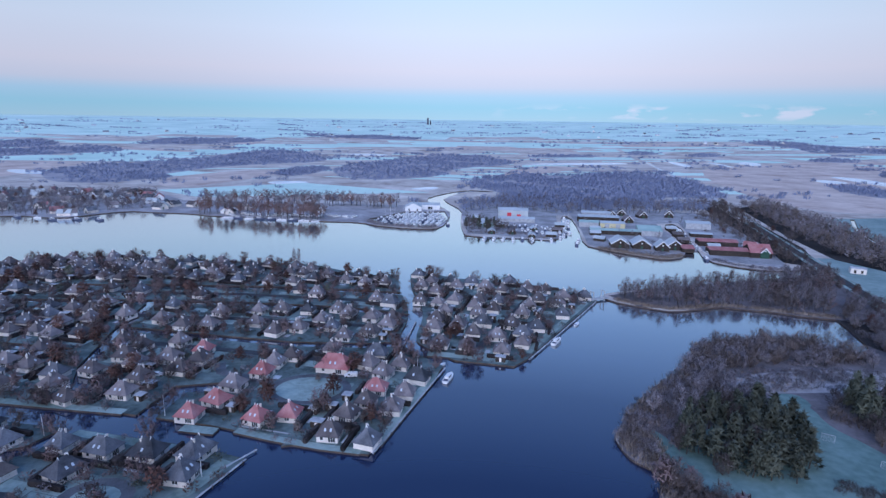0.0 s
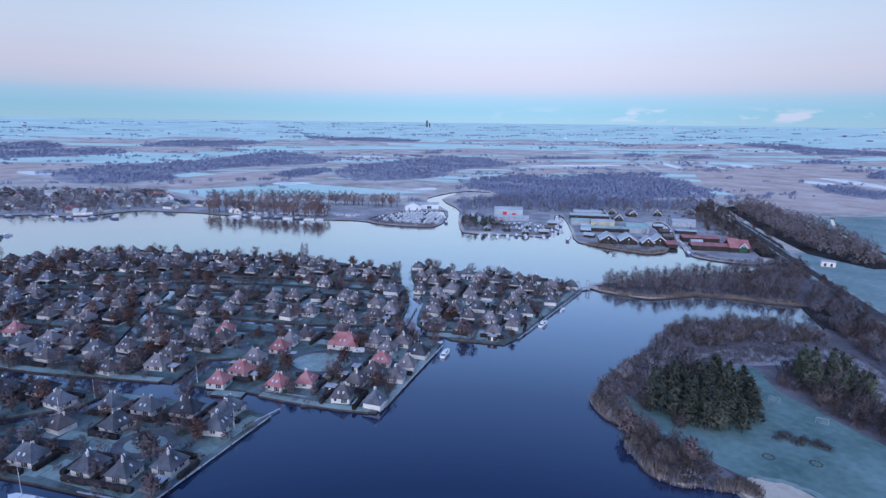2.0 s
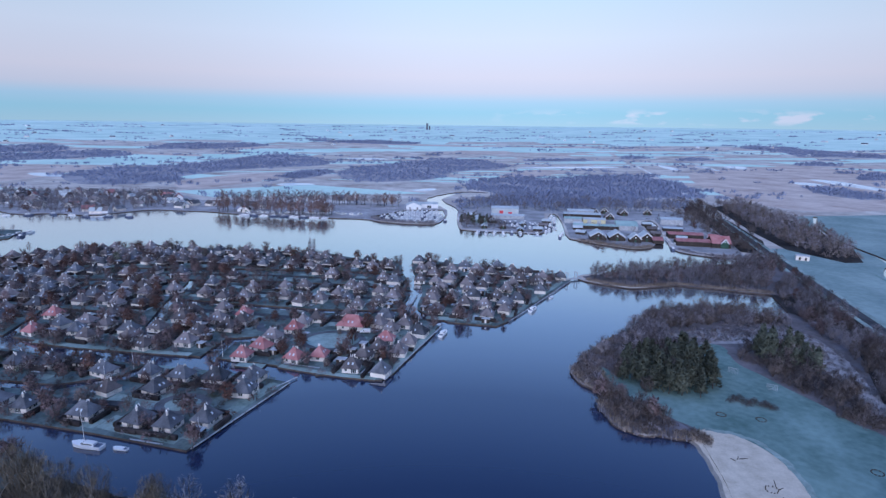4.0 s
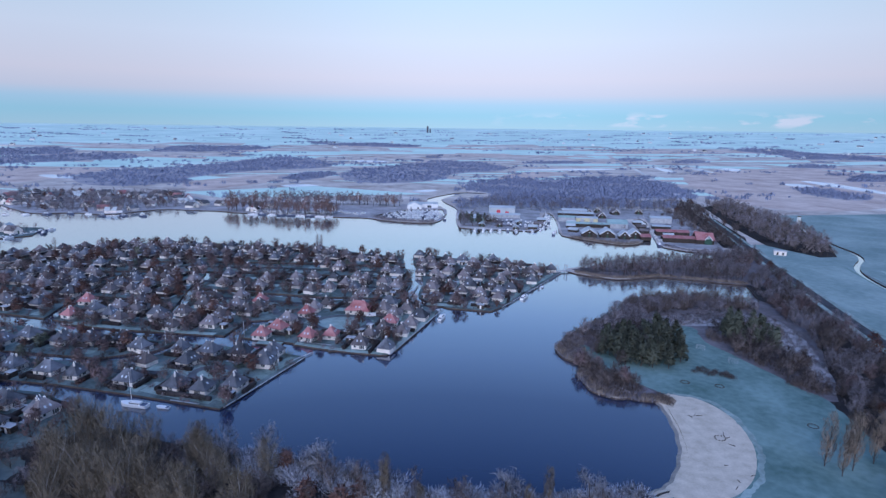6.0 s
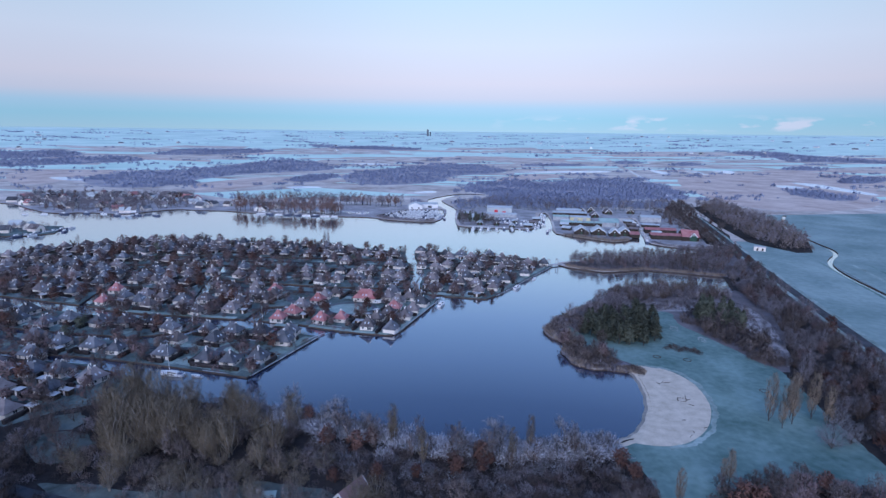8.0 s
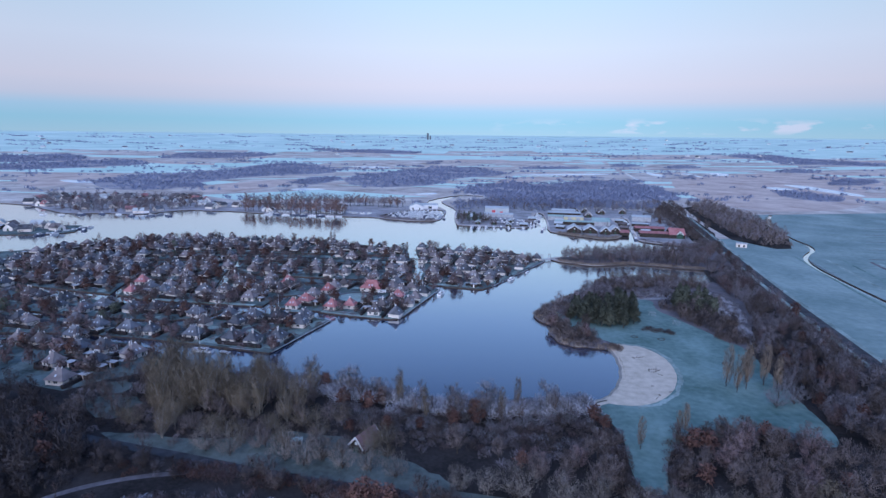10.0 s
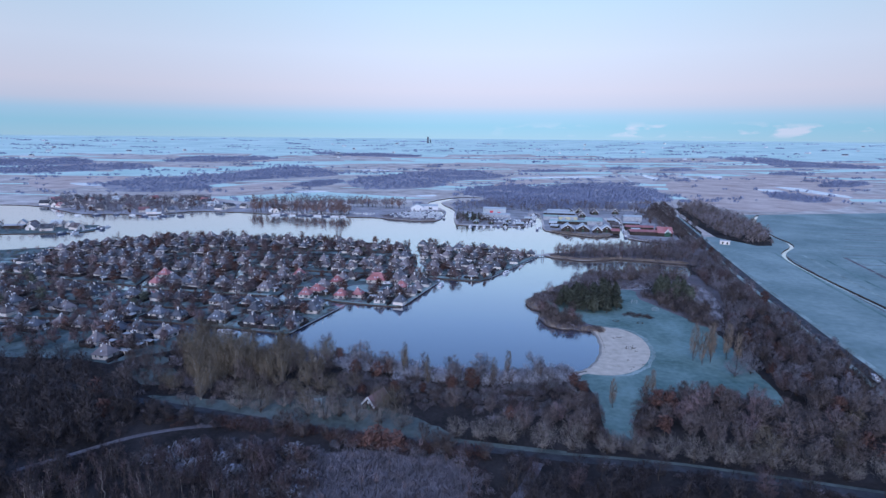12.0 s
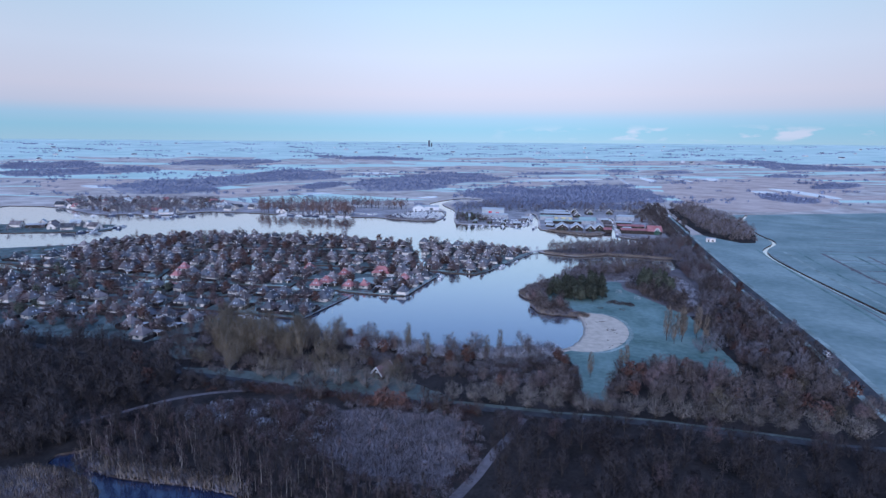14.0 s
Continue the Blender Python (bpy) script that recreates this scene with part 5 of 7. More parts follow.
planted("pine_grove", "dark pines beside the upper end of the meadow", spots_in([(133, 222), (146, 229), (163, 225), (158, 207), (154, 198), (140, 202), (136, 210)], 4.3, 18, 0.5), [("pine", 6, "bark", "needle"), ("round", 0.8, "bark", "twig")], 18, 0.75, 1.2)
planted("meadow_shrubs", "rounded brown bushes in front of the pines", spots_in([(126, 211), (133, 222), (138, 206), (154, 197), (157, 186), (156, 172), (149, 159), (142, 161), (141, 175), (134, 190), (133, 203)], 3.4, 182), [("bush", 4, "bark", "twig"), ("low", 2, "bark", "twig"), ("bush", 1, "bark", "violet_twig"), ("low", 0.8, "bark", "dark_twig")], 182, 0.8, 1.25)
planted("meadow_shrubs", "rounded brown bushes at the meadow's edge", spots_in([(139, 166), (150, 172), (156, 160), (150, 154), (143, 158)], 3.4, 181), [("bush", 1, "bark", "twig")], 181, 0.9, 1.4)
planted("reed_fringe", "tan reed along the water's edge", spots_in(strip([(157, 286), (109, 277), (98, 252), (80, 235), (61, 212), (54, 197), (56, 187), (61, 181), (58, 167), (61, 155), (68, 150), (75, 149), (83, 144)], 4.5), 1.3, 19, keep=LANDY), [("reed", 3, "reed_stalk", "reed_stalk"), ("reed", 2, "reed_stalk", "pale_reed"), ("shrub", 0.25, "bark", "violet_twig")], 19, 0.5, 1.3)
planted("reed_fringe", "tan reed along the strip by the bridge", spots_in(strip([(90, 342), (101, 334), (115, 327), (128, 330), (146, 336), (164, 331), (184, 323), (199, 319)], 2.6), 1.3, 20, keep=LANDY), [("reed", 1, "reed_stalk", "reed_stalk")], 20, 0.8, 1.2)
planted("reed_fringe", "tan reed round the boathouse point", spots_in(strip([(112.5, 476), (135.8, 457), (153.3, 445), (170.7, 454)], 7), 1.8, 21, keep=LANDY), [("reed", 1, "reed_stalk", "reed_stalk")], 21, 0.8, 1.3)
planted("reed_fringe", "pale reed beside the dark pond", spots_in([(-112, -9), (-97, -14), (-78, -18.5), (-61, -21.5), (-49, -26.5), (-49, -30), (-59, -27), (-78, -24), (-96, -21), (-105, -17)], 1.1, 22, keep=LANDY), [("reed", 1, "reed_stalk", "pale_reed"), ("reed", 1, "reed_stalk", "reed_stalk")], 22, 0.8, 1.3)
planted("reed_fringe", "frosted reed island in the dark pond", spots_in([(-133, -23), (-120, -18.5), (-109, -20.5), (-98, -25.5), (-93, -30), (-84, -44), (-114, -48)], 1.3, 221, keep=["reed"]), [("reed", 1, "reed_stalk", "pale_reed"), ("reed", 1.3, "reed_stalk", "reed_stalk")], 221, 0.7, 1.1)
planted("reed_fringe", "tan reed bed on the western point", spots_in([(55, 182), (55, 196), (60, 203), (65, 198), (65, 181)], 1.3, 192, keep=LANDY), [("reed", 1, "reed_stalk", "reed_stalk")], 192, 0.6, 1.1)
planted("reed_fringe", "tan reed clump at the head of the beach", spots_in([(76, 152), (85, 152.5), (88, 147), (84.5, 143)], 1.0, 191), [("reed", 3, "reed_stalk", "reed_stalk"), ("bush", 0.12, "bark", "twig")], 191, 0.5, 0.9)
planted("meadow_shrubs", "row of low brown shrubs on the meadow", spots_in([(103, 173), (108, 178), (122, 171), (120, 167)], 2.3, 23), [("bush", 1, "bark", "twig")], 23, 0.45, 0.75)
planted("road_belt", "leafless trees lining the far road", spots_in([(293, 705), (332, 753), (288, 520), (262, 440), (253, 426), (230, 440), (255, 549)], 6.2, 24, keep=WF), FAR_MIX, 24, 0.9, 1.2)
planted("road_belt", "leafless wood on the field side of the far road", spots_in([(340, 720), (390, 759), (370, 554), (341, 457), (315, 407), (300, 410), (288, 451), (302, 535)], 6.2, 25, keep=WF), [("mid", 4, "bark", "twig"), ("mid", 3, "bark", "violet_twig"), ("shrub", 2, "bark", "twig")], 25, 0.9, 1.2)
planted("shore_avenue", "row of bare brown trees on the north shore", spots_in(strip([(-275, 614), (-200, 602), (-135, 588)], 22), 7.0, 26, keep=LANDY), [("mid", 5, "bark", "avenue"), ("birch", 2, "bark", "avenue"), ("mid", 2, "bark", "violet_twig")], 26, 1.4, 2.1)
planted("shore_avenue", "bare trees between the boatyard and the meadow", spots_in(strip([(-300, 690), (-200, 690), (-70, 672)], 14), 6.5, 27, keep=LANDY), [("mid", 3, "bark", "violet_twig"), ("mid", 2, "bark", "avenue")], 27, 1.3, 1.9)
planted("spit_scrub", "dark scrub along the marina's spit", spots_in(strip([(-92, 582), (-72, 559), (-34, 550), (-20, 555)], 6), 3.0, 28, keep=LANDY), [("shrub", 1, "bark", "violet_twig")], 28, 0.8, 1.2)
planted("harbour_trees", "bare trees and scrub beside the boatyard", spots_in([(6, 545), (10, 532), (58, 530), (52, 550), (30, 580), (8, 600)], 6.5, 29), [("mid", 4, "bark", "twig"), ("shrub", 4, "bark", "violet_twig"), ("pine", 0.6, "bark", "needle")], 29, 0.8, 1.1)
planted("harbour_trees", "bare trees behind the boatyard halls, tinted bluish for haze", spots_in([(6, 640), (40, 668), (106.7, 651), (164.9, 653.1), (198.8, 659.4), (254.1, 651), (300, 700), (320, 735), (160, 750), (60, 770), (0, 700)], 7.0, 45, keep=LANDY), [("mid", 2, "bark", "violet_twig"), ("mid", 4, "bark", "far_twig"), ("shrub", 2, "bark", "far_twig")], 45, 0.9, 1.3)
planted("harbour_trees", "bare shrubs between the boatyard halls", spots_in([(97, 651), (120.3, 630), (114.5, 546), (184.3, 456), (198.8, 598.5), (270, 640), (247.3, 486), (232.8, 426)], 15, 46, keep=["yard", "frost_scrub"]), [("mid", 1, "bark", "violet_twig"), ("shrub", 3, "bark", "twig")], 46, 0.5, 0.9)
planted("harbour_trees", "bare trees on the harbour isle", spots_in([(-550, 470), (-455, 478), (-402, 476), (-386, 442), (-400, 428), (-550, 405)], 13, 47, keep=LANDY), [("mid", 4, "bark", "violet_twig"), ("shrub", 2, "bark", "twig")], 47, 0.7, 1.1)
planted("harbour_reed", "reed and low scrub along the boatyard's water edge", spots_in(strip([(8, 532), (58, 528), (85.4, 507)], 5), 3.4, 48, keep=LANDY), [("shrub", 2, "bark", "violet_twig"), ("reed", 2, "reed_stalk", "reed_stalk")], 48, 0.5, 0.9)
planted("road_belt", "leafless trees behind the red barns", spots_in([(238.6, 426), (254.1, 506), (280, 655), (254.1, 645.8), (244.4, 588), (242.5, 526), (238.6, 476)], 6.5, 49, keep=["yard", "frost_scrub", "wood_floor", "scrub"]), FAR_MIX, 49, 0.8, 1.1)
planted("harbour_reed", "reed along the shore below the red barns", spots_in(strip([(188.2, 444), (198.8, 427), (221.2, 418), (238.6, 414)], 6), 2.4, 50, keep=LANDY), [("reed", 3, "reed_stalk", "pale_reed"), ("shrub", 1, "bark", "violet_twig")], 50, 0.6, 1.1)
planted("harbour_trees", "bare shrubs round the boathouse point", spots_in([(108.6, 486), (114.5, 474), (135.8, 458), (155.2, 448), (172.7, 456), (180.4, 464), (170.7, 466), (145.5, 468), (122.2, 482)], 4.2, 491, keep=LANDY), [("shrub", 3, "bark", "violet_twig"), ("reed", 3, "reed_stalk", "reed_stalk"), ("mid", 0.4, "bark", "twig")], 491, 0.5, 0.8)
planted("village_wood", "bare trees among the houses of the far village", spots_in([(-640, 760), (-600, 668), (-510, 600), (-474, 578), (-388, 578), (-352, 628), (-330, 640), (-400, 770)], 8.5, 32, keep=LANDY), [("mid", 4, "bark", "violet_twig"), ("rust", 0.6, "bark", "rust"), ("shrub", 2, "bark", "violet_twig")], 32, 0.8, 1.2)
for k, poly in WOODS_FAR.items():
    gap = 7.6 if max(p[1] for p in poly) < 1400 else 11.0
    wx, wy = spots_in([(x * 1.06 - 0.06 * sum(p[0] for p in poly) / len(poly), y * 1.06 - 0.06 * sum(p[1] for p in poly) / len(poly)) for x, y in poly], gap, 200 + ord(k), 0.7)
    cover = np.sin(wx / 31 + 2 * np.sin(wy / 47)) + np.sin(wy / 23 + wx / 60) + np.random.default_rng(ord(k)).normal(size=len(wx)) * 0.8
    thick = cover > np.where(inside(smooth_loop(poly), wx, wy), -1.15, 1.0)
    planted("far_wood", "distant leafless woods, twigs coloured bluish for haze", (wx[thick], wy[thick]), [("far", 1, "far_twig", "far_twig")], 200 + ord(k), 0.35, 0.9)

# hedgerows, farm groves and scrub over the distant country
rng = np.random.default_rng(77)
hx, hy = [], []
for _ in range(230):
    d = rng.uniform(0.0, 1.0) ** 0.8 * 3000 + 1500
    a = rng.uniform(-0.86, 0.80)
    cx, cy = d * math.sin(a), d * math.cos(a)
    n = rng.integers(5, 26)
    run = rng.uniform(40, 260)
    t = rng.uniform(-0.5, 0.5, n)
    lean = rng.normal() * 0.15
    hx += list(cx + t * run + rng.normal(size=n) * 4)
    hy += list(cy + t * run * lean + rng.normal(size=n) * 8)
for _ in range(75):
    d, a = rng.uniform(700, 1750), rng.uniform(-0.8, 0.75)
    n = rng.integers(2, 14)
    hx += list(d * math.sin(a) + rng.normal(size=n) * 26)
    hy += list(d * math.cos(a) + rng.normal(size=n) * 12)
hx, hy = np.array(hx), np.array(hy)
zone = np.array(["heath"] * len(hx), dtype=object)
for name, p in ZONES:
    zone[inside(list(p), hx, hy)] = name
ok = np.isin(zone.astype(str), ["heath", "field", "pink", "meadow", "far_floor"])
planted("far_hedgerow", "hedgerows and farm groves on the plain, coloured bluish for haze", (hx[ok], hy[ok]), [("far", 1, "far_twig", "far_twig")], 78, 0.45, 1.1)

# ---- trees that stand singly ----
def tree_thing(name, kind, k, x, y, s, crown, label, category="tree", group=""):
    key = (kind, k, crown)
    if key not in TREE_MESHES:
        (tv, tf, tn), (cv, cf, cn) = KINDS[kind][k]
        TREE_MESHES[key] = raw_mesh("trunk", tv, tf, [M["bark"]], None, tn), raw_mesh("crown", cv, cf, [M[crown]], None, cn)
    root = new(name, None)
    for part_name, me in zip(("trunk", "crown"), TREE_MESHES[key]):
        ob = new(part_name, me)
        ob.parent = root
    root.matrix_basis = pose(x, y, LAND_Z, 0, 0, random.uniform(0, 360)) @ Matrix.Diagonal((s, s, s, 1))
    return tagged(root, label, category, group)


TREE_MESHES = {}
for i, (x, y, s) in enumerate(((118, 107, 0.95), (120, 102, 0.85), (125, 105, 1.0), (127, 110, 0.9), (134, 109, 0.95), (136, 103, 0.8))):
    tree_thing("poplar", "poplar", i % 3, x, y, s * 1.45, "tan_twig", "slender leafless poplar on the frosted meadow", group="poplars on the meadow")
for i, (x, y, s) in enumerate(((129, 90, 1.3), (137, 93, 1.2), (139, 104, 1.1))):
    tree_thing("meadow_tree", "vase", i % 3, x, y, s * 0.8, "pale_frost", "pale frosted spreading tree on the meadow", group="frosted trees on the meadow")
for i, (x, y, s) in enumerate(((68, 58, 0.75), (83, 66, 0.65), (86, 68, 0.75))):
    tree_thing("sapling", "poplar", i % 3, x, y, s * 1.2, "tan_twig", "young leafless tree on the frosted meadow", group="saplings on the meadow")
for i, (x, y) in enumerate(((9, 34), (17.5, 33), (26, 31), (38, 28), (47, 27), (58, 25.5), (67, 25.5), (76, 23.5), (84, 22.5), (93, 21.5), (99, 20), (107, 19), (116, 16.5), (126, 14), (137, 11.5), (148, 9))):
    tree_thing("vase_tree", "vase", i % 3, x, y, random.uniform(0.95, 1.2) if i > 1 else 0.85, "pale_twig", "spreading pale leafless tree beside the side road", group="row of trees along the side road")
for i, (x, y) in enumerate(((-72, 51), (-63, 49), (-45, 46), (-38, 44.5), (-33, 47), (-26, 43), (-18, 42), (-10, 39))):
    tree_thing("lawn_tree", "vase", i % 3, x, y, random.uniform(0.9, 1.2), "pale_twig", "spreading leafless tree on the lawn by the side road", group="trees on the roadside lawn")
for x, y in ((-111, 418), (-107.5, 417)):
    tree_thing("poplar", "poplar", int(x) % 3, x, y - 14, 0.95, "violet_twig", "tall narrow poplar at the edge of the village", group="poplars of the village")
tree_thing("round_tree", "pollard", 1, 96, 346, 1.2, "violet_twig", "round leafless tree beside the white bridge")
for x, y, s in ((-47, 208, 0.75), (-44, 222, 1.2), (-30, 203, 0.6), (-52, 232, 0.5), (-50, 197, 0.6), (-82, 152, 0.9), (-79, 165, 1.1), (-130, 160, 0.9), (-101, 203, 0.4), (-215, 262, 1.5), (-207, 328, 1.3), (-184, 276, 1.2)):
    tree_thing("garden_tree", "rust", int(abs(x)) % 3, x, y, s, "rust" if s > 1 else "twig", "brown-leaved tree in a garden", group="garden trees")

random.seed(9)
count = 0
while count < 290:
    x, y = random.uniform(-330, 70) if random.random() < 0.6 else random.uniform(-300, -120), random.uniform(105, 410)
    if not (within(VILLAGE, x, y) or y < 150) or zone_at(x, y) not in GREEN or min(math.hypot(x - a, y - b) for a, b in placed) < 6.0 or math.hypot(x + 54, y - 226) < 16:
        continue
    kind = random.choices(("garden", "rust", "birch"), (6, 2.0, 0.8))[0]
    crown = {"garden": random.choice(("red_twig", "red_twig", "twig")), "rust": random.choice(("rust", "rust", "needle", "red_twig")), "birch": "twig"}[kind]
    word = {"rust": "brown-leaved", "needle": "dark evergreen", "twig": "leafless brown", "red_twig": "leafless russet"}[crown]
    tree_thing("garden_tree", kind, random.randrange(3), x, y, random.choice((0.6, 0.75, 0.9, 1.1, 1.25)) * random.uniform(0.85, 1.1), crown, word + " tree in a village garden", group="garden trees")
    count += 1
px, py = spots_in([(-380, 100), (75, 100), (75, 415), (-380, 415)], 5.0, 55, keep=["lawn", "garden"])
far_off = np.array([min((x - a) ** 2 + (y - b) ** 2 for a, b in placed) > 5.6 ** 2 and within(VILLAGE, x, y) and math.hypot(x + 54, y - 226) > 15 for x, y in zip(px, py)])
pick = far_off & (np.random.default_rng(3).random(len(px)) < 0.55)
px2, py2 = spots_in([(-340, 100), (75, 100), (75, 415), (-340, 415)], 8.6, 57, keep=["lawn", "garden"])
ok2 = np.array([min((x - a) ** 2 + (y - b) ** 2 for a, b in placed) > 5.2 ** 2 and (within(VILLAGE, x, y) or y < 150) and math.hypot(x + 54, y - 226) > 15 for x, y in zip(px2, py2)])
ok2 &= np.random.default_rng(9).random(len(px2)) < np.where(px2 < -100, 0.85, 0.5)
planted("garden_thicket", "russet leafless trees between the bungalows", (px2[ok2], py2[ok2]), [("garden", 4, "bark", "red_twig"), ("rust", 1.2, "bark", "red_twig"), ("garden", 2, "bark", "dark_twig"), ("garden", 1, "bark", "twig"), ("rust", 0.7, "bark", "rust")], 58, 0.65, 1.35)
planted("garden_shrubs", "brown shrubs and bare bushes in the village gardens", (px[pick], py[pick]), [("shrub", 5, "bark", "red_twig"), ("shrub", 2, "bark", "dark_twig"), ("shrub", 1, "bark", "violet_twig"), ("shrub", 1.3, "bark", "rust"), ("shrub", 1, "bark", "needle")], 56, 0.4, 1.05)


# ---- hedges, sheds, jetties ----
def hedge_mesh(length, seed):
    rng = random.Random(seed)
    bm = bmesh.new()
    nx = int(length / 0.9)
    rows = []
    for i in range(nx + 1):
        x = -length / 2 + length * i / nx
        ring = [(-0.6, -0.1), (-0.7, 0.9), (-0.5, 1.6), (0.5, 1.6), (0.7, 0.9), (0.6, -0.1)]
        rows.append([bm.verts.new((x + rng.uniform(-0.15, 0.15), y + rng.uniform(-0.12, 0.12), z + rng.uniform(-0.12, 0.12) * (z > 0))) for y, z in ring])
    for a, b in zip(rows, rows[1:]):
        for k in range(5):
            bm.faces.new((a[k], b[k], b[k + 1], a[k + 1]))
    bm.faces.new(rows[0])
    bm.faces.new(rows[-1][::-1])
    me = bpy.data.meshes.new("hedge")
    bm.to_mesh(me)
    bm.free()
    me.materials.append(M["hedge"])
    return me


HEDGES = [hedge_mesh(n, k) for k, n in enumerate((8, 11, 15))]
made = 0
for x, y in placed:
    for side in (0, 1):
        if made >= 298 or random.random() < 0.1:
            continue
        me = random.choice(HEDGES)
        turn = GRID_TURN + 90 * side
        off = Vector((random.choice((-1, 1)) * 6.0 * side, random.choice((-1, 1)) * 5.8 * (1 - side))).to_3d()
        p = Matrix.Rotation(radians(GRID_TURN), 3, "Z") @ off + Vector((x, y, LAND_Z))
        half = max(v.co.x for v in me.vertices)
        ends = [p + Matrix.Rotation(radians(turn), 3, "Z") @ Vector((s * half, 0, 0)) for s in (-1, 0, 1)]
        if any(zone_at(e.x, e.y) not in GREEN for e in ends) or any(math.hypot(e.x - a, e.y - b) < 4.7 for e in ends for a, b in placed):
            continue
        ob = new("hedge", me)
        ob.matrix_basis = Matrix.Translation(p) @ pose(0, 0, 0, 0, 0, turn)
        tagged(ob, "clipped dark brown garden hedge between bungalow plots", "hedge", "garden hedges")
        made += 1


# the hedges of the farther gardens, joined
rngh = random.Random(17)
hv, hf = [], []
for x, y in placed[60:]:
    for side in (0, 1):
        me = rngh.choice(HEDGES)
        m = pose(x, y, LAND_Z, 0, 0, GRID_TURN) @ pose(rngh.choice((-1, 1)) * 6.1 * side, rngh.choice((-1, 1)) * 5.9 * (1 - side), 0, 0, 0, 90 * side)
        half = max(v.co.x for v in me.vertices)
        ends = [m @ Vector((s * half, 0, 0)) for s in (-1, 0, 1)]
        if any(zone_at(e.x, e.y) not in GREEN for e in ends) or any(math.hypot(e.x - a, e.y - b) < 4.5 for e in ends for a, b in placed):
            continue
        k = len(hv)
        hv += [tuple(m @ v.co) for v in me.vertices]
        hf += [tuple(k + i for i in p.vertices) for p in me.polygons]
tagged(new("hedge_rows", mesh_from("hedge_rows", hv, hf, M["hedge"])), "dark clipped hedges of the farther gardens", "hedges", kind="stuff")


terraces, tv, tf = 0, [], []
rngt = random.Random(31)
for x, y in placed:
    a = radians(GRID_TURN + rngt.choice((0, 90, 180, 270)))
    w, d = rngt.uniform(2.6, 4.6), rngt.uniform(2.0, 3.2)
    cx, cy = x + 6.2 * math.cos(a), y + 6.2 * math.sin(a)
    if not dry(cx, cy, 2.4) or min(math.hypot(cx - p, cy - q) for p, q in placed) < 5.8:
        continue
    m = pose(cx, cy, LAND_Z, 0, 0, math.degrees(a))
    bm = bmesh.new()
    box(bm, -d / 2, d / 2, -w / 2, w / 2, -0.1, 0.07)
    if terraces < 90:
        slab = part("terrace", bm, M["paving"])
        slab.matrix_basis = m
        tagged(slab, "pale frosted paved terrace beside a bungalow", "terrace", "garden terraces")
        terraces += 1
    else:
        k = len(tv)
        bm.verts.index_update()
        tv += [tuple(m @ v.co) for v in bm.verts]
        tf += [tuple(k + v.index for v in f.verts) for f in bm.faces]
        bm.free()
tagged(new("terraces", mesh_from("terraces", tv, tf, M["paving"])), "pale paved terraces of the farther gardens", "terraces", kind="stuff")


def build_shed(w, d, h):
    root = new("garden_shed", None)
    bm = bmesh.new()
    box(bm, -w / 2, w / 2, -d / 2, d / 2, -0.05, h)
    part("wall", bm, M["timber"], root)
    bm = bmesh.new()
    box(bm, -w / 2 - 0.2, w / 2 + 0.2, -d / 2 - 0.2, d / 2 + 0.2, h, h + 0.16)
    part("roof", bm, M["deck"], root, "flat frosted roof")
    bm = bmesh.new()
    box(bm, -0.45, 0.45, -d / 2 - 0.05, -d / 2 + 0.02, 0.0, h - 0.3)
    part("door", bm, M["brick"], root)
    return tagged(root, "small dark timber shed with a flat frosted roof", "shed", "garden sheds")


sheds = [build_shed(4, 2.6, 2.2), build_shed(3, 3, 2.1)]
made = 0
for x, y in placed:
    a = random.uniform(0, 2 * math.pi)
    sx, sy = x + 8.2 * math.cos(a), y + 8.2 * math.sin(a)
    if made < 110 and dry(sx, sy, 2.4) and min(math.hypot(sx - p, sy - q) for p, q in placed) > 6.8:
        copy_thing(random.choice(sheds), pose(sx, sy, LAND_Z, 0, 0, GRID_TURN))
        made += 1
for ob in sheds:
    for o in (*ob.children_recursive, ob):
        bpy.data.objects.remove(o)


def jetty(line, width=0.6):
    """A boardwalk on posts along a bank."""
    a, b = Vector(line[0]), Vector(line[1])
    d = b - a
    n = d.length
    root = new("jetty", None)
    bm = bmesh.new()
    box(bm, 0, n, -width / 2, width / 2, 0.62, 0.78)
    part("deck", bm, M["deck"], root)
    for k in range(int(n / 6) + 1):
        bm = bmesh.new()
        x = min(0.3 + 6 * k, n - 0.2)
        bmesh.ops.create_cone(bm, cap_ends=True, segments=7, radius1=0.14, radius2=0.12, depth=2.2, matrix=pose(x, -width / 2 - 0.1, 0.1))
        part("post", bm, M["timber"], root)
    root.matrix_basis = pose(a.x, a.y, 0, 0, 0, math.degrees(math.atan2(d.y, d.x)))
    return tagged(root, "frosted timber boardwalk along the water", "jetty", "boardwalks of the village")


for line in (((-24.3, 185.5), (-4, 247)), ((-78, 134), (-61, 181)), ((31, 257), (55, 298)), ((55, 298), (78, 338)), ((-59.5, 186), (-66, 176)), ((-24, 262), (-20, 300)), ((-70, 199), (-52, 195)), ((-100, 138.5), (-88, 136)), ((-84, 574), (-24, 570)), ((-84, 594), (-14, 590)), ((-70, 612), (-14, 610)), ((23, 513), (82, 504)), ((-230, 592), (-140, 577))):
    jetty(line)


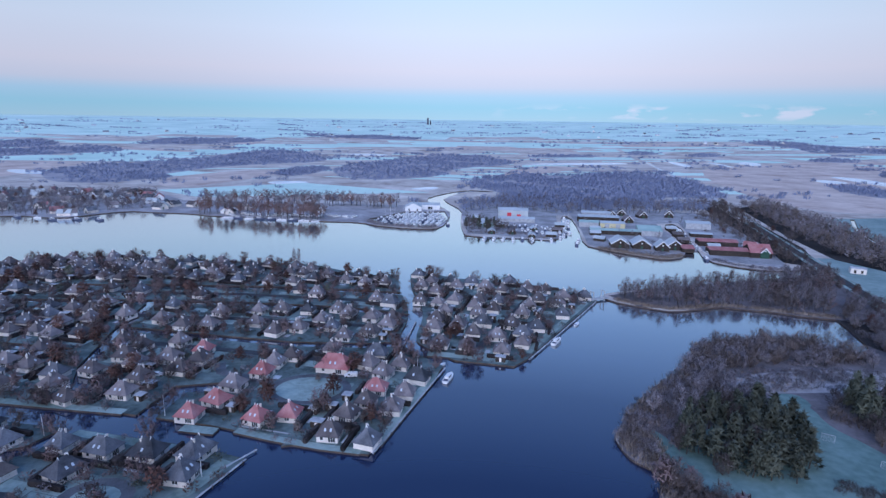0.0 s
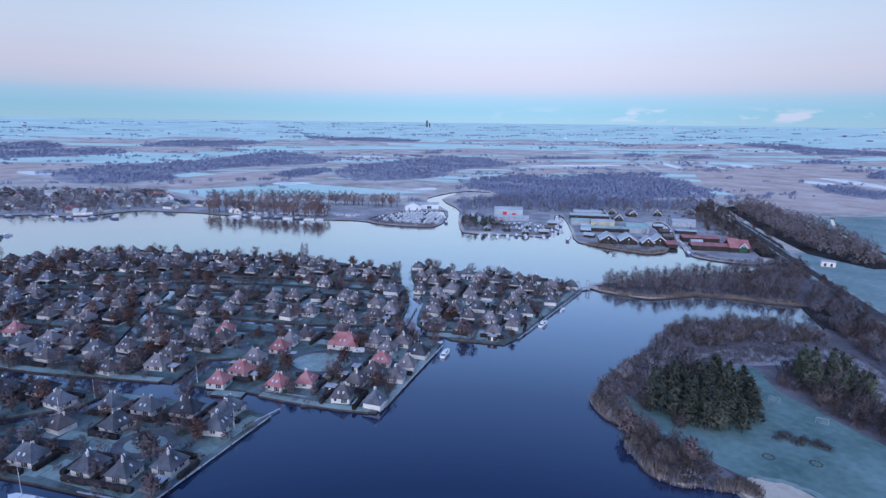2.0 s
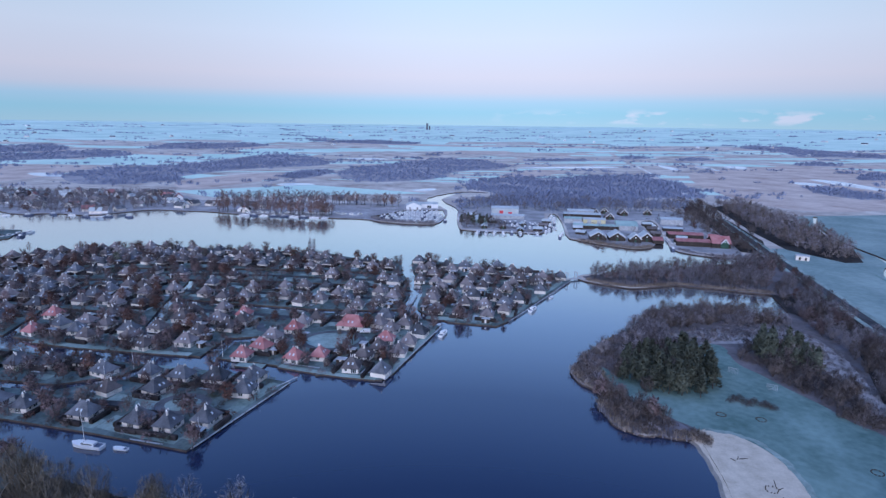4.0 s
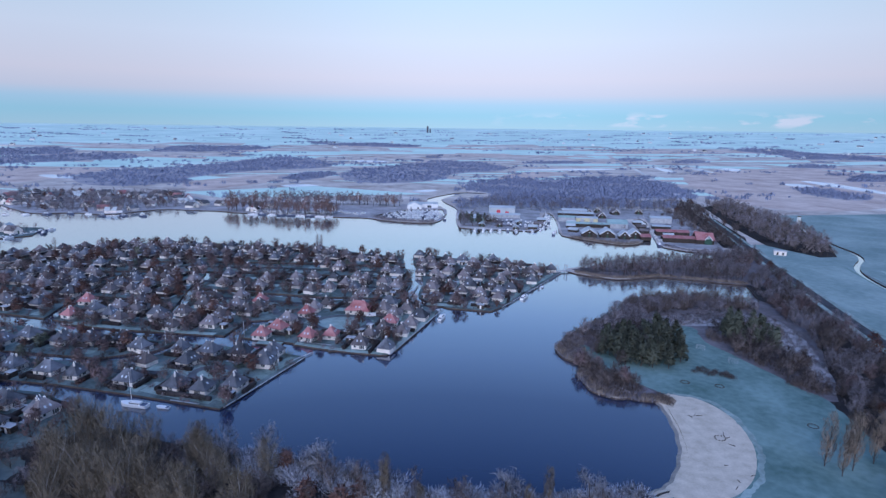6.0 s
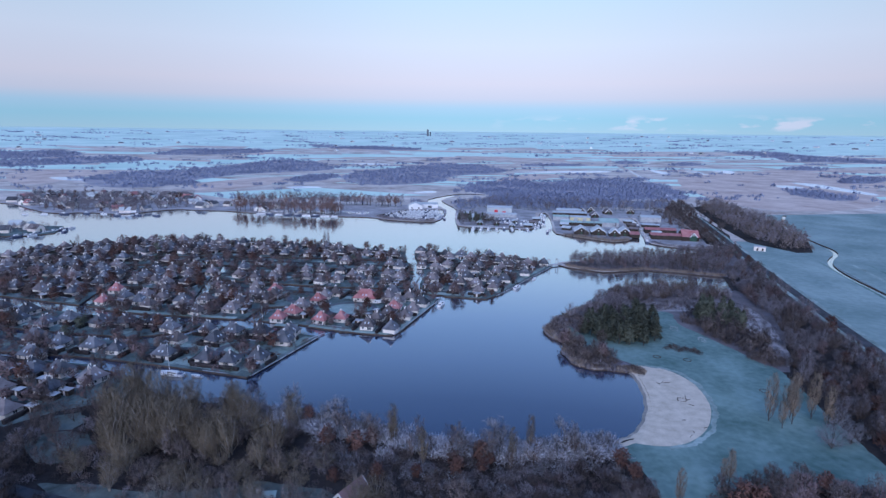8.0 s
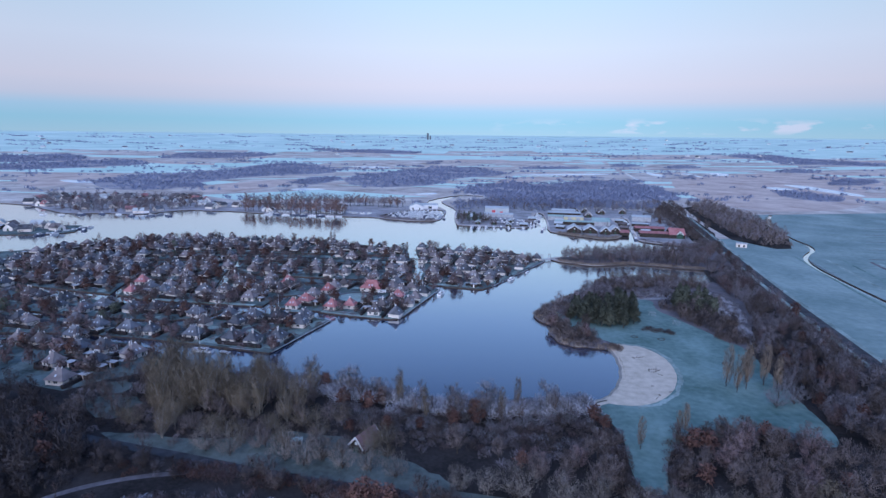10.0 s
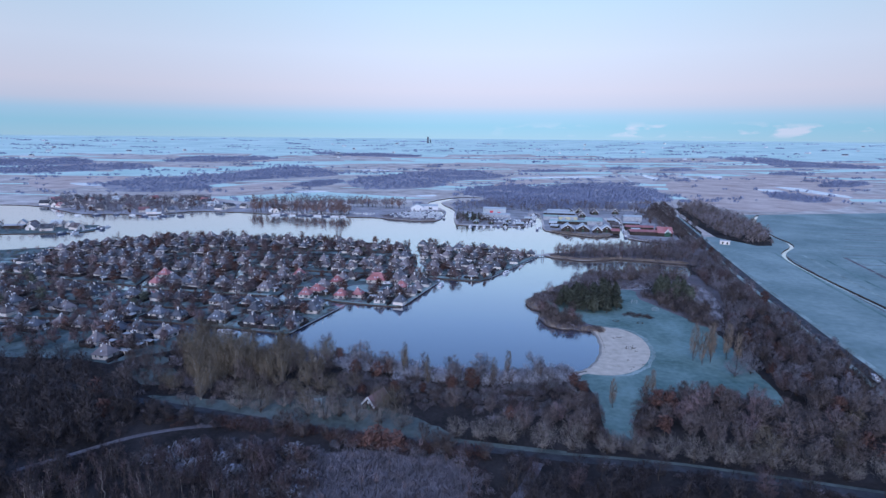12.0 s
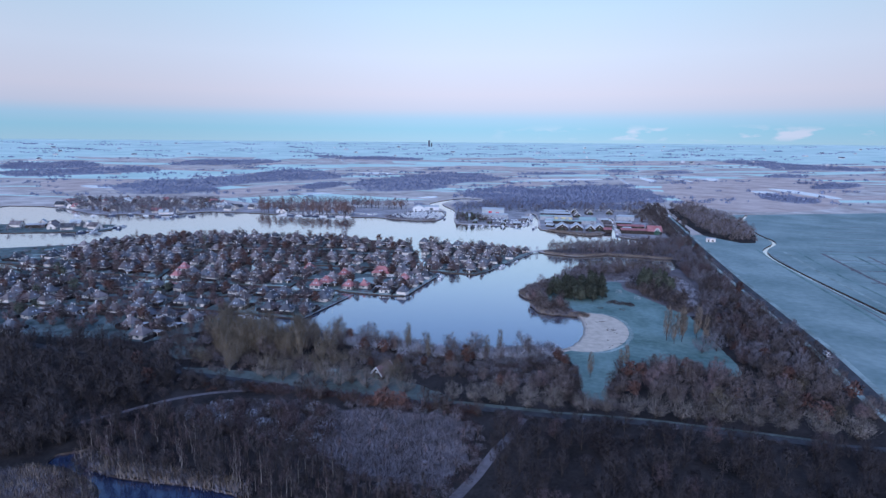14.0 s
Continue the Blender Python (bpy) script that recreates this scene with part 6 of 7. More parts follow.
# ---- boats ----
def build_boat(n, w, h, hull_mat, cabin, mast, label):
    root = new("sailing_boat" if mast else "motor_boat", None)
    bm = bmesh.new()
    rings = []
    for s in np.linspace(0, 1, 9):
        half = w / 2 * (0.82 + 0.3 * s if s < 0.5 else 0.97 * math.sqrt(max(1 - ((s - 0.5) / 0.5) ** 2.4, 0.0)) + 0.02)
        x, top = n * (s - 0.5), h * (1 + 0.35 * s * s)
        rings.append([bm.verts.new((x, y * half, z)) for y, z in ((-1, top), (-0.86, 0.1), (-0.3, -0.25), (0.3, -0.25), (0.86, 0.1), (1, top))])
    for a, b in zip(rings, rings[1:]):
        for k in range(5):
            bm.faces.new((a[k], a[k + 1], b[k + 1], b[k]))
        bm.faces.new((a[5], a[0], b[0], b[5]))
    bm.faces.new(rings[0])
    bm.faces.new(rings[-1][::-1])
    part("hull", bm, M[hull_mat], root)
    if cabin:
        bm = bmesh.new()
        box(bm, -n * 0.28, n * 0.16, -w * 0.32, w * 0.32, h * 0.9, h + cabin)
        for v in bm.verts:
            if v.co.z > h + 0.1:
                v.co.x = v.co.x * 0.82 - 0.05 * n
                v.co.y *= 0.85
        part("cabin", bm, M["white"], root)
        bm = bmesh.new()
        box(bm, -n * 0.24, n * 0.12, -w * 0.325, w * 0.325, h + cabin * 0.35, h + cabin * 0.75)
        part("cabin_window", bm, M["glass"], root)
    bm = bmesh.new()
    box(bm, -n * 0.46, -n * 0.28, -w * 0.3, w * 0.3, h * 0.9, h * 1.15)
    part("cockpit_cover", bm, M["blue_paint"], root)
    if mast:
        bm = bmesh.new()
        bmesh.ops.create_cone(bm, cap_ends=True, segments=6, radius1=0.09, radius2=0.05, depth=mast, matrix=pose(n * 0.08, 0, h + mast / 2))
        part("mast", bm, M["white"], root)
        bm = bmesh.new()
        bmesh.ops.create_cone(bm, cap_ends=True, segments=6, radius1=0.1, radius2=0.1, depth=n * 0.42, matrix=pose(-n * 0.14, 0, h + 1.6, 0, 90))
        part("boom", bm, M["blue_paint"], root)
    return tagged(root, label, "boat")


BOATS = [build_boat(8.5, 2.9, 1.0, "white", 1.1, 0, "white motor boat moored at the jetty"), build_boat(11, 3.4, 1.1, "white", 0.8, 12, "white sailing boat with a bare mast at its mooring"),
         build_boat(10, 3.3, 1.2, "blue_paint", 1.3, 0, "dark blue motor cruiser at its mooring"), build_boat(5, 1.9, 0.6, "white", 0, 0, "small open boat with a blue cover")]


def moor(k, x, y, turn, group=""):
    ob = copy_thing(BOATS[k], pose(x, y, 0.05, 0, 0, turn))
    if group:
        ob["group"] = group
    return ob


moor(1, -111, 134.5, 170)
moor(3, -100, 133.5, 172)
moor(0, -2.6, 238, 72)
moor(3, -6, 250, 40)
moor(0, 46, 278, 60)
moor(3, 60, 302, 60)
for i in range(8):
    moor(random.choice((0, 3, 0, 2)), 23 + i * 8.0, 507 + random.uniform(-1, 1), 85 + random.uniform(-15, 15), "boats along the boatyard quay")
for r in range(6):
    for i in range(13):
        x, y = -82 + i * 5.6 + r * 2, 577 + r * 11.5 - i * 0.4
        if within(MARINA, x, y) and within(MARINA, x + 4, y) and within(MARINA, x - 4, y):
            moor(random.choice((0, 1, 1, 2, 1)), x, y, random.choice((90, 270)) + random.uniform(-5, 5), "boats in the marina")
for i in range(9):
    moor(random.choice((0, 2, 1, 0)), -232 + i * 11.5, 588 - i * 1.6, random.uniform(-20, 20), "boats along the north shore")
for x, y, k in ((98, 491, 2), (102.8, 506, 0), (89.2, 516, 0), (91.2, 531, 2), (108.6, 588, 0), (184.3, 446, 2), (193, 466, 0), (196.9, 506, 0), (201.8, 546, 1), (-378, 452, 2), (-392, 428, 0), (-384, 470, 0), (-10, 570, 2)):
    moor(k, x, y, random.choice((70, 100, 80)), "boats round the boatyard")
for i in range(11):
    moor(random.choice((0, 1, 2, 0)), 96 + i * 1.6 + random.choice((-2, 2)), 527 + i * 9, 78 + random.uniform(-8, 8), "boats round the boatyard")
    moor(random.choice((0, 2, 3)), 192 + i * 1.9, 478 + i * 10, 80 + random.uniform(-8, 8), "boats round the boatyard")
for i in range(6):
    moor(random.choice((0, 2)), -402 + i * 3, 430 + i * 8 - 8, 70 + random.uniform(-9, 9), "boats at the harbour isle")
for i in range(8):
    moor(random.choice((0, 2)), -500 + i * 22, 560 + random.uniform(-3, 3) + (8 if 2 < i < 5 else 0), random.uniform(-20, 20), "boats at the far village")
for r in range(3):
    for i in range(9):
        x, y = 60 + i * 5.2 - r * 6, 533 + r * 14
        if i != 4:
            ob = moor(random.choice((0, 2, 3, 0)), x, y, random.choice((85, 95, 265)), "boats laid up ashore")
            ob.location.z, ob["label"] = LAND_Z + 0.27, "boat laid up ashore on the boatyard"
for i in range(15):
    ob = moor(random.choice((0, 1, 0)), -232 + i * 9, 606 + random.uniform(-7, 7), random.uniform(0, 180), "boats laid up ashore")
    ob.location.z, ob["label"] = LAND_Z + 0.27, "boat laid up ashore by the north shore"
for ob in BOATS:
    for o in (*ob.children_recursive, ob):
        bpy.data.objects.remove(o)


# ---- boatyard and other buildings ----
def gable_house(name, x, y, w, d, wall_h, roof_h, turn, wall_mat, roof_mat, label, category, boards=True, doors=1, group=""):
    """A building with a pitched roof; the ridge runs along its depth, the gables face front and back."""
    root = new(name, None)
    bm = bmesh.new()
    v = [[bm.verts.new((px, py, pz)) for px, pz in ((-w / 2, -0.2), (w / 2, -0.2), (w / 2, wall_h), (0, wall_h + roof_h), (-w / 2, wall_h))] for py in (-d / 2, d / 2)]
    bm.faces.new(v[0])
    bm.faces.new(v[1][::-1])
    for k in range(5):
        bm.faces.new((v[0][k], v[1][k], v[1][(k + 1) % 5], v[0][(k + 1) % 5]))
    bmesh.ops.recalc_face_normals(bm, faces=bm.faces)
    part("wall", bm, M[wall_mat], root)
    slope = math.atan2(roof_h, w / 2)
    run = math.hypot(roof_h, w / 2) + 0.5
    for s in (-1, 1):
        bm = bmesh.new()
        box(bm, 0, run, -d / 2 - 0.4, d / 2 + 0.4, 0.03, 0.2)
        slab = part("roof", bm, M[roof_mat], root)
        slab.matrix_basis = pose(0, 0, wall_h + roof_h, 0, 0, 0 if s > 0 else 180) @ pose(0, 0, 0, 0, math.degrees(slope))
        if boards:
            for e in (-1, 1):
                bm = bmesh.new()
                box(bm, 0, run, e * (d / 2 + 0.4) - 0.05, e * (d / 2 + 0.4) + 0.05, -0.4, 0.26)
                brd = part("barge_board", bm, M["white"], root, "white barge board")
                brd.matrix_basis = slab.matrix_basis.copy()
    for k in range(doors):
        bm = bmesh.new()
        cx = (k - (doors - 1) / 2) * w / max(doors, 1)
        box(bm, cx - 0.8, cx + 0.8, -d / 2 - 0.06, -d / 2 + 0.04, 0, min(wall_h * 0.85, 2.6))
        part("door", bm, M["glass"] if wall_mat == "white" else M["green_paint"], root)
    bm = bmesh.new()
    box(bm, -0.5, 0.5, -d / 2 - 0.05, -d / 2 + 0.04, wall_h + roof_h * 0.15, wall_h + roof_h * 0.15 + 0.9)
    part("window", bm, M["white"], root)
    root.matrix_basis = pose(x, y, LAND_Z, 0, 0, turn)
    return tagged(root, label, category, group)


def flat_hall(name, x, y, w, d, h, turn, wall_mat, roof_mat, label, panels=()):
    root = new(name, None)
    bm = bmesh.new()
    box(bm, -w / 2, w / 2, -d / 2, d / 2, -0.2, h)
    part("wall", bm, M[wall_mat], root)
    bm = bmesh.new()
    v = [bm.verts.new(p) for p in ((-w / 2 - .3, -d / 2 - .3, h), (w / 2 + .3, -d / 2 - .3, h), (w / 2 + .3, 0, h + d * 0.12), (-w / 2 - .3, 0, h + d * 0.12), (w / 2 + .3, d / 2 + .3, h), (-w / 2 - .3, d / 2 + .3, h))]
    for f in ((0, 1, 2, 3), (3, 2, 4, 5), (0, 5, 4, 1), (0, 3, 5), (1, 4, 2)):
        bm.faces.new([v[i] for i in f])
    part("roof", bm, M[roof_mat], root)
    for px, pw, ph, mt in panels:
        bm = bmesh.new()
        box(bm, px - pw / 2, px + pw / 2, -d / 2 - 0.08, -d / 2 + 0.02, 0.3, 0.3 + ph)
        part("door", bm, M[mt], root)
    root.matrix_basis = pose(x, y, LAND_Z, 0, 0, turn)
    return tagged(root, label, "boatyard hall")


flat_hall("boatyard_hall", 58, 628, 31, 16, 7, -4, "sheet", "sheet", "large pale grey boatyard hall with red doors", ((-4, 4.4, 4.2, "red_paint"), (6, 4.2, 2.6, "red_paint")))
flat_hall("boatyard_hall", 58.2, 594.3, 36, 12, 3.5, -4, "deck", "sheet", "low grey boatyard store")
flat_hall("boat_storage_hall", 145.5, 630, 30, 12, 5, -8, "deck", "sheet", "grey boat storage hall with a grey roof")
flat_hall("boat_storage_hall", 141.6, 603.8, 40, 13, 5, -8, "timber", "sheet", "long dark boat storage hall with a frosted roof")
flat_hall("boat_storage_hall", 126.1, 575.4, 18, 12, 4.5, -8, "deck", "green_sheet", "boat storage hall with a green roof")
flat_hall("boat_storage_hall", 147.4, 571.2, 23, 12, 4.5, -8, "yellow", "sheet", "pale yellow boat storage hall with a frosted roof", ((-5, 4, 3.5, "deck"), (5, 4, 3.5, "deck")))
flat_hall("boat_storage_hall", 141.6, 538, 44, 11, 3.5, -8, "timber", "green_sheet", "low boat storage hall with a green sheet roof")
flat_hall("boat_storage_hall", 172.7, 542, 20, 26, 4.5, -10, "deck", "green_sheet", "grey boathouse with a pale green roof")
flat_hall("boat_storage_hall", 228.9, 573.3, 22, 14, 5.5, -12, "deck", "sheet", "grey boat hall with a frosted roof", ((0, 8, 4, "deck"),))
flat_hall("boat_storage_hall", 215.3, 531, 18, 8, 3, -12, "timber", "sheet", "low shed with a pale blue frosted roof")
for x, y, w, d in ((130.9, 486, 14, 17), (147.4, 484, 14, 17), (161, 474, 10, 11), (172.7, 481, 12, 15)):
    gable_house("boathouse", x, y, w, d, 3.4, 4.4, -8, "timber", "sheet", "dark timber boathouse with white barge boards", "boathouse", group="boathouses on the point")
flat_hall("boathouse", 180.4, 474, 9, 16, 3, -8, "timber", "red_tile", "open boathouse with a red roof")
for x, y, t in ((161, 630, 10), (176.5, 642.6, -15), (194, 630, 5), (225, 636.3, -20), (170.7, 600.6, 0)):
    gable_house("cottage", x, y, 9, 11, 3, 4.2, t, "timber", "thatch", "dark timber cottage with white barge boards", "house", group="cottages behind the boatyard")
flat_hall("red_barn", 213.4, 496, 30, 13, 4, -9, "timber", "red_tile", "long dark barn with a red tiled roof")
flat_hall("red_barn", 207.6, 464, 28, 14, 4, -9, "timber", "red_tile", "long waterside barn with a red roof")
gable_house("red_barn", 228.9, 461, 18, 15, 4, 5, 81, "timber", "red_tile", "dark barn with a steep red tiled roof", "barn", boards=False, doors=2)
gable_house("dormer_gable", 229.9, 452.6, 6, 4, 4.4, 3.4, -9, "green_paint", "red_tile", "green gable front with white barge boards", "gable")
gable_house("small_barn", 235.7, 486, 8, 9, 2.6, 3, 60, "timber", "red_tile", "small dark barn with a red roof", "barn")
flat_hall("marina_hall", -38, 668, 34, 16, 5, 3, "white", "sheet", "white marina hall with a frosted roof", ((-8, 5, 3, "glass"), (6, 5, 3, "glass")))
gable_house("marina_hall", -50, 656, 18, 16, 4.5, 4, 3, "white", "sheet", "white gabled marina hall", "hall", boards=False, doors=2)
gable_house("glass_house", 26, 566, 13, 13, 3, 3.5, 20, "green_sheet", "sheet", "pale domed pavilion among trees", "pavilion", boards=False)
flat_hall("pumping_hut", 272, 413, 9, 6, 3.6, -22, "brick", "deck", "small pale brick pumping hut by the road", ((-2, 1.4, 2.2, "timber"), (2, 1.4, 2.2, "timber")))
random.seed(21)
n_far = 0
while n_far < 70:
    x, y = random.uniform(-640, -110), random.uniform(570, 760)
    if not within([(-640, 770), (-600, 664), (-510, 598), (-474, 576), (-388, 576), (-352, 628), (-276, 616), (-140, 590), (-120, 640), (-330, 660), (-400, 760)], x, y) or zone_at(x, y) in ("water", "meadow"):
        continue
    white = random.random() < 0.45
    gable_house("village_house", x, y, random.uniform(7, 10), random.uniform(9, 14), 3.0, random.uniform(3, 4.5), random.uniform(-30, 30) + random.choice((0, 90)), "white" if white else "brick", random.choice(("thatch", "slate", "slate", "thatch", "red_tile", "sheet")), ("white walled" if white else "brick") + " house of the far village by the water", "house", boards=False, group="houses of the far village")
    n_far += 1
for x, y, t in ((-420, 462, 20), (-440, 470, 100), (-462, 462, 10), (-405, 450, 75), (-480, 470, 30), (-500, 455, 95), (-450, 445, 15), (-430, 440, 110)):
    gable_house("isle_house", x, y, 9, 12, 3, 4.0, t, "brick", random.choice(("thatch", "slate", "sheet")), "frost-roofed house on the harbour isle", "house", boards=False, group="houses of the harbour isle")
for x, y, t in ((30, 531, 0), (48, 530, 4), (64, 515, -6), (81.5, 520, 80), (90.2, 542, 80), (97, 567, 80), (120.3, 506, 60), (122.2, 531, 84), (127.1, 552.3, 84), (190.1, 506, 82), (195, 531, 82), (198.8, 558.6, 82), (205.6, 483, 80), (69.8, 546, 3), (40, 562, 20), (20, 600, 70)):
    gable_house("dock_shed", x, y, 6, 9, 2.4, 1.8, t, "timber", random.choice(("deck", "sheet", "sheet", "thatch")), "small dark dock shed with a frosted roof", "shed", boards=False, group="dock sheds of the boatyard")
for x, y in ((-474, 452),):
    flat_hall("quay_shed", x, y, 20, 10, 3.5, 10, "timber", "deck", "low dark quay shed on the harbour isle")
gable_house("timber_barn", -21.5, 56, 5.6, 9.0, 2.1, 3.2, -30, "timber", "dusty", "dark timber barn with white barge boards and a dull red-brown roof", "barn")
flat_hall("garden_pavilion", -44, 56, 3.4, 2.2, 1.8, 8, "deck", "green_sheet", "small grey and green garden pavilion on the lawn", ((-1, 0.9, 1.8, "glass"), (1, 0.9, 1.8, "glass")))


# ---- bridge ----
bridge = new("drawbridge", None)
for s in (-1, 1):
    for e in (-1, 1):
        bm = bmesh.new()
        box(bm, s * 4 - 0.25, s * 4 + 0.25, e * 1.9 - 0.25, e * 1.9 + 0.25, -1.5, 7.2)
        part("post", bm, M["deck"], bridge)
    bm = bmesh.new()
    box(bm, s * 4 - 0.22, s * 4 + 0.22, -2.3, 2.3, 6.6, 7.1)
    part("cross_beam", bm, M["deck"], bridge)
    bm = bmesh.new()
    box(bm, -7.5, 7.5, s * 1.95 - 0.06, s * 1.95 + 0.06, 2.5, 2.65)
    for x in np.arange(-7, 7.5, 1.75):
        box(bm, x - 0.06, x + 0.06, s * 1.95 - 0.05, s * 1.95 + 0.05, 1.5, 2.5)
    part("railing", bm, M["deck"], bridge)
bm = bmesh.new()
box(bm, -8, 8, -1.9, 1.9, 1.1, 1.5)
part("deck", bm, M["deck"], bridge)
bridge.matrix_basis = pose(79.5, 342, 0, 0, 0, 22) @ Matrix.Diagonal((0.9, 0.8, 0.8, 1))
tagged(bridge, "grey-white timber drawbridge between village and wooded strip", "bridge")


# ---- vehicles ----
def build_van(name, x, y, turn, n, h, label):
    root = new(name, None)
    bm = bmesh.new()
    prof = [(-n / 2, 0.4), (n / 2, 0.4), (n / 2, 1.0), (n / 2 - 0.9, 1.15), (n / 2 - 1.6, h), (-n / 2, h)]
    sides = [[bm.verts.new((px, s * 0.92, pz)) for px, pz in prof] for s in (-1, 1)]
    bm.faces.new(sides[0])
    bm.faces.new(sides[1][::-1])
    for k in range(6):
        bm.faces.new((sides[0][k], sides[1][k], sides[1][(k + 1) % 6], sides[0][(k + 1) % 6]))
    bmesh.ops.recalc_face_normals(bm, faces=bm.faces)
    bmesh.ops.bevel(bm, geom=list(bm.edges), offset=0.07, segments=1, affect="EDGES")
    part("body", bm, M["white"], root)
    bm = bmesh.new()
    box(bm, n / 2 - 2.2, n / 2 - 1.45, -0.94, 0.94, 1.2, h - 0.2)
    part("side_window", bm, M["glass"], root)
    for dx in (-n * 0.3, n * 0.32):
        for s in (-1, 1):
            bm = bmesh.new()
            bmesh.ops.create_cone(bm, cap_ends=True, segments=14, radius1=0.34, radius2=0.34, depth=0.22, matrix=pose(dx, s * 0.86, 0.36, 90))
            part("wheel", bm, M["rubber"], root)
    root.matrix_basis = pose(x, y, LAND_Z + 0.0, 0, 0, turn)
    return tagged(root, label, "van")


build_van("delivery_van", -40.5, 236.5, 185, 5.0, 2.0, "white delivery van parked by the round lawn")
build_van("pickup_van", 187.5, 88.5, 258, 5.4, 2.1, "white van on the straight asphalt road")
build_van("garden_van", -115, 233, 20, 4.2, 1.7, "small pale van beside a canal")


# ---- beach and meadow things ----
def goal(x, y, turn):
    root = new("football_goal", None)
    for s in (-1.8, 1.8):
        bm = bmesh.new()
        box(bm, s - 0.05, s + 0.05, -0.05, 0.05, -0.05, 1.9)
        part("post", bm, M["sheet"], root)
    bm = bmesh.new()
    box(bm, -1.85, 1.85, -0.05, 0.05, 1.9, 2.0)
    part("crossbar", bm, M["sheet"], root)
    bm = bmesh.new()
    for i in range(7):
        u = -1.8 + 0.6 * i
        v = [bm.verts.new(p) for p in ((u - 0.015, 0.07, 1.95), (u + 0.015, 0.07, 1.95), (u + 0.015, 1.3, 0), (u - 0.015, 1.3, 0))]
        bm.faces.new(v)
    for k in range(5):
        t = k / 5
        y0, z0 = 0.07 + 1.23 * t, 1.95 * (1 - t)
        v = [bm.verts.new(p) for p in ((-1.8, y0, z0 + 0.015), (1.8, y0, z0 + 0.015), (1.8, y0 + 0.02, z0 - 0.015), (-1.8, y0 + 0.02, z0 - 0.015))]
        bm.faces.new(v)
    part("net", bm, M["sheet"], root, "frosted white net")
    root.matrix_basis = pose(x, y, LAND_Z, 0, 0, turn)
    return tagged(root, "small white football goal on the frosted meadow", "goal", "football goals")


goal(119, 200, 150)
goal(127, 185, 150)
rngb = random.Random(5)
ring = new("stump_ring", None)
for k in range(12):
    a = k / 12 * 2 * math.pi
    bm = bmesh.new()
    bmesh.ops.create_cone(bm, cap_ends=True, segments=8, radius1=0.17, radius2=0.13, depth=rngb.uniform(0.3, 0.55), matrix=pose((1.8 + rngb.uniform(-0.3, 0.3)) * math.cos(a), 1.6 * math.sin(a), 0.13))
    part("stump", bm, M["bank"], ring)
ring.matrix_basis = pose(93, 121.5, LAND_Z)
tagged(ring, "ring of dark wooden stumps on the sand", "stump ring")
for x, y, n, turn in ((92.6, 136.6, 2.6, 10), (91, 137, 2.2, 60), (89, 136, 1.8, 120), (95.5, 124.5, 3.0, 70), (96, 122, 1.6, 30), (95, 117.5, 2.0, 140), (93.5, 101, 1.5, 20), (86, 95, 2.0, 50), (88, 98, 1.3, 100), (88, 106, 1.2, 0)):
    bm = bmesh.new()
    bmesh.ops.create_cone(bm, cap_ends=True, segments=8, radius1=0.12, radius2=0.07, depth=n, matrix=pose(0, 0, 0.08, 0, 90))
    log = part("driftwood_log", bm, M["timber"])
    log.matrix_basis = pose(x, y, LAND_Z, 0, 0, turn)
    tagged(log, "dark weathered log lying on the sand", "log", "logs on the beach")
for x, y in ((98, 164), (110.5, 161), (129, 131)):
    ring = new("fire_ring", None)
    for k in range(10):
        bm = bmesh.new()
        box(bm, -0.16, 0.16, -0.36, 0.36, -0.05, 0.2)
        bmesh.ops.bevel(bm, geom=list(bm.edges), offset=0.06, segments=1, affect="EDGES")
        part("log", bm, M["bank"], ring).matrix_basis = pose(0, 0, 0, 0, 0, 36 * k) @ pose(1.6, 0, 0)
    ring.matrix_basis = pose(x, y, LAND_Z)
    tagged(ring, "dark ring of low logs on the meadow", "fire ring", "log rings on the meadow")

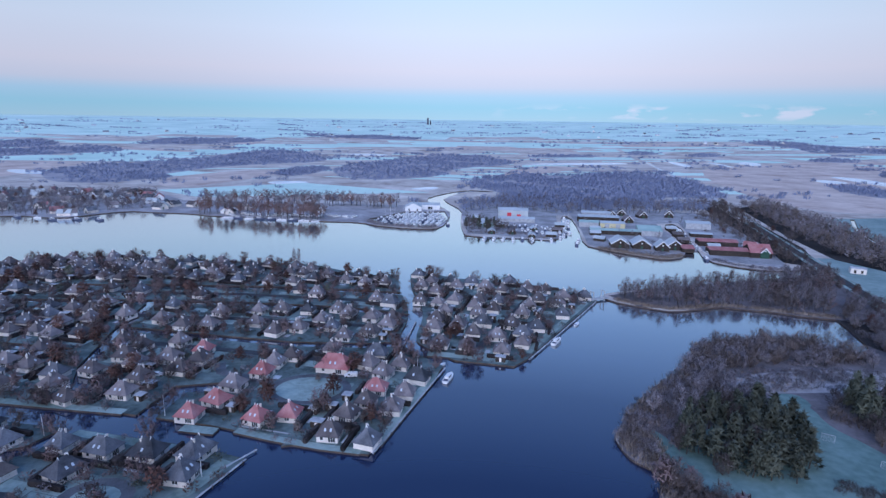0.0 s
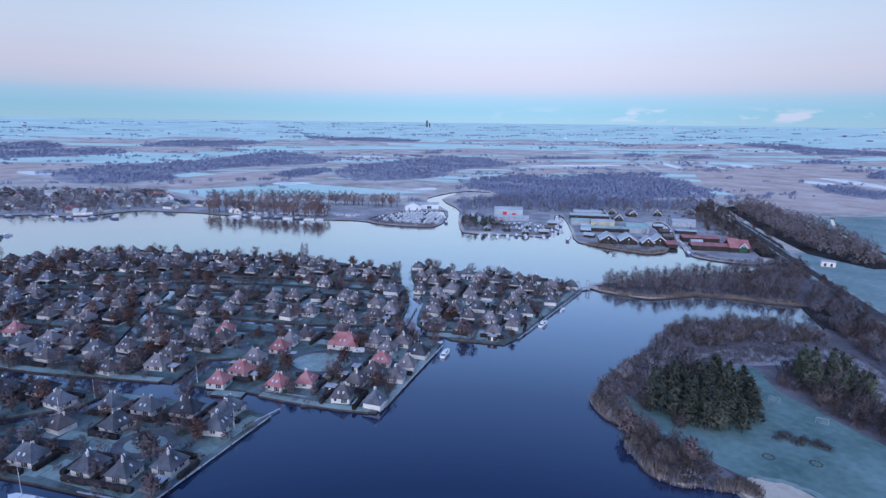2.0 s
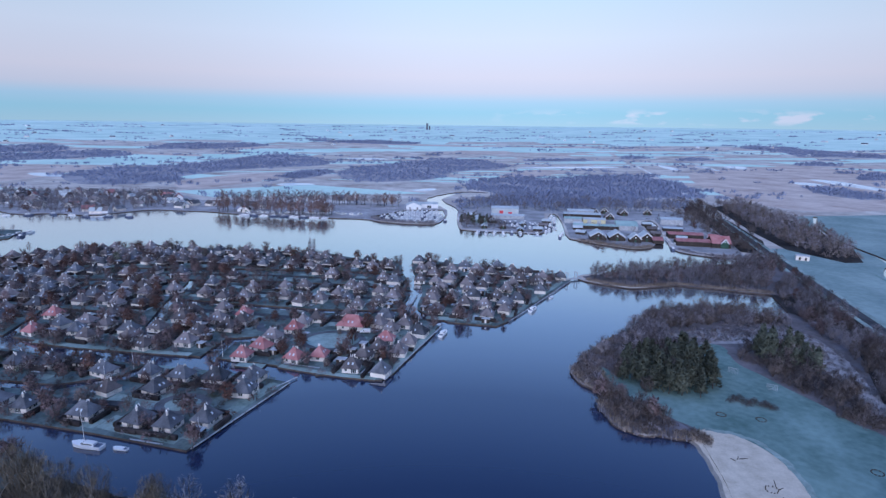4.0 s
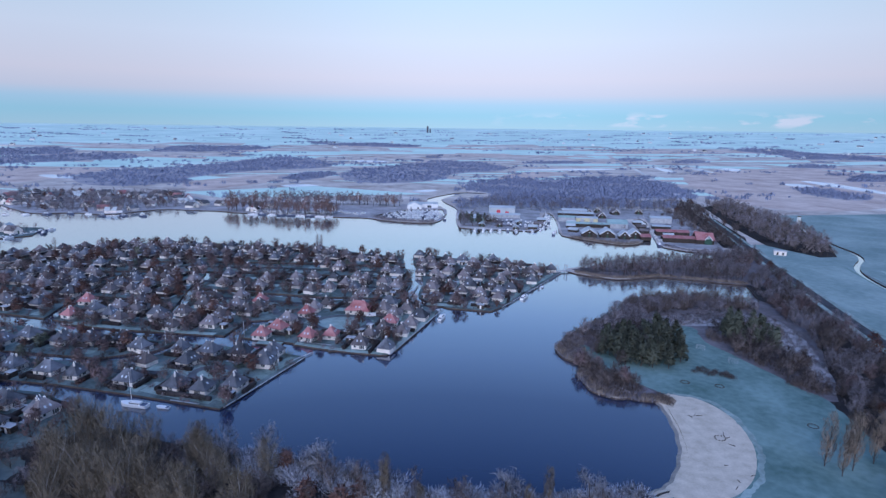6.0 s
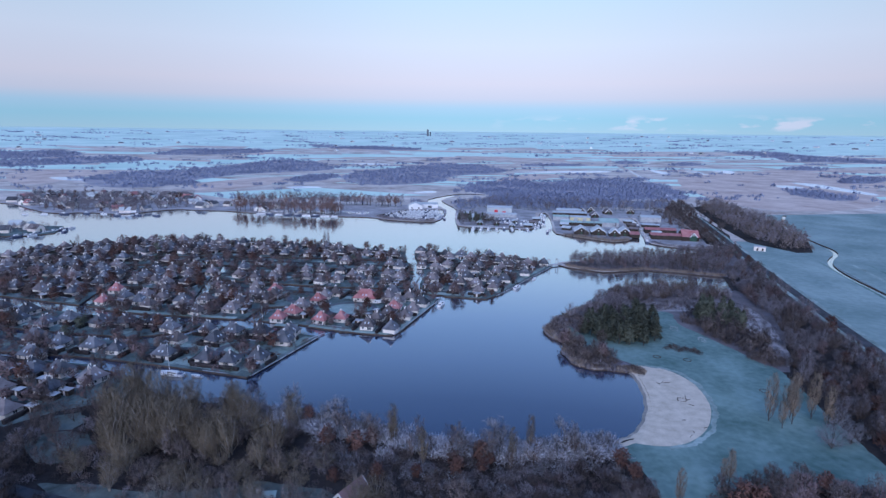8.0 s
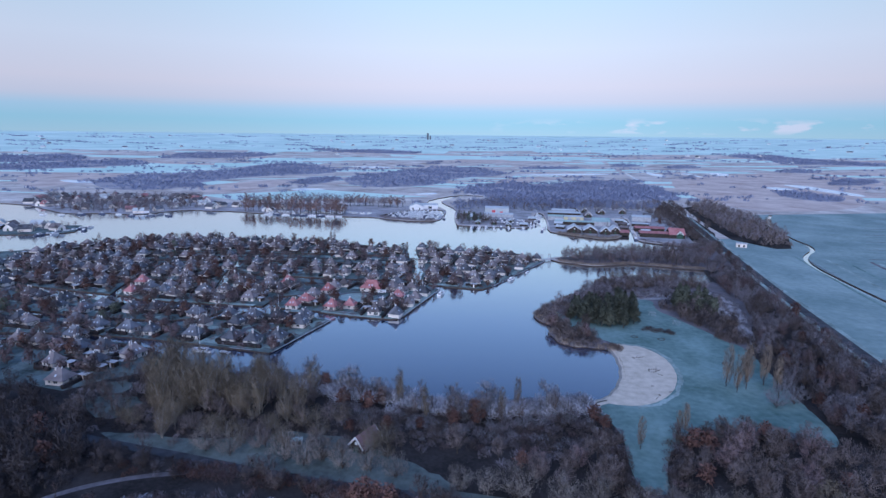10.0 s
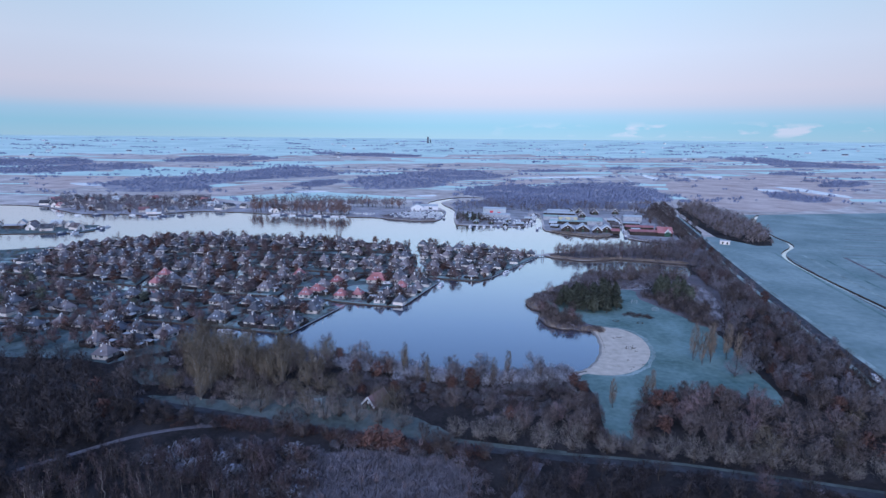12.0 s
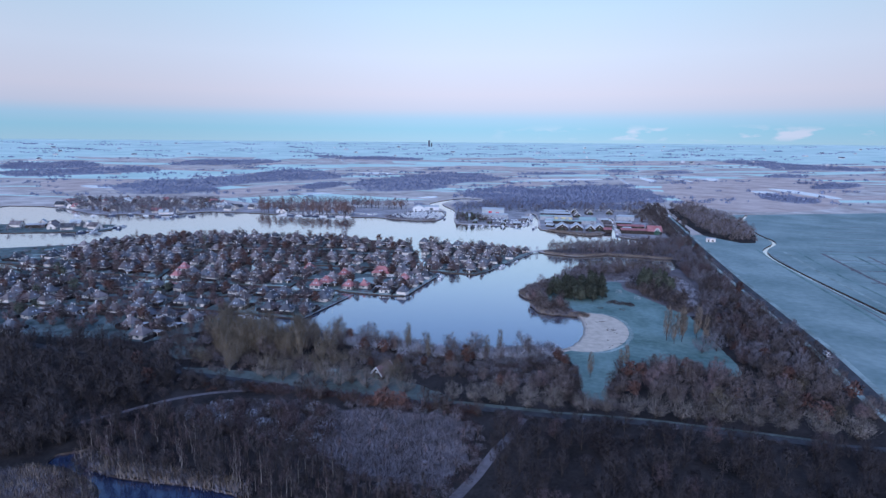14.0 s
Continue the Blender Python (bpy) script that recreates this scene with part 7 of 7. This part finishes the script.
# the sand slopes down into the water
edge = smooth_line([(60, 89.5), (65, 91.5), (69.5, 95), (75, 103), (80, 114), (83, 126), (84, 138), (84, 146), (82, 151)], 2)
sv, sf = [], []
for i, (x, y) in enumerate(edge):
    (ax, ay), (bx, by) = edge[max(i - 1, 0)], edge[min(i + 1, len(edge) - 1)]
    n = math.hypot(bx - ax, by - ay)
    nx, ny = -(by - ay) / n, (bx - ax) / n
    for off, z in ((-2.2, LAND_Z + 0.03), (-0.4, LAND_Z - 0.02 + 0.05), (0.8, LAND_Z - 0.1), (2.0, 0.32), (3.0, 0.06), (5.0, -0.5)):
        w = off + 0.25 * math.sin(i * 1.7)
        sv.append((x + nx * w, y + ny * w, z))
    if i:
        for q in range(5):
            c = (i - 1) * 6 + q
            sf.append((c, c + 6, c + 7, c + 1))
slope = new("ground_beach_edge", mesh_from("beach_edge", sv, sf, M["sand"]))
slope.data.materials.append(M["wet_sand"])
for i, p in enumerate(slope.data.polygons):
    p.use_smooth = True
    p.material_index = 1 if i % 5 > 2 else 0
tagged(slope, "sand sloping into the lake, wet at the edge", "ground", kind="structure")

# flag and lamp poles of the village
for i, (x, y) in enumerate(((-97, 204), (-24, 214), (-15, 244), (-70, 172), (-128, 190), (48, 340), (-78, 140), (-131, 176))):
    bm = bmesh.new()
    bmesh.ops.create_cone(bm, cap_ends=True, segments=6, radius1=0.09, radius2=0.05, depth=7.5, matrix=pose(0, 0, 3.7))
    pole = part("flag_pole", bm, M["white"])
    pole.matrix_basis = pose(x, y, LAND_Z)
    tagged(pole, "white flag pole in a waterside garden", "flag pole", "flag poles")

# ---- the far town ----
for x, w, h in ((-223, 13, 44), (-205, 9, 26)):
    root = new("tower_block", None)
    bm = bmesh.new()
    box(bm, -w / 2, w / 2, -6, 6, -3, h)
    part("wall", bm, M["slate"], root)
    bm = bmesh.new()
    box(bm, -w / 2 + 2, w / 2 - 2, -4, 4, h, h + 3)
    part("roof_house", bm, M["slate"], root)
    for k in range(5):
        bm = bmesh.new()
        box(bm, -w / 2 + 1, w / 2 - 1, -6.1, -5.9, 4 + k * h / 6, 5.5 + k * h / 6)
        part("window", bm, M["glass"], root)
    root.matrix_basis = pose(x, 4040, LAND_Z + rise(x, 4040))
    tagged(root, "dark tower block on the horizon", "tower block")
rngf = random.Random(8)
for k in range(46):
    d, a = rngf.uniform(2100, 4300), rngf.uniform(-0.7, 0.65)
    x, y = d * math.sin(a), d * math.cos(a)
    ob = gable_house("farmhouse", x, y, rngf.uniform(9, 15), rngf.uniform(12, 26), 3, 5, rngf.uniform(0, 180), rngf.choice(("white", "brick")), rngf.choice(("sheet", "slate")), "frosted farm building on the distant plain", "farm", boards=False, group="farms on the plain")
    ob.location.z += rise(x, y)
